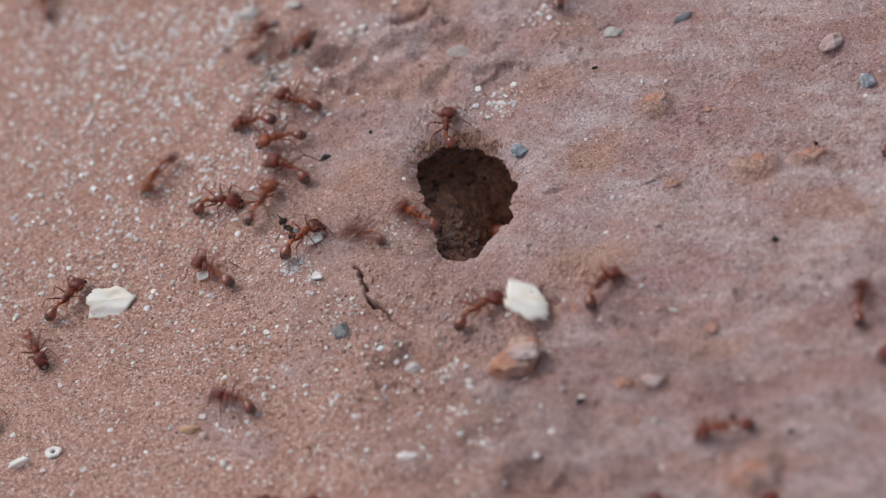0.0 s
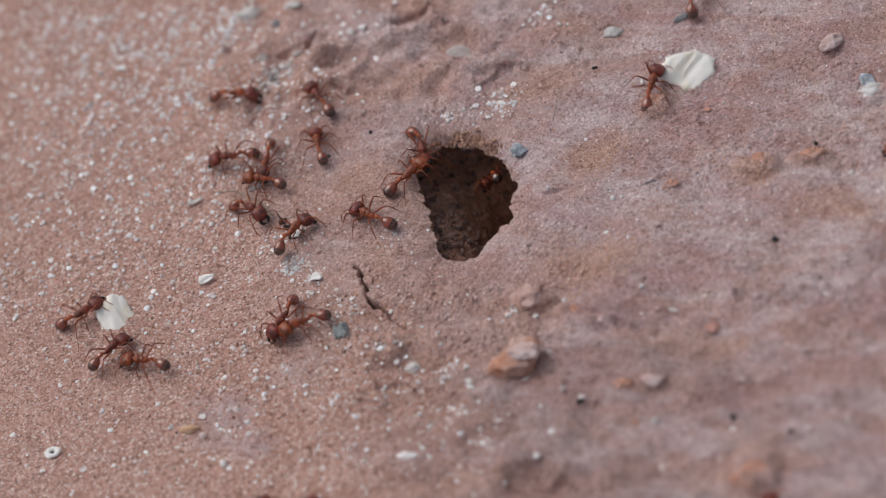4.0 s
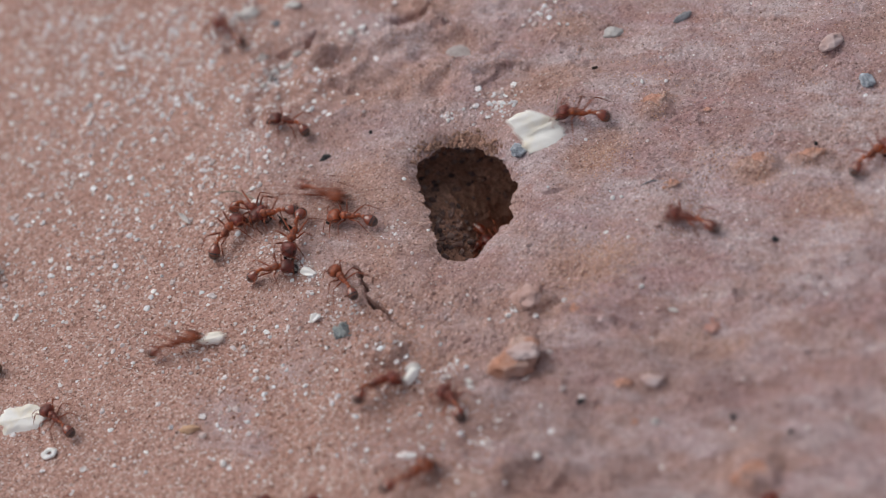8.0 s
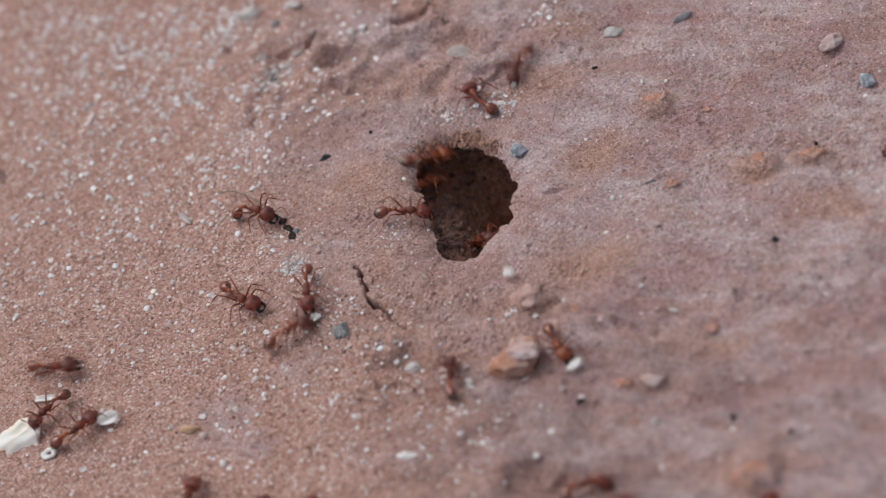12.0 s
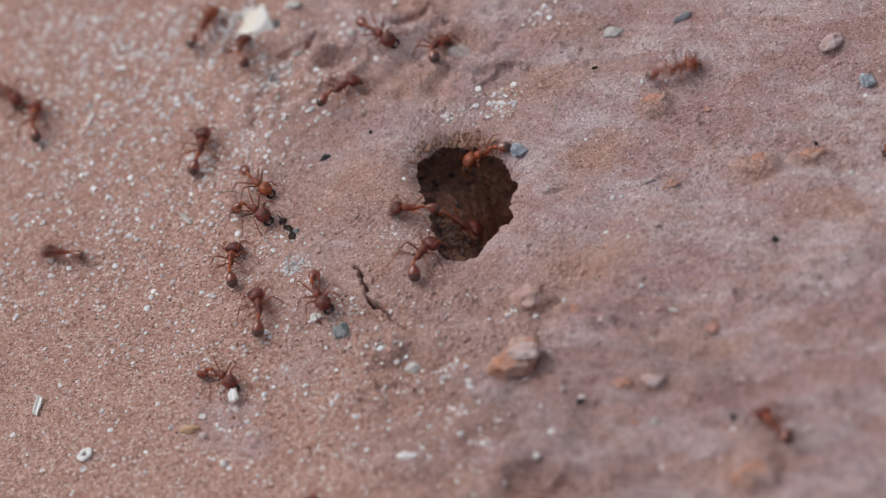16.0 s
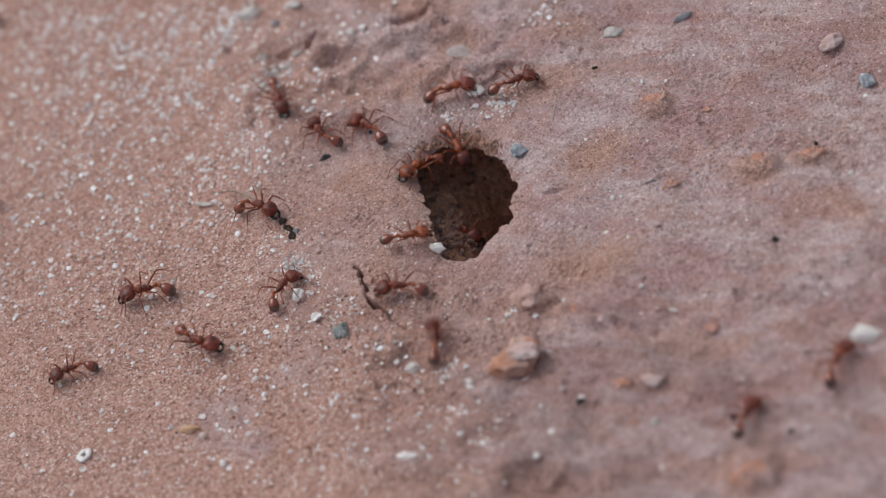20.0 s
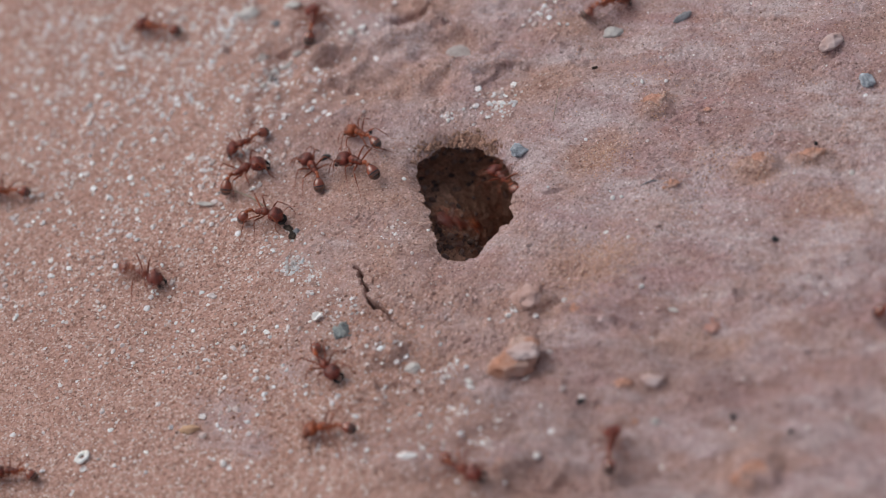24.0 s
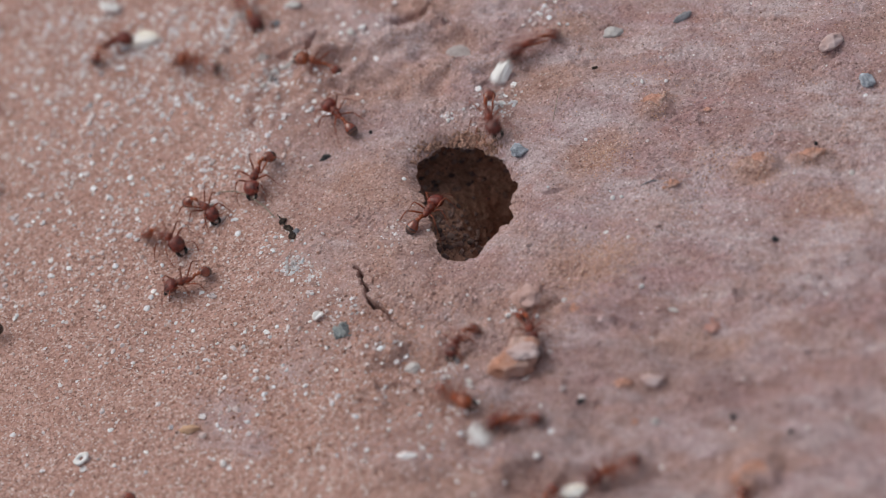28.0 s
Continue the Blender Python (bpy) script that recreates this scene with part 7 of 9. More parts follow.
    run(ants[18], [
        (0.00, 19.5, -11.8, 47), (0.25, 16.9, -5.3, 91), (0.50, 14.3, 1.3, 134), (1.00, 12.0, 11.8, 143), (1.12, 7.3, 9.4, 207, -2.2, -35),
        (1.32, 4.6, 8.0, 207, -7.0, -45), (1.67, 6.2, 10.3, 207, -17.0, -20), (1.78, 6.2, 10.3, 259, -17.0, -13), (1.89, 6.2, 10.3, 312, -17.0, -7),
        (2.00, 6.2, 10.3, 365, -17.0, 0), (2.50, -3.8, 11.6, 365, -2.1, -43), (3.00, -4.1, 13.8, 328), (3.50, -3.4, 16.4, 294),
        (5.50, -1.9, 14.5, 229, -4.5, 50), (5.75, -1.7, 15.9, 170), (6.00, -1.6, 17.3, 111), (6.50, -16.2, 23.8, 138), (7.00, -23.4, 41.4, 99),
        (7.21, -24.2, 51.6, 95), (7.99, -24.0, 51.5, 154), (8.77, -23.7, 51.4, 214), (9.55, -23.4, 51.4, 273), (9.78, -22.7, 36.3, 201),
        (10.00, -21.9, 21.3, 129), (10.50, -32.8, 32.2, 131), (11.00, -42.0, 45.3, 111), (11.50, -41.2, 48.1, 101), (11.67, -42.2, 56.1, 97),
        (11.89, -42.8, 56.3, 157), (12.11, -43.3, 56.4, 217), (12.33, -43.8, 56.6, 277), (12.41, -43.3, 52.4, 213), (12.50, -42.8, 48.2, 149),
        (14.50, -33.1, 43.0, 115), (15.00, -33.6, 46.2, 88), (15.17, -34.6, 54.2, 97), (15.53, -65.5, 65.2, 97), (15.68, -63.5, 52.3, 34),
        (15.83, -61.6, 39.5, -28), (16.00, -56.4, 36.7, -48), (16.06, -58.1, 37.7, -101), (16.11, -59.9, 38.6, -154), (16.17, -61.6, 39.5, -208),
        (16.66, -65.5, 65.2, -208), (17.11, -41.9, 57.6, -147), (17.55, -18.3, 50.1, -87), (17.77, -17.8, 38.9, -43), (18.00, -17.3, 27.7, 2),
        (18.50, -20.1, 16.6, -50), (19.00, -12.4, 8.5, -22), (19.50, -3.4, 1.6, -29), (19.62, -0.9, 3.8, 42, -2.2, -35), (19.82, 1.3, 5.8, 42, -7.0, -45),
        (20.17, 6.2, 10.3, 42, -17.0, -20), (21.87, 6.2, 10.3, 116, -17.0, 0), (23.57, 6.2, 10.3, 191, -17.0, 20), (23.92, 0.8, 6.7, 191, -7.0, 45),
        (24.12, -2.1, 6.2, 191, -2.2, 35), (24.50, -18.7, 3.0, 209), (25.00, -37.1, 4.3, 163), (25.50, -41.3, 7.6, 122), (26.00, -40.8, 19.2, 102),
        (26.50, -36.6, 22.1, 50), (27.00, -30.4, 32.1, 73), (27.25, -32.6, 36.3, 34), (27.50, -34.7, 40.5, -5), (28.00, -43.2, 42.2, 28),
    ])
    run(ants[19], [
        (0.00, 48.4, -18.9, 81), (0.11, 51.0, -18.8, 42), (0.21, 53.6, -18.7, 3), (0.37, 53.9, -14.1, 60), (0.52, 54.3, -9.5, 118), (0.67, 54.7, -5.0, 176),
        (1.00, 44.9, -4.2, 108), (1.50, 40.4, 12.8, 68), (2.00, 42.2, 23.1, 89), (2.26, 42.5, 34.7, 88), (2.77, 59.3, 33.3, 88), (5.13, 52.0, -51.6, 88),
        (7.30, -23.1, -35.5, 85), (7.50, -22.7, -30.9, 160), (7.60, -22.9, -33.2, 213), (7.70, -23.1, -35.5, 265), (8.41, -11.5, -37.7, 324),
        (9.12, 0.2, -39.8, 383), (9.82, 11.9, -42.0, 442), (10.00, 12.4, -38.5, 509), (10.50, 12.2, -38.6, 513), (11.00, 9.1, -33.7, 469),
        (11.50, 4.8, -27.6, 486), (12.00, 1.6, -20.6, 451), (12.50, -5.0, -11.5, 499), (14.50, -19.2, -6.2, 507), (15.00, -27.7, 6.3, 492),
        (15.50, -42.3, 7.5, 524), (16.00, -47.6, 8.5, 520), (16.31, -59.2, 12.3, 521), (16.79, -58.9, 8.9, 581), (17.28, -58.6, 5.4, 640),
        (17.76, -58.3, 2.0, 700), (17.88, -54.2, 0.5, 760), (18.00, -50.1, -1.0, 820), (18.50, -40.2, 0.5, 771), (19.00, -35.0, 15.6, 783),
        (19.17, -38.2, 15.3, 840), (19.33, -41.4, 15.0, 898), (19.50, -44.5, 14.7, 956), (19.89, -59.8, 19.5, 883), (20.02, -59.7, 17.4, 941),
        (20.15, -59.5, 15.2, 1000), (20.28, -59.3, 13.0, 1058), (20.50, -51.8, 10.0, 1081), (21.00, -35.9, 4.8, 1070), (21.50, -26.8, 3.0, 1082),
        (22.50, -2.2, 6.4, 1088, -2.2, -35), (22.70, 0.8, 6.8, 1088, -7.0, -45), (23.05, 6.2, 10.3, 1088, -17.0, -20), (24.24, 6.2, 10.3, 1146, -17.0, 20),
        (24.59, 3.6, 8.9, 1146, -7.0, 45), (24.79, 4.9, 11.7, 1146, -2.2, 35), (24.89, 6.9, 16.2, 1217), (25.00, 9.0, 20.8, 1289), (25.25, 7.9, 16.6, 1241),
        (25.50, 6.8, 12.4, 1193), (26.00, 6.2, 11.8, 1207, -4.9, -50), (26.50, 6.2, 10.3, 1207, -17.0, 0), (28.00, 6.2, 10.3, 1207, -17.0, 0),
    ])
    run(ants[20], [
        (0.00, 31.8, -34.9, -179), (0.18, 31.4, -40.2, -137), (0.36, 30.9, -45.5, -95), (0.66, 52.0, -51.6, -95), (1.65, 59.3, 33.3, -95),
        (1.82, 49.1, 33.0, -92), (1.91, 49.0, 29.1, -146), (2.00, 48.9, 25.3, -199), (2.18, 49.1, 33.0, -272), (3.59, 59.3, 33.3, -272),
        (5.71, 57.3, 17.7, -221), (7.83, 55.3, 2.2, -170), (7.88, 54.1, 2.0, -223), (7.94, 52.9, 1.8, -275), (8.00, 51.7, 1.6, -327),
        (8.17, 55.3, 2.2, -350), (8.86, 55.6, 6.3, -294), (9.55, 56.0, 10.4, -238), (10.23, 56.3, 14.6, -182), (10.37, 52.5, 14.7, -140),
        (10.50, 48.7, 14.8, -98), (10.63, 52.5, 14.7, -50), (10.77, 56.3, 14.6, -2), (11.30, 59.3, 33.3, -2), (14.55, -65.5, 65.2, -2),
        (15.31, -61.4, 37.3, -26), (15.38, -59.4, 36.3, -85), (15.44, -57.4, 35.3, -145), (15.50, -55.4, 34.4, -204), (16.00, -52.5, 31.3, -268),
        (16.24, -61.2, 34.8, -202), (16.66, -65.5, 65.2, -202), (17.18, -25.1, 53.4, -146), (17.71, 15.2, 41.6, -90), (17.85, 15.2, 34.8, -22),
        (18.00, 15.3, 28.0, 46), (18.17, 13.1, 29.3, -7), (18.33, 10.9, 30.5, -60), (18.50, 8.7, 31.8, -113), (18.58, 8.6, 35.6, -165),
        (18.66, 8.5, 39.5, -217), (18.75, 8.4, 43.3, -269), (18.87, 7.1, 43.7, -209), (18.99, 5.7, 44.0, -149), (19.11, 4.4, 44.3, -89),
        (19.50, 4.8, 25.8, -136), (19.75, 3.4, 24.3, -64), (20.00, 2.0, 22.9, 8), (20.25, -1.8, 27.1, 52), (20.50, -5.5, 31.3, 96), (21.00, -3.0, 37.9, 27),
        (21.18, -3.5, 46.3, 93), (22.21, 2.6, 44.8, 153), (23.23, 8.7, 43.2, 212), (24.25, 14.8, 41.7, 271), (24.50, 14.9, 30.2, 204),
        (25.00, 17.6, 24.9, 202), (25.50, 16.2, 21.1, 249), (26.00, 10.3, 14.7, 201), (26.50, 16.6, 6.2, 266), (27.00, 27.7, -12.3, 291),
        (27.50, 35.0, -33.2, 259), (27.92, 33.9, -46.1, 265), (28.00, 33.9, -46.1, 265),
    ])
    run(ants[21], [
        (0.00, -53.1, 52.3, 94), (0.15, -54.2, 59.2, 99), (2.33, -65.5, 65.2, 99), (4.03, -63.8, 55.2, 39), (5.73, -62.1, 45.3, -21),
        (5.82, -58.7, 44.0, 34), (5.91, -55.4, 42.7, 89), (6.00, -52.0, 41.3, 144), (6.27, -62.1, 45.3, 159), (6.45, -65.5, 65.2, 159),
        (6.57, -52.6, 60.4, 217), (6.68, -39.8, 55.5, 275), (6.79, -39.3, 50.3, 331), (6.89, -38.9, 45.0, 386), (7.00, -38.4, 39.8, 442),
        (7.32, -39.8, 55.5, 455), (8.06, -65.5, 65.2, 455), (8.35, -63.7, 54.8, 398), (8.64, -62.0, 44.4, 341), (8.82, -54.7, 41.9, 272),
        (9.00, -47.4, 39.3, 203), (9.36, -62.0, 44.4, 161), (9.83, -62.0, 44.0, 219), (10.31, -62.0, 43.5, 278), (10.78, -61.9, 43.1, 337),
        (10.89, -58.0, 41.4, 285), (11.00, -54.1, 39.7, 234), (11.11, -58.0, 41.4, 195), (11.22, -61.9, 43.1, 157), (12.38, -65.5, 65.2, 157),
        (13.21, -50.1, 59.7, 215), (14.05, -34.6, 54.2, 274), (14.28, -33.6, 38.6, 214), (14.50, -32.6, 23.0, 155), (15.00, -31.6, 24.1, 129),
        (15.50, -35.2, 24.1, 119), (16.00, -25.6, 36.7, 87), (16.50, -23.0, 32.2, 117), (17.00, -29.2, 39.8, 127), (17.17, -29.1, 38.2, 72),
        (17.33, -29.1, 36.5, 17), (17.50, -29.0, 34.9, -38), (18.00, -24.7, 28.3, -41), (18.17, -24.6, 27.9, -93), (18.33, -24.5, 27.5, -145),
        (18.50, -24.3, 27.2, -197), (18.75, -26.9, 22.8, -236), (19.00, -29.4, 18.5, -274), (19.50, -19.1, 21.9, -314), (19.75, -17.0, 21.2, -275),
        (20.00, -14.8, 20.5, -236), (20.50, -26.2, 20.6, -216), (21.00, -13.3, 15.0, -200), (21.25, -13.1, 15.3, -250), (21.50, -12.9, 15.5, -300),
        (21.79, -7.2, 12.5, -344), (22.09, -1.6, 9.5, -388, -2.2, -35), (22.29, 1.0, 8.1, -388, -7.0, -45), (22.64, 6.2, 10.3, -388, -17.0, -20),
        (24.83, 6.2, 10.3, -338, -17.0, 20), (25.18, 4.6, 7.9, -338, -7.0, 45), (25.38, 7.4, 9.0, -338, -2.2, 35), (25.50, 10.0, 10.0, -288),
        (25.56, 8.7, 9.5, -223), (25.62, 7.4, 9.0, -158, -2.2, -35), (25.82, 4.6, 7.9, -158, -7.0, -45), (26.17, 6.2, 10.3, -158, -17.0, -20),
        (26.42, 6.2, 10.3, -114, -17.0, 0), (26.67, 6.2, 10.3, -71, -17.0, 20), (27.02, 3.4, 5.2, -71, -7.0, 45), (27.22, 4.4, 2.4, -71, -2.2, 35),
        (27.50, 8.7, -9.6, -39), (28.00, 10.7, -15.5, -80),
    ])
    run(ants[22], [
        (0.00, 15.0, 36.3, 89), (0.13, 14.7, 41.7, 93), (0.64, 11.9, 42.4, 152), (1.15, 9.2, 43.1, 212), (1.66, 6.5, 43.8, 271), (2.00, 6.8, 27.5, 249),
        (2.50, 5.2, 27.8, 227), (2.75, 1.9, 22.9, 181), (3.00, -1.4, 18.1, 135), (3.05, -0.6, 16.0, 187), (3.09, 0.2, 13.9, 239),
        (3.14, 1.0, 11.8, 291, -2.2, -35), (3.34, 2.1, 9.0, 291, -7.0, -45), (3.69, 6.2, 10.3, 291, -17.0, -20), (5.50, 6.2, 10.3, 263, -17.0, 0),
        (6.00, -0.7, 6.7, 263, -3.9, 50), (6.50, 6.2, 10.3, 263, -17.0, 0), (6.75, 6.2, 10.3, 300, -17.0, 10), (7.00, 6.2, 10.3, 338, -17.0, 20),
        (7.35, 4.6, 6.4, 338, -7.0, 45), (7.55, 7.4, 5.3, 338, -2.2, 35), (7.70, 14.8, 2.3, 395), (7.85, 22.2, -0.6, 453), (8.00, 29.5, -3.6, 510),
        (8.50, 32.1, -18.7, 573), (9.00, 15.4, -18.7, 533), (9.50, 7.4, -9.8, 490), (10.00, 9.6, 1.2, 481), (10.12, 6.6, 3.9, 499, -2.2, -35),
        (10.32, 4.3, 5.8, 499, -7.0, -45), (10.67, 6.2, 10.3, 499, -17.0, -20), (17.84, 6.2, 10.3, 438, -17.0, -10), (25.00, 6.2, 10.3, 376, -17.0, 0),
        (25.50, 1.6, 5.9, 376, -8.0, 0), (26.00, 6.2, 10.3, 376, -17.0, 0), (28.00, 6.2, 10.3, 376, -17.0, 0),
    ])
    run(ants[23], [
        (0.00, -56.8, -14.8, -19), (0.24, -56.8, -14.8, -19), (0.37, -52.3, -16.3, -69), (0.50, -47.8, -17.8, -120), (1.00, -48.4, -19.1, -155),
        (1.50, -47.7, -19.0, -152), (2.00, -48.1, -16.8, -177), (2.26, -56.9, -13.8, -199), (2.52, -57.2, -10.9, -257), (2.79, -57.4, -8.1, -316),
        (3.05, -57.7, -5.2, -375), (3.20, -50.1, -7.2, -318), (3.35, -42.6, -9.1, -260), (3.50, -35.1, -11.1, -203), (5.50, -42.7, -0.0, -194),
        (6.00, -39.0, 2.8, -243), (6.25, -38.9, 2.1, -295), (6.50, -38.7, 1.4, -347), (6.75, -41.5, -0.2, -283), (7.00, -44.3, -1.8, -218),
        (7.25, -45.7, -3.1, -278), (7.50, -47.0, -4.3, -337), (8.00, -32.0, -8.5, -342), (8.50, -25.8, -16.7, -360), (8.75, -33.6, -17.6, -410),
        (9.00, -41.3, -18.5, -461), (9.25, -41.5, -12.6, -403), (9.50, -41.6, -6.7, -346), (10.00, -28.0, -12.1, -366), (10.50, -18.1, -16.3, -396),
        (11.00, -11.2, -11.3, -330), (11.50, 4.0, -14.5, -293), (11.75, 9.0, -16.7, -359), (12.00, 13.9, -18.8, -424), (12.25, 13.8, -16.3, -372),
        (12.50, 13.7, -13.7, -319), (14.50, 10.0, -1.8, -284), (15.00, 8.4, 7.3, -244, -0.6, -10), (15.50, 15.7, 10.6, -318), (16.00, 29.3, 19.7, -348),
        (16.20, 29.5, 28.8, -310), (16.39, 29.7, 37.9, -271), (16.65, 19.6, 40.5, -330), (16.91, 9.4, 43.1, -389), (17.17, -0.8, 45.6, -448),
        (17.50, -0.3, 29.7, -468), (18.00, -1.3, 16.3, -444), (18.50, -2.1, 14.5, -490, -3.1, 50), (19.00, -6.6, 8.8, -433),
        (19.12, -2.1, 8.0, -370, -2.2, -35), (19.32, 0.8, 7.5, -370, -7.0, -45), (19.67, 6.2, 10.3, -370, -17.0, -20), (22.37, 6.2, 10.3, -411, -17.0, 0),
        (25.07, 6.2, 10.3, -452, -17.0, 20), (25.42, 2.7, 5.1, -452, -7.0, 45), (25.62, 2.6, 2.1, -452, -2.2, 35), (26.00, 2.0, -14.6, -476),
        (26.50, 2.4, -20.0, -435), (26.67, 0.2, -16.9, -490), (26.83, -2.0, -13.7, -545), (27.00, -4.3, -10.6, -600), (27.50, -1.5, -3.8, -649),
        (27.64, 1.0, 2.5, -651, -2.2, -35), (27.84, 2.1, 5.3, -651, -7.0, -45), (28.00, 6.2, 10.3, -651, -17.0, -20),
    ])
    run(ants[24], [
        (0.00, -36.6, 54.7, -84), (0.31, -36.6, 54.7, -84), (0.37, -36.2, 51.7, -135), (0.44, -35.9, 48.6, -187), (0.50, -35.6, 45.5, -238),
        (0.69, -36.6, 54.7, -264), (1.35, -34.4, 54.2, -204), (2.01, -32.1, 53.6, -145), (2.66, -29.9, 53.0, -86), (2.83, -29.3, 44.7, -146),
        (3.00, -28.7, 36.3, -206), (3.34, -29.9, 53.0, -266), (4.29, -65.5, 65.2, -266), (6.61, -56.7, -31.7, -266), (6.83, -49.7, -30.6, -276),
        (7.00, -49.3, -27.1, -349), (7.08, -49.5, -28.8, -402), (7.17, -49.7, -30.6, -456), (8.19, -44.0, -31.6, -514), (9.21, -38.4, -32.7, -573),
        (10.24, -32.8, -33.7, -631), (10.37, -32.7, -30.0, -675), (10.50, -32.6, -26.3, -720), (10.63, -32.7, -30.0, -765), (10.76, -32.8, -33.7, -811),
        (11.22, -56.7, -31.7, -811), (11.71, -57.6, -5.8, -738), (12.00, -47.1, -9.2, -729), (12.17, -44.8, -8.8, -782), (12.33, -42.6, -8.4, -835),
        (12.50, -40.3, -7.9, -888), (13.50, -41.7, 0.5, -959), (14.50, -43.1, 8.9, -1030), (15.00, -32.3, 15.8, -1056), (15.50, -29.5, 16.7, -1046),
        (16.00, -30.1, 21.6, -999), (16.50, -24.3, 22.7, -1074), (17.00, -10.6, 19.4, -1095), (17.50, -8.2, 25.7, -1054), (18.00, -5.8, 27.9, -1047),
        (18.50, -3.2, 34.5, -1011), (18.75, -3.7, 46.4, -987), (20.77, -4.3, 46.5, -1047), (22.78, -4.8, 46.7, -1107), (24.80, -5.4, 46.8, -1167),
        (25.00, -4.9, 37.5, -1233), (25.10, -5.1, 42.2, -1290), (25.20, -5.4, 46.8, -1347), (25.39, -4.5, 46.6, -1287), (25.59, -3.7, 46.4, -1227),
        (25.78, -2.8, 46.2, -1167), (26.00, -2.3, 36.0, -1232), (26.50, 7.3, 24.4, -1193), (27.00, 5.9, 15.0, -1205, -0.7, -19),
        (27.50, 4.1, 14.2, -1191, -1.9, -22), (28.00, 6.5, 17.8, -1161),
    ])
    run(ants[25], [
        (0.00, 6.9, 43.7, -89), (0.21, 6.9, 43.7, -89), (0.50, 7.2, 30.0, -103), (1.00, 12.2, 32.3, -104), (1.50, 7.0, 25.0, -137), (2.00, 9.4, 19.7, -99),
        (2.50, -4.3, 21.8, -148), (3.00, -6.5, 24.2, -142), (3.25, -11.0, 25.2, -193), (3.50, -15.4, 26.3, -244), (5.50, -13.2, 26.3, -225),
        (5.75, -9.0, 23.5, -278), (6.00, -4.9, 20.7, -330), (6.50, 6.4, 22.1, -363), (6.75, 7.3, 21.3, -415), (7.00, 8.2, 20.4, -466),
        (7.17, 12.2, 21.2, -525), (7.33, 16.2, 21.9, -585), (7.50, 20.2, 22.7, -644), (7.88, 20.3, 40.3, -630), (10.16, 7.3, 43.6, -689),
        (12.45, -5.7, 46.9, -748), (14.74, -18.6, 50.2, -806), (15.00, -17.8, 37.4, -749), (15.50, -13.8, 37.2, -688), (15.75, -10.5, 35.8, -728),
        (16.00, -7.1, 34.4, -767), (16.14, -7.4, 40.9, -697), (16.27, -7.7, 47.4, -627), (16.45, -17.4, 49.9, -686), (16.63, -27.1, 52.3, -745),
        (16.82, -36.8, 54.8, -803), (17.00, -35.7, 45.9, -749), (17.50, -36.6, 42.7, -811), (17.58, -37.0, 46.8, -869), (17.67, -37.4, 50.9, -927),
        (17.75, -37.8, 55.0, -984), (18.27, -34.4, 54.2, -1044), (18.79, -31.1, 53.3, -1104), (19.31, -27.7, 52.5, -1164), (19.50, -26.9, 43.5, -1102),
        (20.00, -20.6, 27.3, -1153), (20.50, -15.3, 27.8, -1085), (21.00, -10.6, 38.7, -1088), (21.10, -10.9, 43.5, -1037), (21.20, -11.2, 48.3, -986),
        (23.24, 0.7, 45.3, -927), (25.28, 12.7, 42.2, -868), (27.32, 24.7, 39.2, -809), (27.41, 24.7, 35.3, -866), (27.50, 24.8, 31.4, -923),
        (28.00, 11.5, 28.1, -878),
    ])
    run(ants[26], [
        (-0.18, 6.2, 10.3, 72, -17.0, 20), (0.17, 3.4, 9.0, 72, -7.0, 45), (0.37, 4.3, 11.9, 72, -2.2, 35), (0.41, 5.0, 14.0, 132), (0.46, 5.7, 16.0, 191),
        (0.50, 6.4, 18.1, 251), (0.63, 4.3, 11.9, 252, -2.2, -35), (0.83, 3.4, 9.0, 252, -7.0, -45), (1.18, 6.2, 10.3, 252, -17.0, -20),
        (1.47, 6.2, 10.3, 194, -17.0, 0), (1.75, 6.2, 10.3, 136, -17.0, 20), (2.10, 1.3, 8.5, 136, -7.0, 45), (2.30, -0.8, 10.6, 136, -2.2, 35),
        (2.37, -3.1, 12.8, 77), (2.43, -5.4, 15.0, 18), (2.50, -7.7, 17.1, -42), (2.75, -11.5, 14.4, -114), (3.00, -15.3, 11.7, -187),
        (3.50, -22.3, 14.4, -193), (5.50, -20.0, 11.5, -243), (5.67, -19.7, 8.1, -185), (5.83, -19.3, 4.6, -127), (6.00, -18.9, 1.1, -68),
        (6.25, -19.0, -2.6, -123), (6.50, -19.2, -6.4, -177), (7.00, -11.9, -8.7, -183), (7.25, -11.6, -6.9, -225), (7.50, -11.2, -5.1, -266),
        (8.00, -11.5, -3.9, -238), (8.50, -16.2, -8.7, -293), (9.00, -7.6, -9.6, -366), (9.50, -5.2, -7.1, -335), (10.00, -1.6, 3.4, -291, -2.9, -37),
        (10.50, 6.2, 10.3, -291, -17.0, 0), (18.15, 6.2, 10.3, -235, -17.0, 10), (25.79, 6.2, 10.3, -180, -17.0, 20), (26.14, 0.8, 7.1, -180, -7.0, 45),
        (26.34, -2.2, 7.1, -180, -2.2, 35), (26.50, -9.9, 7.0, -186), (27.00, -15.1, 13.7, -222), (27.50, -18.4, 29.1, -248), (28.00, -16.1, 32.3, -200),
    ])
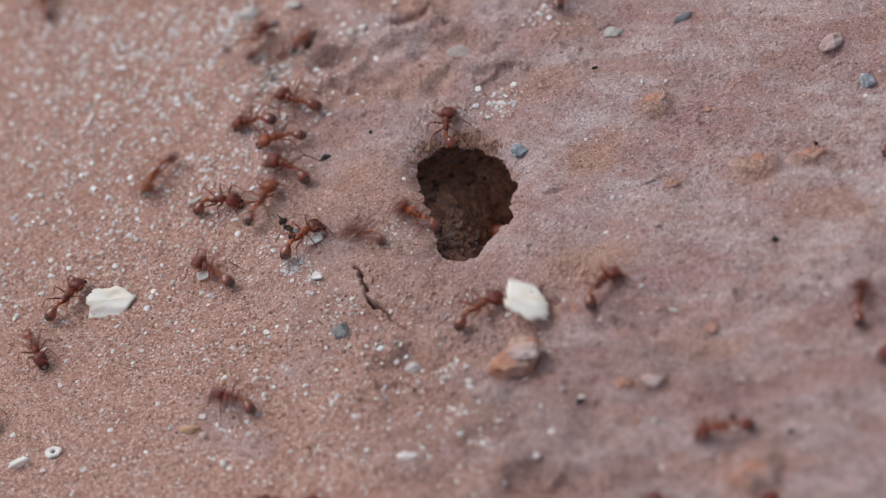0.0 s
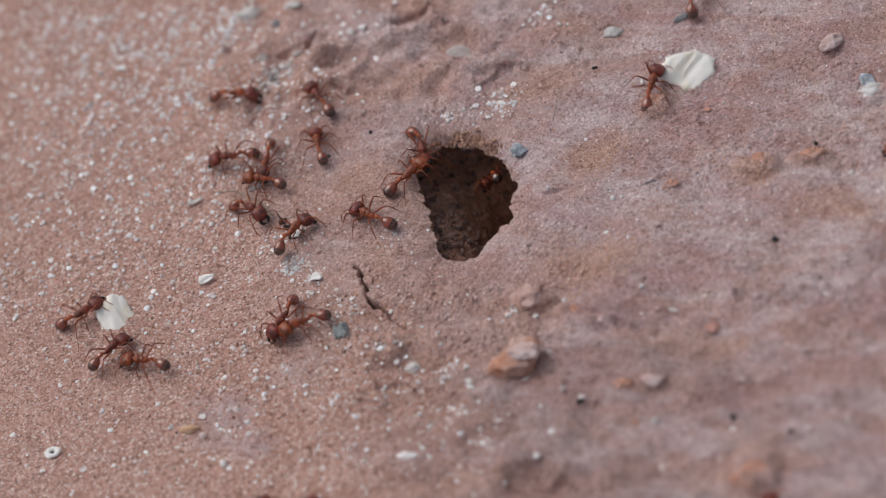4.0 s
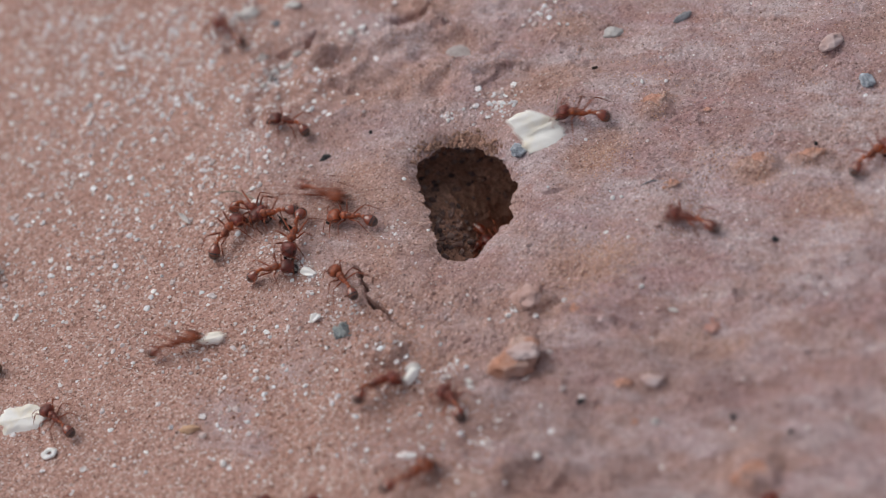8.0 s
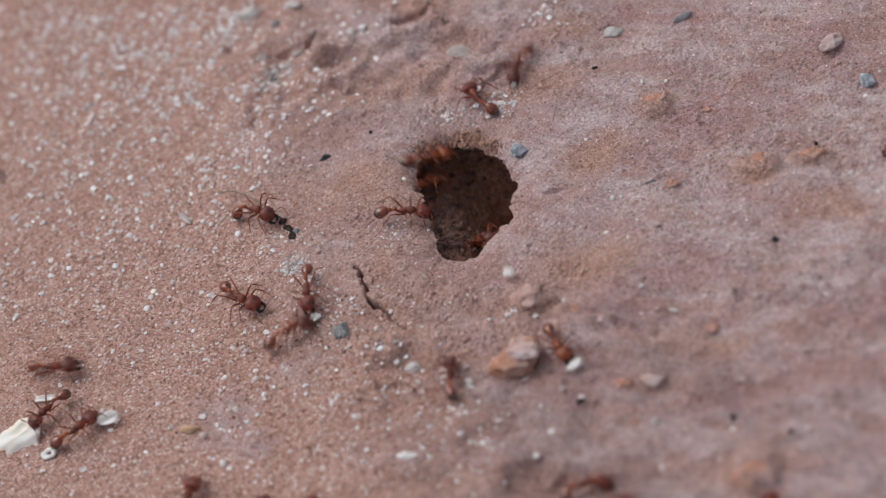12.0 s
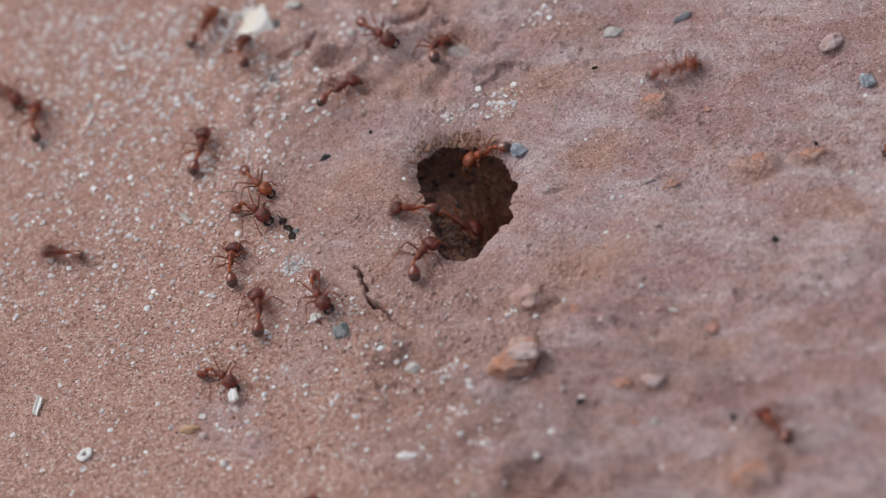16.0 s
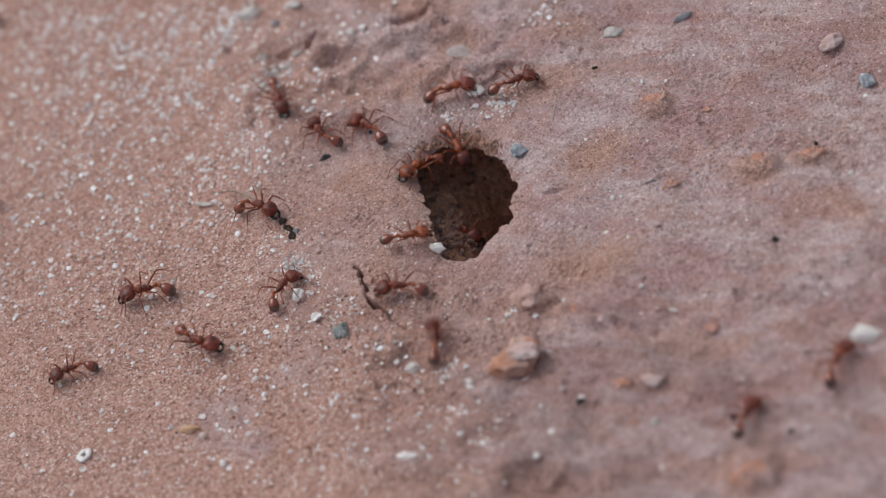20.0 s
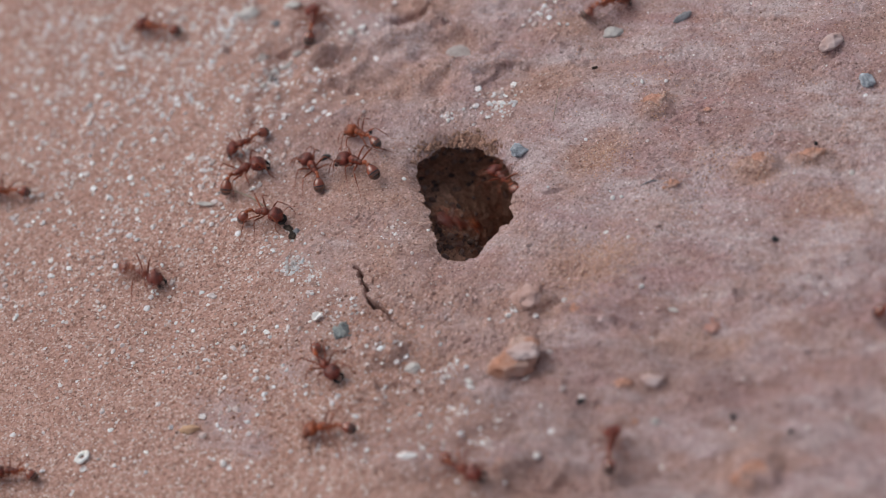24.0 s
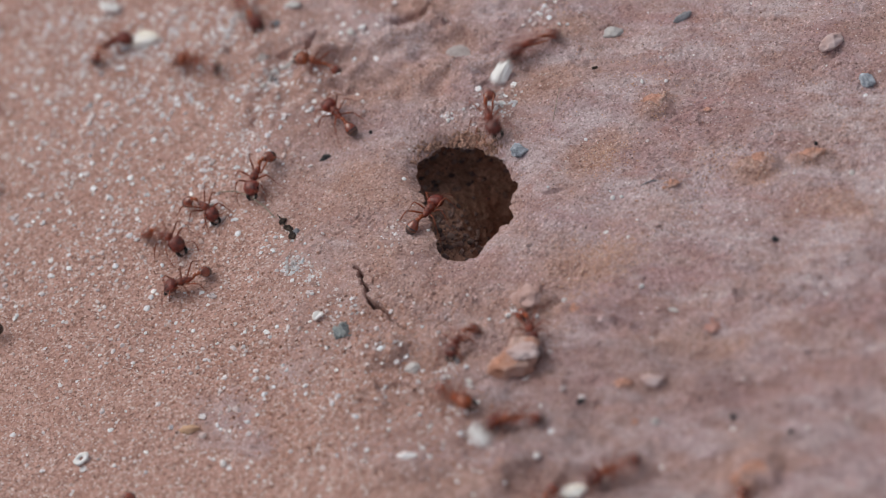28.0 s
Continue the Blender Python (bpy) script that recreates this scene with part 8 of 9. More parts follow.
    run(ants[27], [
        (0.00, 52.8, -27.3, -169), (0.33, 52.8, -27.3, -169), (0.50, 49.5, -28.0, -235), (0.58, 51.2, -27.6, -292), (0.67, 52.8, -27.3, -349),
        (0.84, 53.8, -15.5, -295), (1.00, 54.8, -3.6, -240), (1.17, 55.8, 8.2, -185), (1.50, 45.6, 9.1, -193), (1.61, 49.0, 8.8, -250),
        (1.72, 52.4, 8.5, -308), (1.83, 55.8, 8.2, -365), (3.00, 54.9, -2.0, -418), (4.18, 54.1, -12.3, -471), (5.35, 53.2, -22.6, -524),
        (5.50, 50.5, -23.3, -464), (5.58, 51.9, -22.9, -404), (5.65, 53.2, -22.6, -344), (5.87, 52.8, -27.9, -287), (6.09, 52.3, -33.3, -230),
        (6.31, 51.9, -38.6, -173), (6.50, 48.0, -39.1, -207), (7.00, 47.4, -32.3, -183), (7.07, 49.1, -32.2, -241), (7.14, 50.8, -32.1, -299),
        (7.21, 52.4, -32.0, -357), (8.05, 52.0, -51.6, -357), (9.39, 19.8, -44.5, -315), (10.74, -12.4, -37.5, -273), (10.87, -12.2, -33.9, -321),
        (11.00, -12.1, -30.3, -369), (11.13, -12.2, -33.9, -411), (11.26, -12.4, -37.5, -453), (11.46, -18.3, -36.4, -395), (11.65, -24.1, -35.3, -337),
        (11.85, -30.0, -34.2, -279), (12.00, -29.5, -31.5, -292), (12.05, -29.7, -32.4, -348), (12.10, -29.8, -33.3, -403), (12.15, -30.0, -34.2, -459),
        (13.42, -56.7, -31.7, -459), (14.11, -57.3, -16.9, -421), (14.80, -57.9, -2.2, -383), (15.00, -51.7, -4.8, -324), (15.10, -54.8, -3.5, -263),
        (15.20, -57.9, -2.2, -203), (15.70, -57.6, -5.8, -261), (16.20, -57.3, -9.3, -319), (16.70, -57.0, -12.8, -378), (16.85, -51.7, -14.5, -317),
        (17.00, -46.4, -16.2, -257), (17.30, -57.0, -12.8, -198), (18.87, -56.7, -31.7, -198), (21.32, -27.1, -36.0, -236), (23.77, 2.6, -40.3, -275),
        (23.89, 2.8, -37.5, -337), (24.00, 3.0, -34.7, -400), (24.50, 5.2, -35.4, -377), (25.00, 7.2, -34.8, -376), (25.50, 11.4, -37.4, -397),
        (26.00, 11.9, -38.6, -378), (26.50, 11.9, -38.6, -379), (27.00, 12.6, -39.1, -382), (27.08, 12.3, -40.6, -421), (27.16, 12.1, -42.0, -459),
        (28.00, 12.1, -42.0, -459),
    ])
    run(ants[28], [
        (0.00, 6.2, 10.3, 30, -17.0, 0), (0.50, 6.2, 10.3, 30, -17.0, 0), (1.00, 4.3, 10.3, 30, -8.0, 0), (1.50, 6.2, 10.3, 30, -17.0, 0),
        (1.74, 6.2, 10.3, 80, -17.0, 7), (1.98, 6.2, 10.3, 131, -17.0, 13), (2.22, 6.2, 10.3, 181, -17.0, 20), (2.57, 0.8, 7.1, 181, -7.0, 45),
        (2.77, -2.2, 7.0, 181, -2.2, 35), (2.89, -7.5, 6.9, 130), (3.00, -12.8, 6.8, 79), (3.50, -15.8, 17.5, 87), (5.50, -13.7, 20.0, 160),
        (6.00, -18.1, 17.0, 182), (6.50, -29.9, 13.4, 134), (7.00, -31.1, 15.2, 186), (7.45, -60.2, 23.1, 165), (7.75, -60.5, 26.6, 219),
        (8.06, -60.8, 30.0, 273), (8.36, -61.1, 33.5, 327), (8.41, -59.9, 32.7, 268), (8.45, -58.6, 31.9, 208), (8.50, -57.4, 31.2, 148),
        (8.64, -61.1, 33.5, 147), (9.33, -60.6, 27.8, 92), (10.03, -60.1, 22.1, 36), (10.73, -59.6, 16.4, -20), (11.00, -49.7, 12.9, -34),
        (11.50, -43.2, 19.5, -51), (11.71, -51.8, 22.1, -124), (11.92, -60.3, 24.8, -197), (12.84, -59.7, 17.7, -137), (13.76, -59.1, 10.6, -78),
        (14.68, -58.4, 3.5, -18), (15.00, -46.7, -0.3, 1), (15.25, -49.0, 4.2, 41), (15.50, -51.3, 8.6, 82), (15.61, -55.2, 10.2, 120),
        (15.73, -59.2, 11.7, 159), (15.94, -60.3, 24.2, 215), (16.14, -61.4, 36.7, 272), (16.35, -62.5, 49.3, 329), (16.43, -60.3, 48.0, 403),
        (16.50, -58.2, 46.7, 476), (16.65, -62.5, 49.3, 509), (17.04, -62.3, 47.9, 450), (17.44, -62.2, 46.4, 391), (17.83, -62.1, 45.0, 332),
        (17.89, -60.3, 44.1, 273), (17.94, -58.5, 43.2, 214), (18.00, -56.8, 42.2, 155), (18.50, -55.0, 37.8, 121), (19.00, -57.7, 49.6, 105),
        (19.50, -56.8, 48.7, 74), (19.59, -59.7, 50.2, 114), (19.68, -62.7, 51.7, 153), (21.07, -61.8, 42.0, 212), (22.46, -61.0, 32.3, 272),
        (23.84, -60.1, 22.5, 331), (23.90, -58.6, 21.7, 275), (23.95, -57.1, 20.9, 219), (24.00, -55.7, 20.1, 163), (24.16, -60.1, 22.5, 151),
        (28.00, -60.1, 22.5, 151),
    ])
    run(ants[29], [
        (0.00, 6.2, 10.3, -25, -17.0, 20), (0.50, 6.2, 10.3, -25, -17.0, 20), (0.85, 4.6, 6.3, -25, -7.0, 45), (1.05, 7.3, 5.0, -25, -2.2, 35),
        (1.50, 29.7, -5.5, -93), (1.75, 27.9, 0.3, -136), (2.00, 26.1, 6.0, -180), (2.50, 11.6, 7.1, -175), (3.00, -3.6, 4.4, -210),
        (3.50, -18.7, -7.7, -144), (5.50, -17.3, -7.9, -92), (6.00, -14.9, -17.0, -27), (6.50, -23.7, -11.9, -98), (7.00, -31.0, -21.3, -126),
        (7.25, -30.4, -21.5, -60), (7.50, -29.7, -21.8, 5), (8.00, -7.0, -20.6, 23), (8.50, -3.5, -11.2, 49), (9.00, -0.9, -2.4, 79, -0.6, -6),
        (9.50, 6.2, 10.3, 79, -17.0, 0), (28.00, 6.2, 10.3, 79, -17.0, 0),
    ])
    run(ants[30], [
        (0.00, 24.5, -44.3, 86), (1.55, 24.5, -44.3, 86), (1.77, 25.1, -35.6, 157), (2.00, 25.6, -26.9, 228), (2.45, 24.5, -44.3, 266),
        (3.74, 24.3, -44.3, 325), (5.02, 24.1, -44.2, 384), (6.31, 23.8, -44.2, 442), (6.37, 24.0, -42.9, 494), (6.44, 24.2, -41.6, 545),
        (6.50, 24.4, -40.3, 597), (6.69, 23.8, -44.2, 622), (6.89, 19.9, -43.5, 563), (7.10, 15.9, -42.7, 503), (7.30, 12.0, -42.0, 444),
        (7.50, 12.5, -37.6, 491), (8.00, 2.0, -24.3, 481), (8.50, 3.1, -14.8, 446), (9.00, 6.8, 3.9, 466, -4.3, -29), (9.50, 6.2, 10.3, 466, -17.0, 0),
        (28.00, 6.2, 10.3, 466, -17.0, 0),
    ])
    run(ants[31], [
        (0.00, 6.2, 10.3, -159, -17.0, 20), (2.32, 6.2, 10.3, -159, -17.0, 20), (2.67, 0.9, 6.4, -159, -7.0, 45), (2.87, -1.9, 5.3, -159, -2.2, 35),
        (2.91, -3.9, 4.5, -105), (2.96, -5.9, 3.8, -51), (3.00, -7.9, 3.0, 3), (3.25, -8.0, 4.2, 73), (3.50, -8.2, 5.4, 142), (5.50, -8.8, 5.1, 138),
        (6.00, -10.1, 6.6, 145), (6.50, -14.7, 6.7, 178), (7.00, -16.3, 9.0, 142), (7.17, -16.1, 8.5, 195), (7.33, -15.8, 8.0, 248), (7.50, -15.6, 7.5, 301),
        (8.00, -17.5, 4.0, 251), (8.17, -9.8, 5.2, 310), (8.35, -2.2, 6.4, 369, -2.2, -35), (8.55, 0.8, 6.8, 369, -7.0, -45),
        (8.90, 6.2, 10.3, 369, -17.0, -20), (28.00, 6.2, 10.3, 369, -17.0, -20),
    ])
    run(ants[32], [
        (0.00, 6.2, 10.3, 128, -17.0, 0), (5.50, 6.2, 10.3, 128, -17.0, 0), (6.00, -0.3, 7.5, 128, -8.0, 0), (6.50, 6.2, 10.3, 128, -17.0, 0),
        (7.11, 6.2, 10.3, 69, -17.0, 10), (7.73, 6.2, 10.3, 9, -17.0, 20), (8.08, 4.8, 7.4, 9, -7.0, 45), (8.28, 7.7, 7.9, 9, -2.2, 35),
        (8.39, 12.9, 8.7, 66), (8.50, 18.0, 9.6, 123), (9.00, 10.7, 12.4, 157), (9.50, 9.0, 11.9, 196), (10.00, 7.0, 13.4, 152, -0.6, -8),
        (10.50, 7.1, 12.4, 164), (11.00, 6.3, 12.5, 143, -1.7, -27), (11.50, 6.4, 13.7, 148, -0.6, -9), (12.00, 4.6, 21.1, 119), (12.50, -1.5, 23.3, 147),
        (14.50, -10.1, 18.8, 123), (15.00, -21.9, 22.8, 139), (15.50, -6.7, 29.0, 116), (16.00, -0.4, 30.4, 76), (16.25, 2.1, 27.4, 121),
        (16.50, 4.6, 24.4, 165), (16.67, 6.3, 24.1, 114), (16.83, 8.1, 23.8, 62), (17.00, 9.8, 23.5, 11), (17.25, 9.2, 21.8, -44), (17.50, 8.6, 20.1, -99),
        (17.75, 6.9, 16.7, -154), (18.00, 5.2, 13.3, -209, -1.2, -31), (18.50, -4.8, 20.5, -164), (18.61, -2.2, 16.0, -112),
        (18.72, 0.3, 11.5, -60, -2.2, -35), (18.92, 1.8, 8.9, -60, -7.0, -45), (19.27, 6.2, 10.3, -60, -17.0, -20), (28.00, 6.2, 10.3, -60, -17.0, -20),
    ])
    run(ants[33], [
        (0.00, 6.2, 10.3, -110, -17.0, 20), (5.65, 6.2, 10.3, -110, -17.0, 20), (6.00, 2.1, 5.2, -110, -7.0, 45), (6.20, 1.1, 2.4, -110, -2.2, 35),
        (6.35, -1.3, -4.0, -47), (6.50, -3.6, -10.4, 16), (6.80, 1.1, 2.4, 70, -2.2, -35), (7.00, 2.1, 5.2, 70, -7.0, -45),
        (7.35, 6.2, 10.3, 70, -17.0, -20), (28.00, 6.2, 10.3, 70, -17.0, -20),
    ])
    run(ants[34], [
        (0.00, 6.2, 10.3, -25, -17.0, 20), (5.50, 6.2, 10.3, -25, -17.0, 20), (5.85, 4.6, 6.3, -25, -7.0, 45), (6.05, 7.3, 5.0, -25, -2.2, 35),
        (6.20, 14.4, 1.6, -79), (6.35, 21.6, -1.8, -133), (6.50, 28.7, -5.2, -186), (7.00, 17.3, -1.5, -257), (7.26, 7.1, 4.6, -211, -2.2, -35),
        (7.46, 4.5, 6.1, -211, -7.0, -45), (7.81, 6.2, 10.3, -211, -17.0, -20), (28.00, 6.2, 10.3, -211, -17.0, -20),
    ])
    run(ants[35], [
        (0.00, 6.2, 10.3, 117, -17.0, 0), (6.00, 6.2, 10.3, 117, -17.0, 0), (6.50, 2.5, 2.3, 117, -4.4, -39), (7.00, 0.2, 1.8, 79, -4.4, -42),
        (7.50, -0.3, -0.7, 86, -4.3, -31), (8.00, 2.0, 6.1, 46, -8.0, 0), (8.50, -1.5, 9.1, 78, -4.5, -50), (9.00, 6.2, 10.3, 78, -17.0, 0),
        (28.00, 6.2, 10.3, 78, -17.0, 0),
    ])
    run(ants[36], [
        (0.00, 6.2, 10.3, -91, -17.0, 0), (6.50, 6.2, 10.3, -91, -17.0, 0), (7.00, -2.1, 7.3, -91, -3.5, 48), (7.50, 6.2, 10.3, -91, -17.0, 0),
        (28.00, 6.2, 10.3, -91, -17.0, 0),
    ])
    run(ants[37], [
        (0.00, 6.2, 10.3, 78, -17.0, 0), (6.50, 6.2, 10.3, 78, -17.0, 0), (7.00, 5.4, 14.6, 78, -0.2, 27), (7.50, 6.2, 10.3, 78, -17.0, 0),
        (28.00, 6.2, 10.3, 78, -17.0, 0),
    ])
    run(ants[38], [
        (0.00, -20.2, -36.0, 90), (15.05, -20.2, -36.0, 90), (15.50, -20.2, -19.6, 68), (16.00, -21.8, -5.4, 97), (16.50, -15.2, -0.8, 60),
        (16.67, -11.7, -0.3, 114), (16.83, -8.3, 0.2, 169), (17.00, -4.9, 0.7, 223), (17.50, -8.6, 1.4, 154), (18.00, -12.2, 0.7, 159),
        (18.50, -26.7, 0.2, 161), (19.00, -34.6, 0.8, 149), (19.50, -36.0, 1.1, 171), (20.00, -36.6, 0.6, 183), (20.50, -35.9, 1.5, 163),
        (21.00, -34.2, -1.0, 187), (21.50, -29.6, -7.4, 258), (23.50, -18.1, 5.2, 267), (23.75, -14.0, 9.5, 205), (24.00, -9.9, 13.7, 144),
        (24.50, -11.4, 12.0, 128), (25.00, -10.2, 13.7, 132), (25.50, -5.1, 11.5, 137), (25.75, -3.3, 12.1, 91), (26.00, -1.5, 12.7, 44, -6.2, -50),
        (26.50, 1.1, 11.5, -12, -8.0, 0), (27.00, 6.2, 10.3, -12, -17.0, 0), (28.00, 6.2, 10.3, -12, -17.0, 0),
    ])
    run(ants[39], [
        (0.00, 36.7, -46.6, 85), (15.62, 36.7, -46.6, 85), (16.00, 37.7, -35.2, 119), (16.19, 37.2, -40.9, 192), (16.38, 36.7, -46.6, 265),
        (17.01, 52.0, -51.6, 265), (17.65, 52.8, -34.8, 224), (18.29, 53.6, -17.9, 184), (18.50, 48.8, -18.3, 204), (18.75, 46.4, -23.6, 247),
        (19.00, 44.1, -28.8, 290), (19.25, 45.4, -29.3, 329), (19.50, 46.8, -29.7, 368), (20.00, 45.6, -27.7, 423), (20.50, 38.3, -13.3, 467),
        (21.00, 33.7, -1.6, 463), (21.25, 41.5, -2.5, 416), (21.50, 49.3, -3.5, 369), (23.50, 42.3, -18.8, 396), (23.87, 53.5, -19.9, 355),
        (25.34, 52.0, -51.6, 355), (25.70, 44.8, -49.2, 400), (26.07, 37.6, -46.7, 445), (26.50, 38.7, -33.2, 441), (27.00, 21.4, -16.7, 487),
        (27.50, 20.1, -19.3, 498), (28.00, 8.3, -29.0, 534),
    ])
    run(ants[40], [
        (0.00, 55.3, 1.7, 173), (16.10, 55.3, 1.7, 173), (16.30, 48.9, 2.4, 242), (16.50, 42.4, 3.2, 311), (16.90, 55.3, 1.7, 353), (17.14, 55.2, 1.3, 294),
        (17.38, 55.2, 1.0, 234), (17.63, 55.2, 0.6, 174), (18.00, 43.4, 1.8, 197), (18.12, 47.3, 1.4, 249), (18.25, 51.3, 1.0, 302), (18.37, 55.2, 0.6, 354),
        (18.51, 54.4, -8.7, 297), (18.65, 53.6, -18.0, 241), (18.79, 52.8, -27.3, 184), (19.00, 48.1, -27.6, 117), (19.25, 48.0, -25.0, 78),
        (19.50, 47.9, -22.4, 38), (19.72, 53.3, -22.2, 2), (20.00, 54.0, -13.9, 58), (20.27, 54.7, -5.5, 115), (20.50, 55.4, 2.8, 171),
        (20.85, 35.6, 5.4, 184), (21.12, 33.6, 5.7, 180), (21.50, 12.8, 10.1, 147), (21.72, 7.6, 8.5, 196, -2.2, -35), (21.92, 4.7, 7.7, 196, -7.0, -45),
        (22.27, 6.2, 10.3, 196, -17.0, -20), (28.00, 6.2, 10.3, 196, -17.0, -20),
    ])
    run(ants[41], [
        (0.00, -14.5, -37.1, 90), (17.05, -14.5, -37.1, 90), (17.50, -14.4, -16.7, 132), (18.00, -18.1, -22.6, 204), (18.42, -18.2, -36.4, 270),
        (18.79, -21.8, -35.7, 210), (19.17, -25.3, -35.1, 151), (19.55, -28.9, -34.4, 91), (19.77, -29.2, -21.5, 29), (20.00, -29.5, -8.5, -33),
        (20.50, -40.4, -12.8, -90), (20.75, -33.7, -11.7, -46), (21.00, -27.1, -10.5, -2), (21.50, -16.4, -17.9, -49), (23.50, -29.5, -24.2, -30),
        (23.83, -29.5, -34.3, -90), (23.98, -31.3, -34.0, -31), (24.13, -33.0, -33.7, 28), (24.28, -34.8, -33.3, 87), (24.50, -34.6, -27.6, 78),
        (25.00, -18.1, -13.4, 65), (25.50, -18.3, -9.0, 66), (26.00, -10.5, -8.1, 40), (26.50, -6.1, -5.9, 35), (27.00, -5.5, -2.3, 48),
        (27.50, -2.1, 3.6, 31, -1.1, -18), (28.00, -1.7, 5.2, 60, -1.1, -19),
    ])
    haul(flakes[0], [(0.00, -41.2, 0.3, 0), (0.50, -41.3, 0.1, 5), (1.00, -41.1, -0.1, 0), (1.50, -41.3, -0.1, -5), (2.00, -42.3, -0.7, -50), (2.50, -41.0, -2.6, -5), (3.00, -38.8, -2.3, -60), (3.50, -38.6, -2.4, -65), (3.70, -38.8, -2.5, -66), (3.90, -39.4, -2.2, -66), (4.10, -40.4, -1.9, -66), (4.30, -41.7, -1.6, -67), (4.50, -43.2, -1.4, -68), (4.70, -45.0, -1.4, -68), (4.90, -47.0, -1.6, -68), (5.10, -49.2, -2.1, -69), (5.30, -51.6, -2.8, -70), (5.50, -54.2, -3.4, -70), (6.00, -52.0, -13.1, -20), (6.50, -51.2, -15.1, 0), (7.00, -51.1, -15.2, 0), (8.00, -51.0, -15.5, 5), (9.00, -51.2, -15.7, 0), (10.00, -51.2, -15.9, 5), (10.50, -51.3, -16.9, 10), (11.00, -51.9, -17.9, 20), (11.50, -51.2, -17.7, 30), (12.00, -51.1, -18.1, 30), (12.50, -45.6, -18.1, 35), (12.70, -44.3, -14.3, 34), (12.90, -43.2, -9.9, 34), (13.10, -42.0, -5.5, 34), (13.30, -40.8, -1.0, 33), (13.50, -39.7, 3.7, 32), (13.70, -38.6, 8.6, 32), (13.90, -37.6, 13.6, 32), (14.10, -36.8, 18.7, 31), (14.30, -36.1, 23.9, 30), (14.50, -35.9, 29.6, 30), (15.00, -27.4, 28.7, 20), (15.50, -18.6, 26.0, 10), (16.00, -24.5, 40.8, 60), (16.50, -32.7, 48.3, 60), (17.00, -39.9, 55.2, 60)])
    haul(flakes[1], [(0.00, 10.6, -11.9, -20, None, -42), (0.50, 16.5, -20.9, 60), (1.00, 25.4, -15.4, -20), (1.50, 26.0, -6.8, 70, None, 40), (2.00, 23.0, 2.5, 85, None, 72), (2.50, 30.3, 7.4, 80, None, 20), (3.00, 32.2, 12.4, 60), (3.50, 31.9, 14.7, 60), (3.70, 31.4, 16.5, 57), (3.90, 30.9, 18.9, 54), (4.10, 30.2, 21.2, 51), (4.30, 29.5, 23.7, 48), (4.50, 28.7, 26.1, 45), (4.70, 27.8, 28.6, 42), (4.90, 26.8, 31.1, 39), (5.10, 25.7, 33.7, 36), (5.30, 24.5, 36.2, 33), (5.50, 23.1, 39.1, 30), (6.00, 26.3, 33.7, 20), (6.50, 30.3, 24.6, -10), (7.00, 31.8, 16.8, -60, None, 45), (7.50, 21.1, 10.1, 10, None, 60), (8.00, 12.3, 14.2, 20), (8.50, 4.4, 13.9, 60, -4.0), (8.90, 6.2, 10.3, 0, -17)])
    haul(flakes[2], [(0.00, -58.3, 8.8, 0), (0.50, -47.6, 5.0, 10), (1.00, -30.8, 0.3, 20), (1.50, -17.0, -3.9, -40), (2.00, -9.8, -0.7, 10), (2.50, -0.4, -6.6, 0), (3.00, 2.2, -1.3, -30, 0.0), (3.50, 0.8, 10.6, 0, -7.0), (3.72, 4.8, 5.3, -20, -4.3), (3.95, 5.8, 8.9, -20, -10.2), (4.17, 6.2, 10.3, -20, -17)])
    haul(flakes[3], [(0.00, 8.8, 43.7, 90), (0.50, 6.8, 24.2, 90), (1.00, -2.6, 20.4, 80), (1.50, 2.4, 19.7, -40), (2.00, 6.6, 12.8, -40), (2.50, 7.3, 21.5, 10), (3.00, 20.6, 28.5, 20), (3.50, 35.6, 17.9, 10), (4.40, 58.4, 11.0, 0)])
    haul(flakes[4], [(0.00, 61.9, 20.9, 0), (1.50, 59.3, 21.6, 0), (2.00, 53.0, 22.4, -20), (2.50, 59.4, 22.5, 0)])
    haul(flakes[5], [(0.00, -15.5, 3.5, 0), (0.50, -15.8, 4.1, 0), (1.00, -16.7, 4.4, 30), (1.50, -17.4, 3.5, 50), (2.00, -17.9, 3.0, 60), (3.00, -18.5, 3.1, 60), (3.50, -18.8, 3.2, 60), (3.70, -18.4, 3.9, 60), (3.90, -18.0, 5.0, 60), (4.10, -17.5, 5.9, 60), (4.30, -16.8, 6.7, 60), (4.50, -16.1, 7.2, 60), (4.70, -15.5, 7.5, 60), (4.90, -15.0, 7.6, 60), (5.10, -14.8, 7.7, 60), (5.30, -14.8, 7.6, 60), (5.50, -15.2, 8.2, 60), (6.00, -12.4, 8.2, 0), (6.50, 2.8, 15.0, 0, -6.0), (6.70, 6.2, 10.3, 0, -17)], 0.35)
    haul(flakes[6], [(0.00, -29.4, 2.0, 20), (1.00, -29.3, 2.0, 20), (3.50, -29.1, 1.6, 20), (5.50, -29.9, 1.0, 50), (6.00, -29.7, 2.0, 60), (6.50, -29.4, 2.9, 60), (7.00, -28.0, 4.9, 40), (7.50, -23.6, 5.3, 30), (8.00, -16.3, -0.9, -20), (8.50, -16.4, -1.5, 20), (9.00, -11.4, 0.1, 20), (9.50, -2.5, 7.7, 50), (9.80, 0.6, 15.7, 0, -6.2), (10.00, 6.2, 10.3, 0, -17)], 0.35)
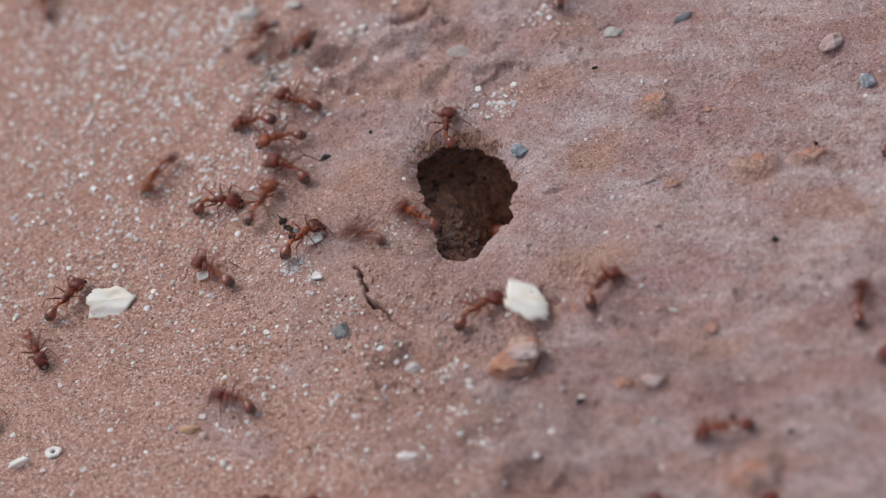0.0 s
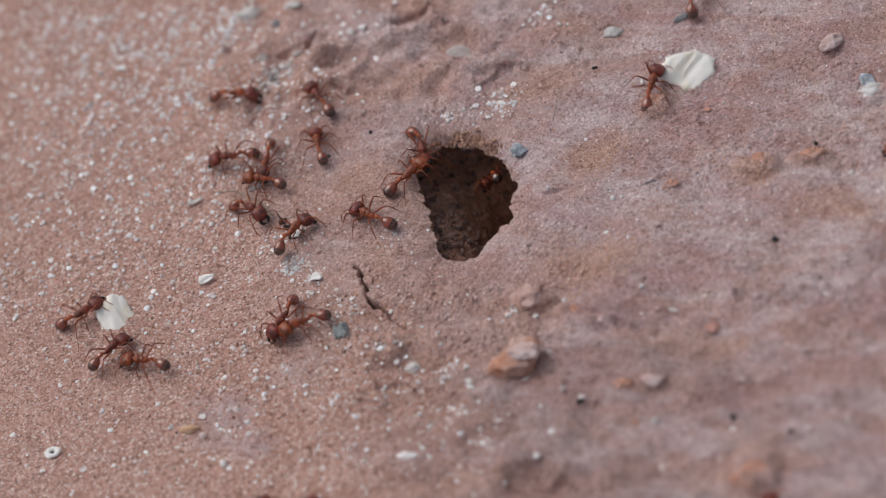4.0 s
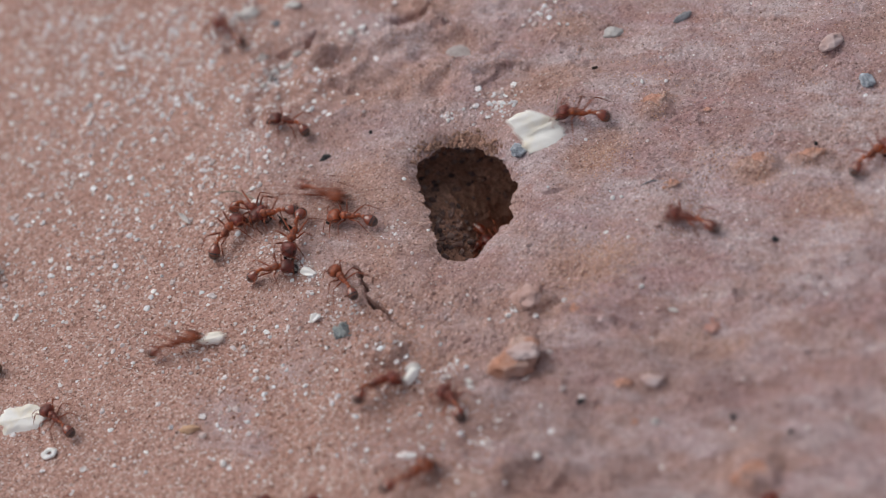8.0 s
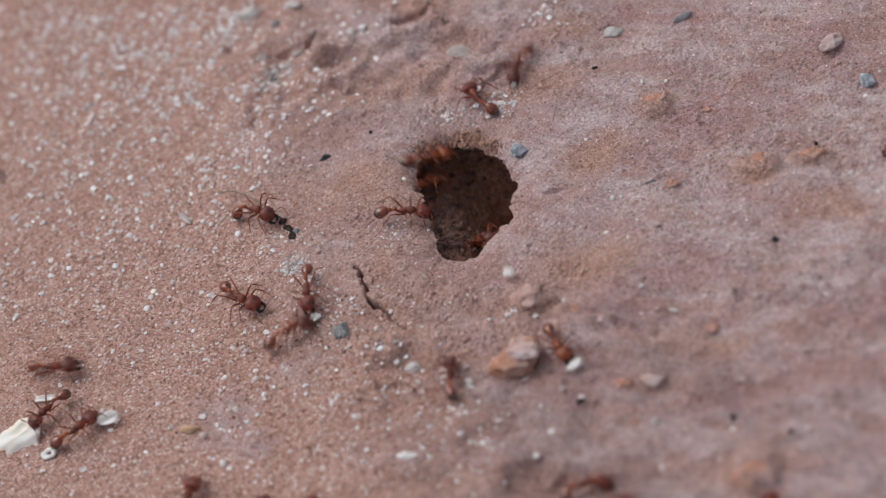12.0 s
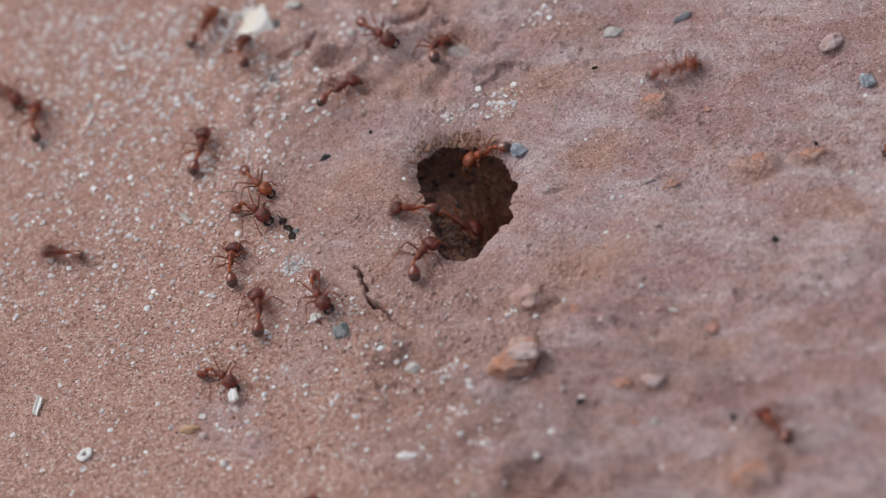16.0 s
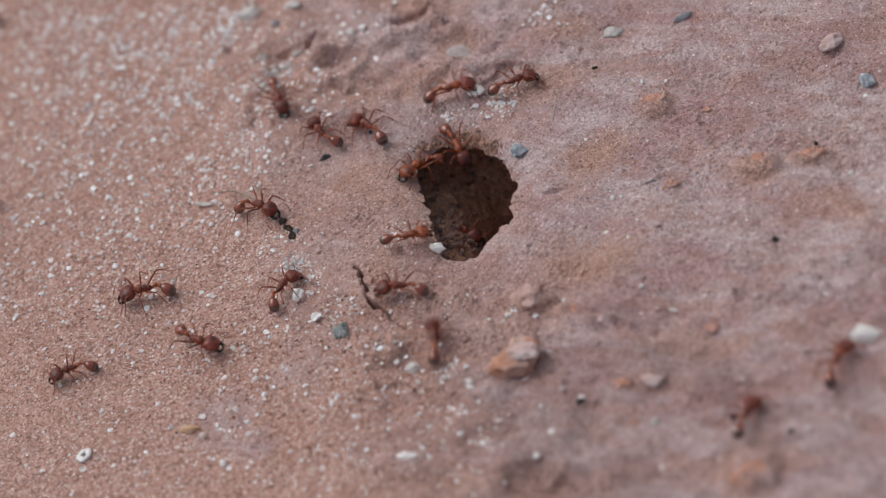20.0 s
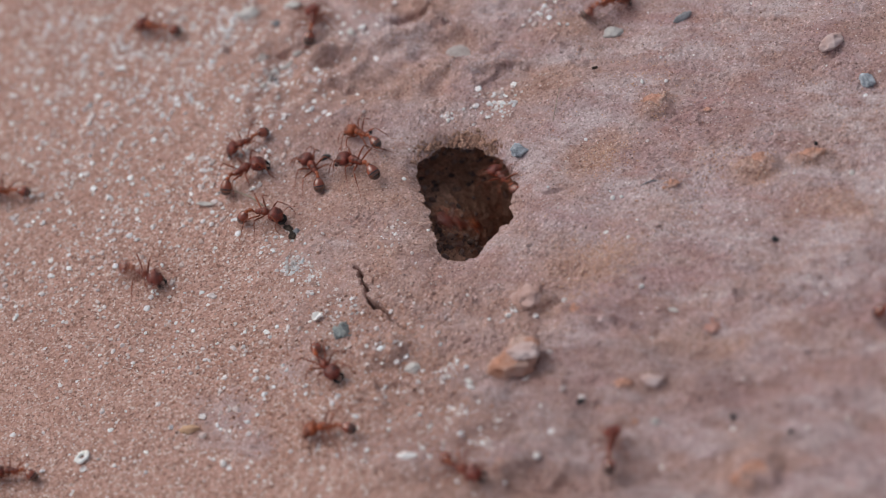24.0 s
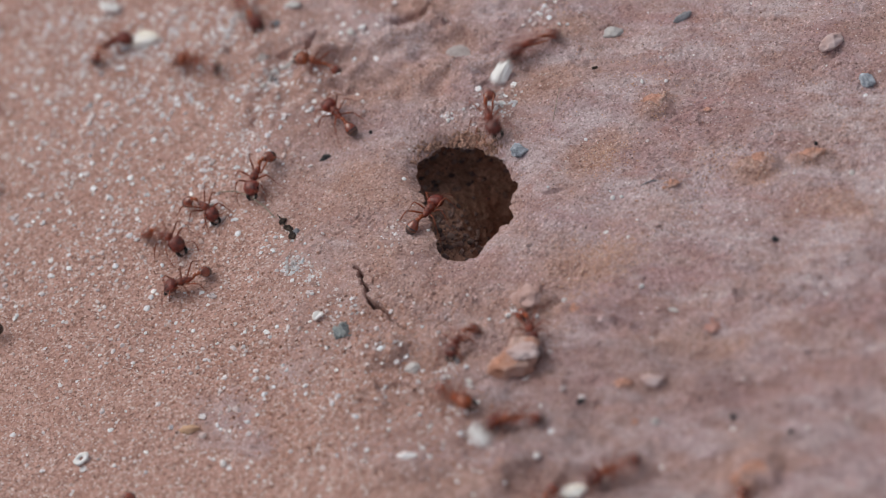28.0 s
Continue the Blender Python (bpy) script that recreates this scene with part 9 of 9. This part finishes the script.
    haul(flakes[7], [(0.00, -31.2, 14.0, 30), (1.00, -30.7, 14.2, 35), (3.50, -30.9, 14.3, 35), (5.50, -32.4, 11.7, -50), (16.00, -32.3, 11.7, -50), (18.00, -31.0, 12.8, -20), (20.00, -30.0, 13.2, -10), (28.00, -29.8, 13.2, -10)], 0.35)
    haul(flakes[8], [(0.00, -51.0, -21.9, 25), (0.50, -51.0, -21.9, 25), (1.00, -51.1, -22.1, 20), (1.50, -50.3, -21.0, 30), (2.00, -52.2, -17.0, 30), (2.50, -57.7, -14.6, 30)])
    haul(flakes[9], [(0.00, -46.8, -20.9, 0), (3.50, -46.8, -20.9, 0), (5.50, -47.3, -21.0, 10), (12.00, -47.3, -21.0, 10), (12.50, -46.7, -21.7, 20), (14.50, -42.5, -23.2, 30), (15.00, -42.8, -22.1, 30), (17.00, -42.8, -22.1, 30), (24.00, -43.1, -22.4, 30), (28.00, -43.2, -22.6, 30)], 0.35)
    haul(flakes[10], [(0.00, -15.0, -1.9, 0), (1.00, -15.2, -1.5, 0), (3.50, -15.2, -1.5, 0), (5.50, -14.6, -5.6, 0), (6.00, -15.0, -6.3, 10), (6.50, -15.1, -6.5, 20), (7.00, -15.2, -6.9, 30), (7.50, -15.2, -7.8, 40), (28.00, -14.9, -7.6, 40)], 0.35)
    haul(flakes[11], [(0.00, -20.9, 56.4, 0), (5.00, -20.9, 56.4, 0), (5.20, -8.4, 18.5, 20), (5.50, -8.7, 17.7, 30), (6.00, -2.0, 21.6, 0), (6.50, 9.6, 20.5, -20), (6.80, 8.5, 14.6, 0), (7.00, 3.9, 13.1, 60, -7.0), (7.30, 6.2, 10.3, 0, -17)])
    haul(flakes[12], [(0.00, -59.6, 6.4, 0), (6.00, -59.6, 6.4, 0), (6.50, -34.9, 1.2, 0), (7.00, -25.3, 2.2, 0), (7.50, -23.1, 10.1, 0), (8.00, -23.1, 10.8, 0), (8.50, -16.3, 7.9, 0), (9.00, -9.6, 3.4, 0), (9.50, -1.3, 4.4, 0), (9.80, 0.5, 13.4, 0, -7.0), (10.00, 6.2, 10.3, 0, -17)])
    haul(flakes[13], [(0.00, -47.7, -34.3, 60), (6.50, -47.7, -34.3, 60), (7.00, -46.1, -25.9, 60), (7.50, -25.7, -20.9, 40), (8.00, -3.7, -19.5, 50), (8.50, -1.1, -8.6, 80), (9.00, 1.5, 0.6, 85, 2.0), (9.50, 2.2, -0.2, 40, 0.8), (9.80, 3.4, 4.6, 40, -5.0), (10.00, 3.6, 6.0, 40, -6.5), (10.30, 6.2, 10.3, 0, -17)])
    haul(flakes[14], [(0.00, -58.8, -2.5, 0), (7.00, -58.8, -2.5, 0), (7.50, -42.5, -4.6, 0), (8.00, -28.0, -8.0, 10), (8.50, -15.1, 1.4, 20), (9.00, -9.5, 2.9, 10), (9.50, -3.0, 5.6, 10), (9.80, 0.5, 15.2, 0, -7.0), (10.00, 6.2, 10.3, 0, -17)])
    haul(flakes[15], [(0.00, -60.2, -2.2, 0), (9.50, -58.8, -2.5, 0), (10.00, -45.7, -4.8, 0), (10.50, -38.8, -6.9, 0), (11.00, -8.0, -10.7, 30), (11.50, 7.2, -11.6, 0), (12.00, 8.2, -6.3, 0), (12.50, 4.9, 13.4, 0, -2.0), (12.71, 6.5, 9.1, -1, -16.6), (12.93, 6.8, 9.3, -2, -16.6), (13.14, 7.2, 9.5, -3, -16.6), (13.36, 7.6, 9.7, -4, -16.6), (13.57, 7.9, 9.9, -5, -16.6), (13.79, 8.3, 10.0, -6, -16.6), (14.00, 6.2, 10.3, -6, -17)])
    haul(flakes[16], [(0.00, -24.7, -38.6, 0), (9.80, -24.7, -38.6, 0), (10.50, -15.2, -18.6, -30), (11.00, -4.3, -25.3, 0), (11.50, 6.7, -24.1, 0), (12.00, 15.8, -22.0, 50), (12.50, 16.5, -11.3, 0), (12.72, 11.9, -7.6, -29), (12.93, 7.9, -2.8, -57, 0.5), (13.15, 4.9, 2.3, -86, -1.1), (13.36, 2.8, 6.1, -99, -4.7), (13.58, 3.0, 9.0, -99, -10.4), (13.79, 6.2, 10.3, -99, -17)])
    haul(flakes[17], [(0.00, -57.6, -7.9, 0), (10.00, -57.6, -7.9, 0), (10.50, -48.1, -12.3, 5), (11.00, -48.1, -12.3, 5), (12.00, -48.3, -12.6, 5), (12.50, -48.6, -13.3, 50), (14.50, -49.3, -13.5, 80), (17.00, -49.3, -13.5, 80), (18.50, -49.3, -13.5, 80), (19.00, -57.2, -12.0, 80)], 0.35)
    haul(flakes[18], [(0.00, -57.5, -16.3, 0), (11.00, -57.5, -16.3, 0), (11.50, -54.7, -16.9, 0), (12.00, -40.3, -17.9, 20), (12.50, -36.7, -14.6, 50), (12.70, -33.4, -13.0, 47), (12.90, -30.3, -11.0, 44), (13.10, -27.2, -8.9, 41), (13.30, -24.2, -6.9, 38), (13.50, -21.2, -4.9, 35), (13.70, -18.1, -2.9, 32), (13.90, -15.2, -1.0, 29), (14.10, -12.2, 1.0, 26), (14.30, -9.2, 2.9, 23), (14.50, -6.5, 5.3, 20), (15.00, 0.9, 6.4, 0, 0.2), (15.40, 6.2, 10.3, 0, -17)])
    haul(flakes[19], [(0.00, -59.3, 2.8, 0), (14.20, -59.3, 2.8, 0), (15.00, -42.5, -1.4, 0), (15.50, -24.4, -14.6, -50), (16.00, -24.8, -17.4, -80), (16.50, -25.8, -16.8, -60), (17.00, -25.6, -18.1, -20), (18.00, -25.3, -18.2, -20), (18.50, -22.4, -14.6, -30), (19.00, -18.6, -1.8, 0), (19.50, -17.6, -3.2, 20), (20.00, -17.3, -4.3, 70), (20.50, -17.1, -2.6, 60), (21.00, -17.0, 9.8, 10), (21.50, -10.1, 18.5, 0), (21.73, -5.0, 13.7, -34), (21.96, -1.2, 9.6, -69, -0.6), (22.18, 2.0, 7.0, -89, -4.1), (22.41, 5.1, 7.3, -89, -10.1), (22.64, 6.2, 10.3, -89, -17)])
    haul(flakes[20], [(0.00, 59.3, 6.3, 0), (17.00, 59.3, 6.3, 0), (17.50, 52.3, 4.9, 40), (18.00, 38.7, -1.1, 40), (18.50, 41.4, -18.5, 80), (19.00, 46.1, -33.6, -40), (19.50, 50.0, -30.1, -30), (20.00, 48.6, -23.9, 0), (20.50, 34.8, -8.4, -5), (21.00, 31.6, 2.1, -5), (21.50, 19.3, 4.2, 0), (21.76, 12.3, 8.7, 49, -2.6), (22.01, 6.5, 8.2, 49, -9.2), (22.27, 6.2, 10.3, 49, -17)])
    haul(flakes[21], [(0.00, -59.1, 1.0, 0), (17.00, -59.1, 1.0, 0), (17.50, -30.3, -2.2, 10), (18.00, -18.1, 4.1, 20), (18.50, -18.6, 6.6, 40), (19.00, -10.8, 0.8, -20), (19.50, -6.6, 0.3, -30), (20.00, -0.6, -0.1, 10), (20.50, 0.5, 11.6, 0, -7.0), (20.70, 6.2, 10.3, 0, -17)])
    haul(flakes[22], [(0.00, -5.8, 51.5, 0), (19.00, -5.8, 51.5, 0), (19.50, 1.6, 33.0, 0), (20.00, 4.5, 22.7, 0), (20.50, 7.3, 15.6, 20), (20.80, 6.2, 10.3, 0, -17)])
    haul(flakes[23], [(0.00, -60.8, 12.1, 0), (20.00, -60.8, 12.1, 0), (20.50, -48.9, 9.5, 0), (21.00, -32.1, 2.9, 20), (21.50, -23.0, 1.9, 40), (21.72, -17.6, 2.6, 41, 0.3), (21.94, -12.3, 3.6, 43, -0.3), (22.16, -7.0, 4.7, 44, -0.9), (22.39, -1.8, 5.7, 45, -1.5), (22.61, 2.4, 6.6, 46, -4.4), (22.83, 5.5, 8.3, 46, -10.3), (23.05, 6.2, 10.3, 46, -17)])
    haul(flakes[24], [(0.00, 23.3, 44.0, 0), (24.00, 23.3, 44.0, 0), (24.50, 21.6, 36.6, 0), (25.00, 19.5, 29.5, -20), (25.50, 16.0, 17.7, 0), (26.00, 5.8, 13.3, 30, 0.0), (26.50, 17.7, 3.2, 10), (27.00, 30.5, -16.2, 0), (27.50, 34.6, -36.7, 0), (28.00, 38.7, -48.0, 0)])
    haul(flakes[25], [(0.00, 23.3, -48.9, 0), (26.00, 23.4, -47.4, 0), (26.50, 22.3, -42.7, 0), (27.00, 20.4, -31.4, 0), (27.50, 16.7, -18.1, 10), (28.00, 4.7, -29.7, -30)])
    haul(flakes[26], [(0.00, 64.2, 31.5, 0), (26.00, 64.2, 30.6, 0), (27.00, 41.2, 28.6, 10), (27.50, 19.0, 33.1, 20), (28.00, 7.8, 24.9, 60)])
    haul(flakes[27], [(0.00, -65.8, 49.5, 0), (26.80, -65.8, 49.5, 0), (27.50, -54.9, 46.6, 0), (28.00, -39.2, 42.5, 10)])
    haul(flakes[28], [(0.00, -48.1, 62.4, 0), (27.00, -48.1, 62.4, 0), (28.00, -44.2, 49.4, -10)])
    haul(flakes[29], [(0.00, 14.0, -47.2, 0), (27.00, 14.1, -45.7, 0), (28.00, 15.0, -39.4, 10)])


motions()
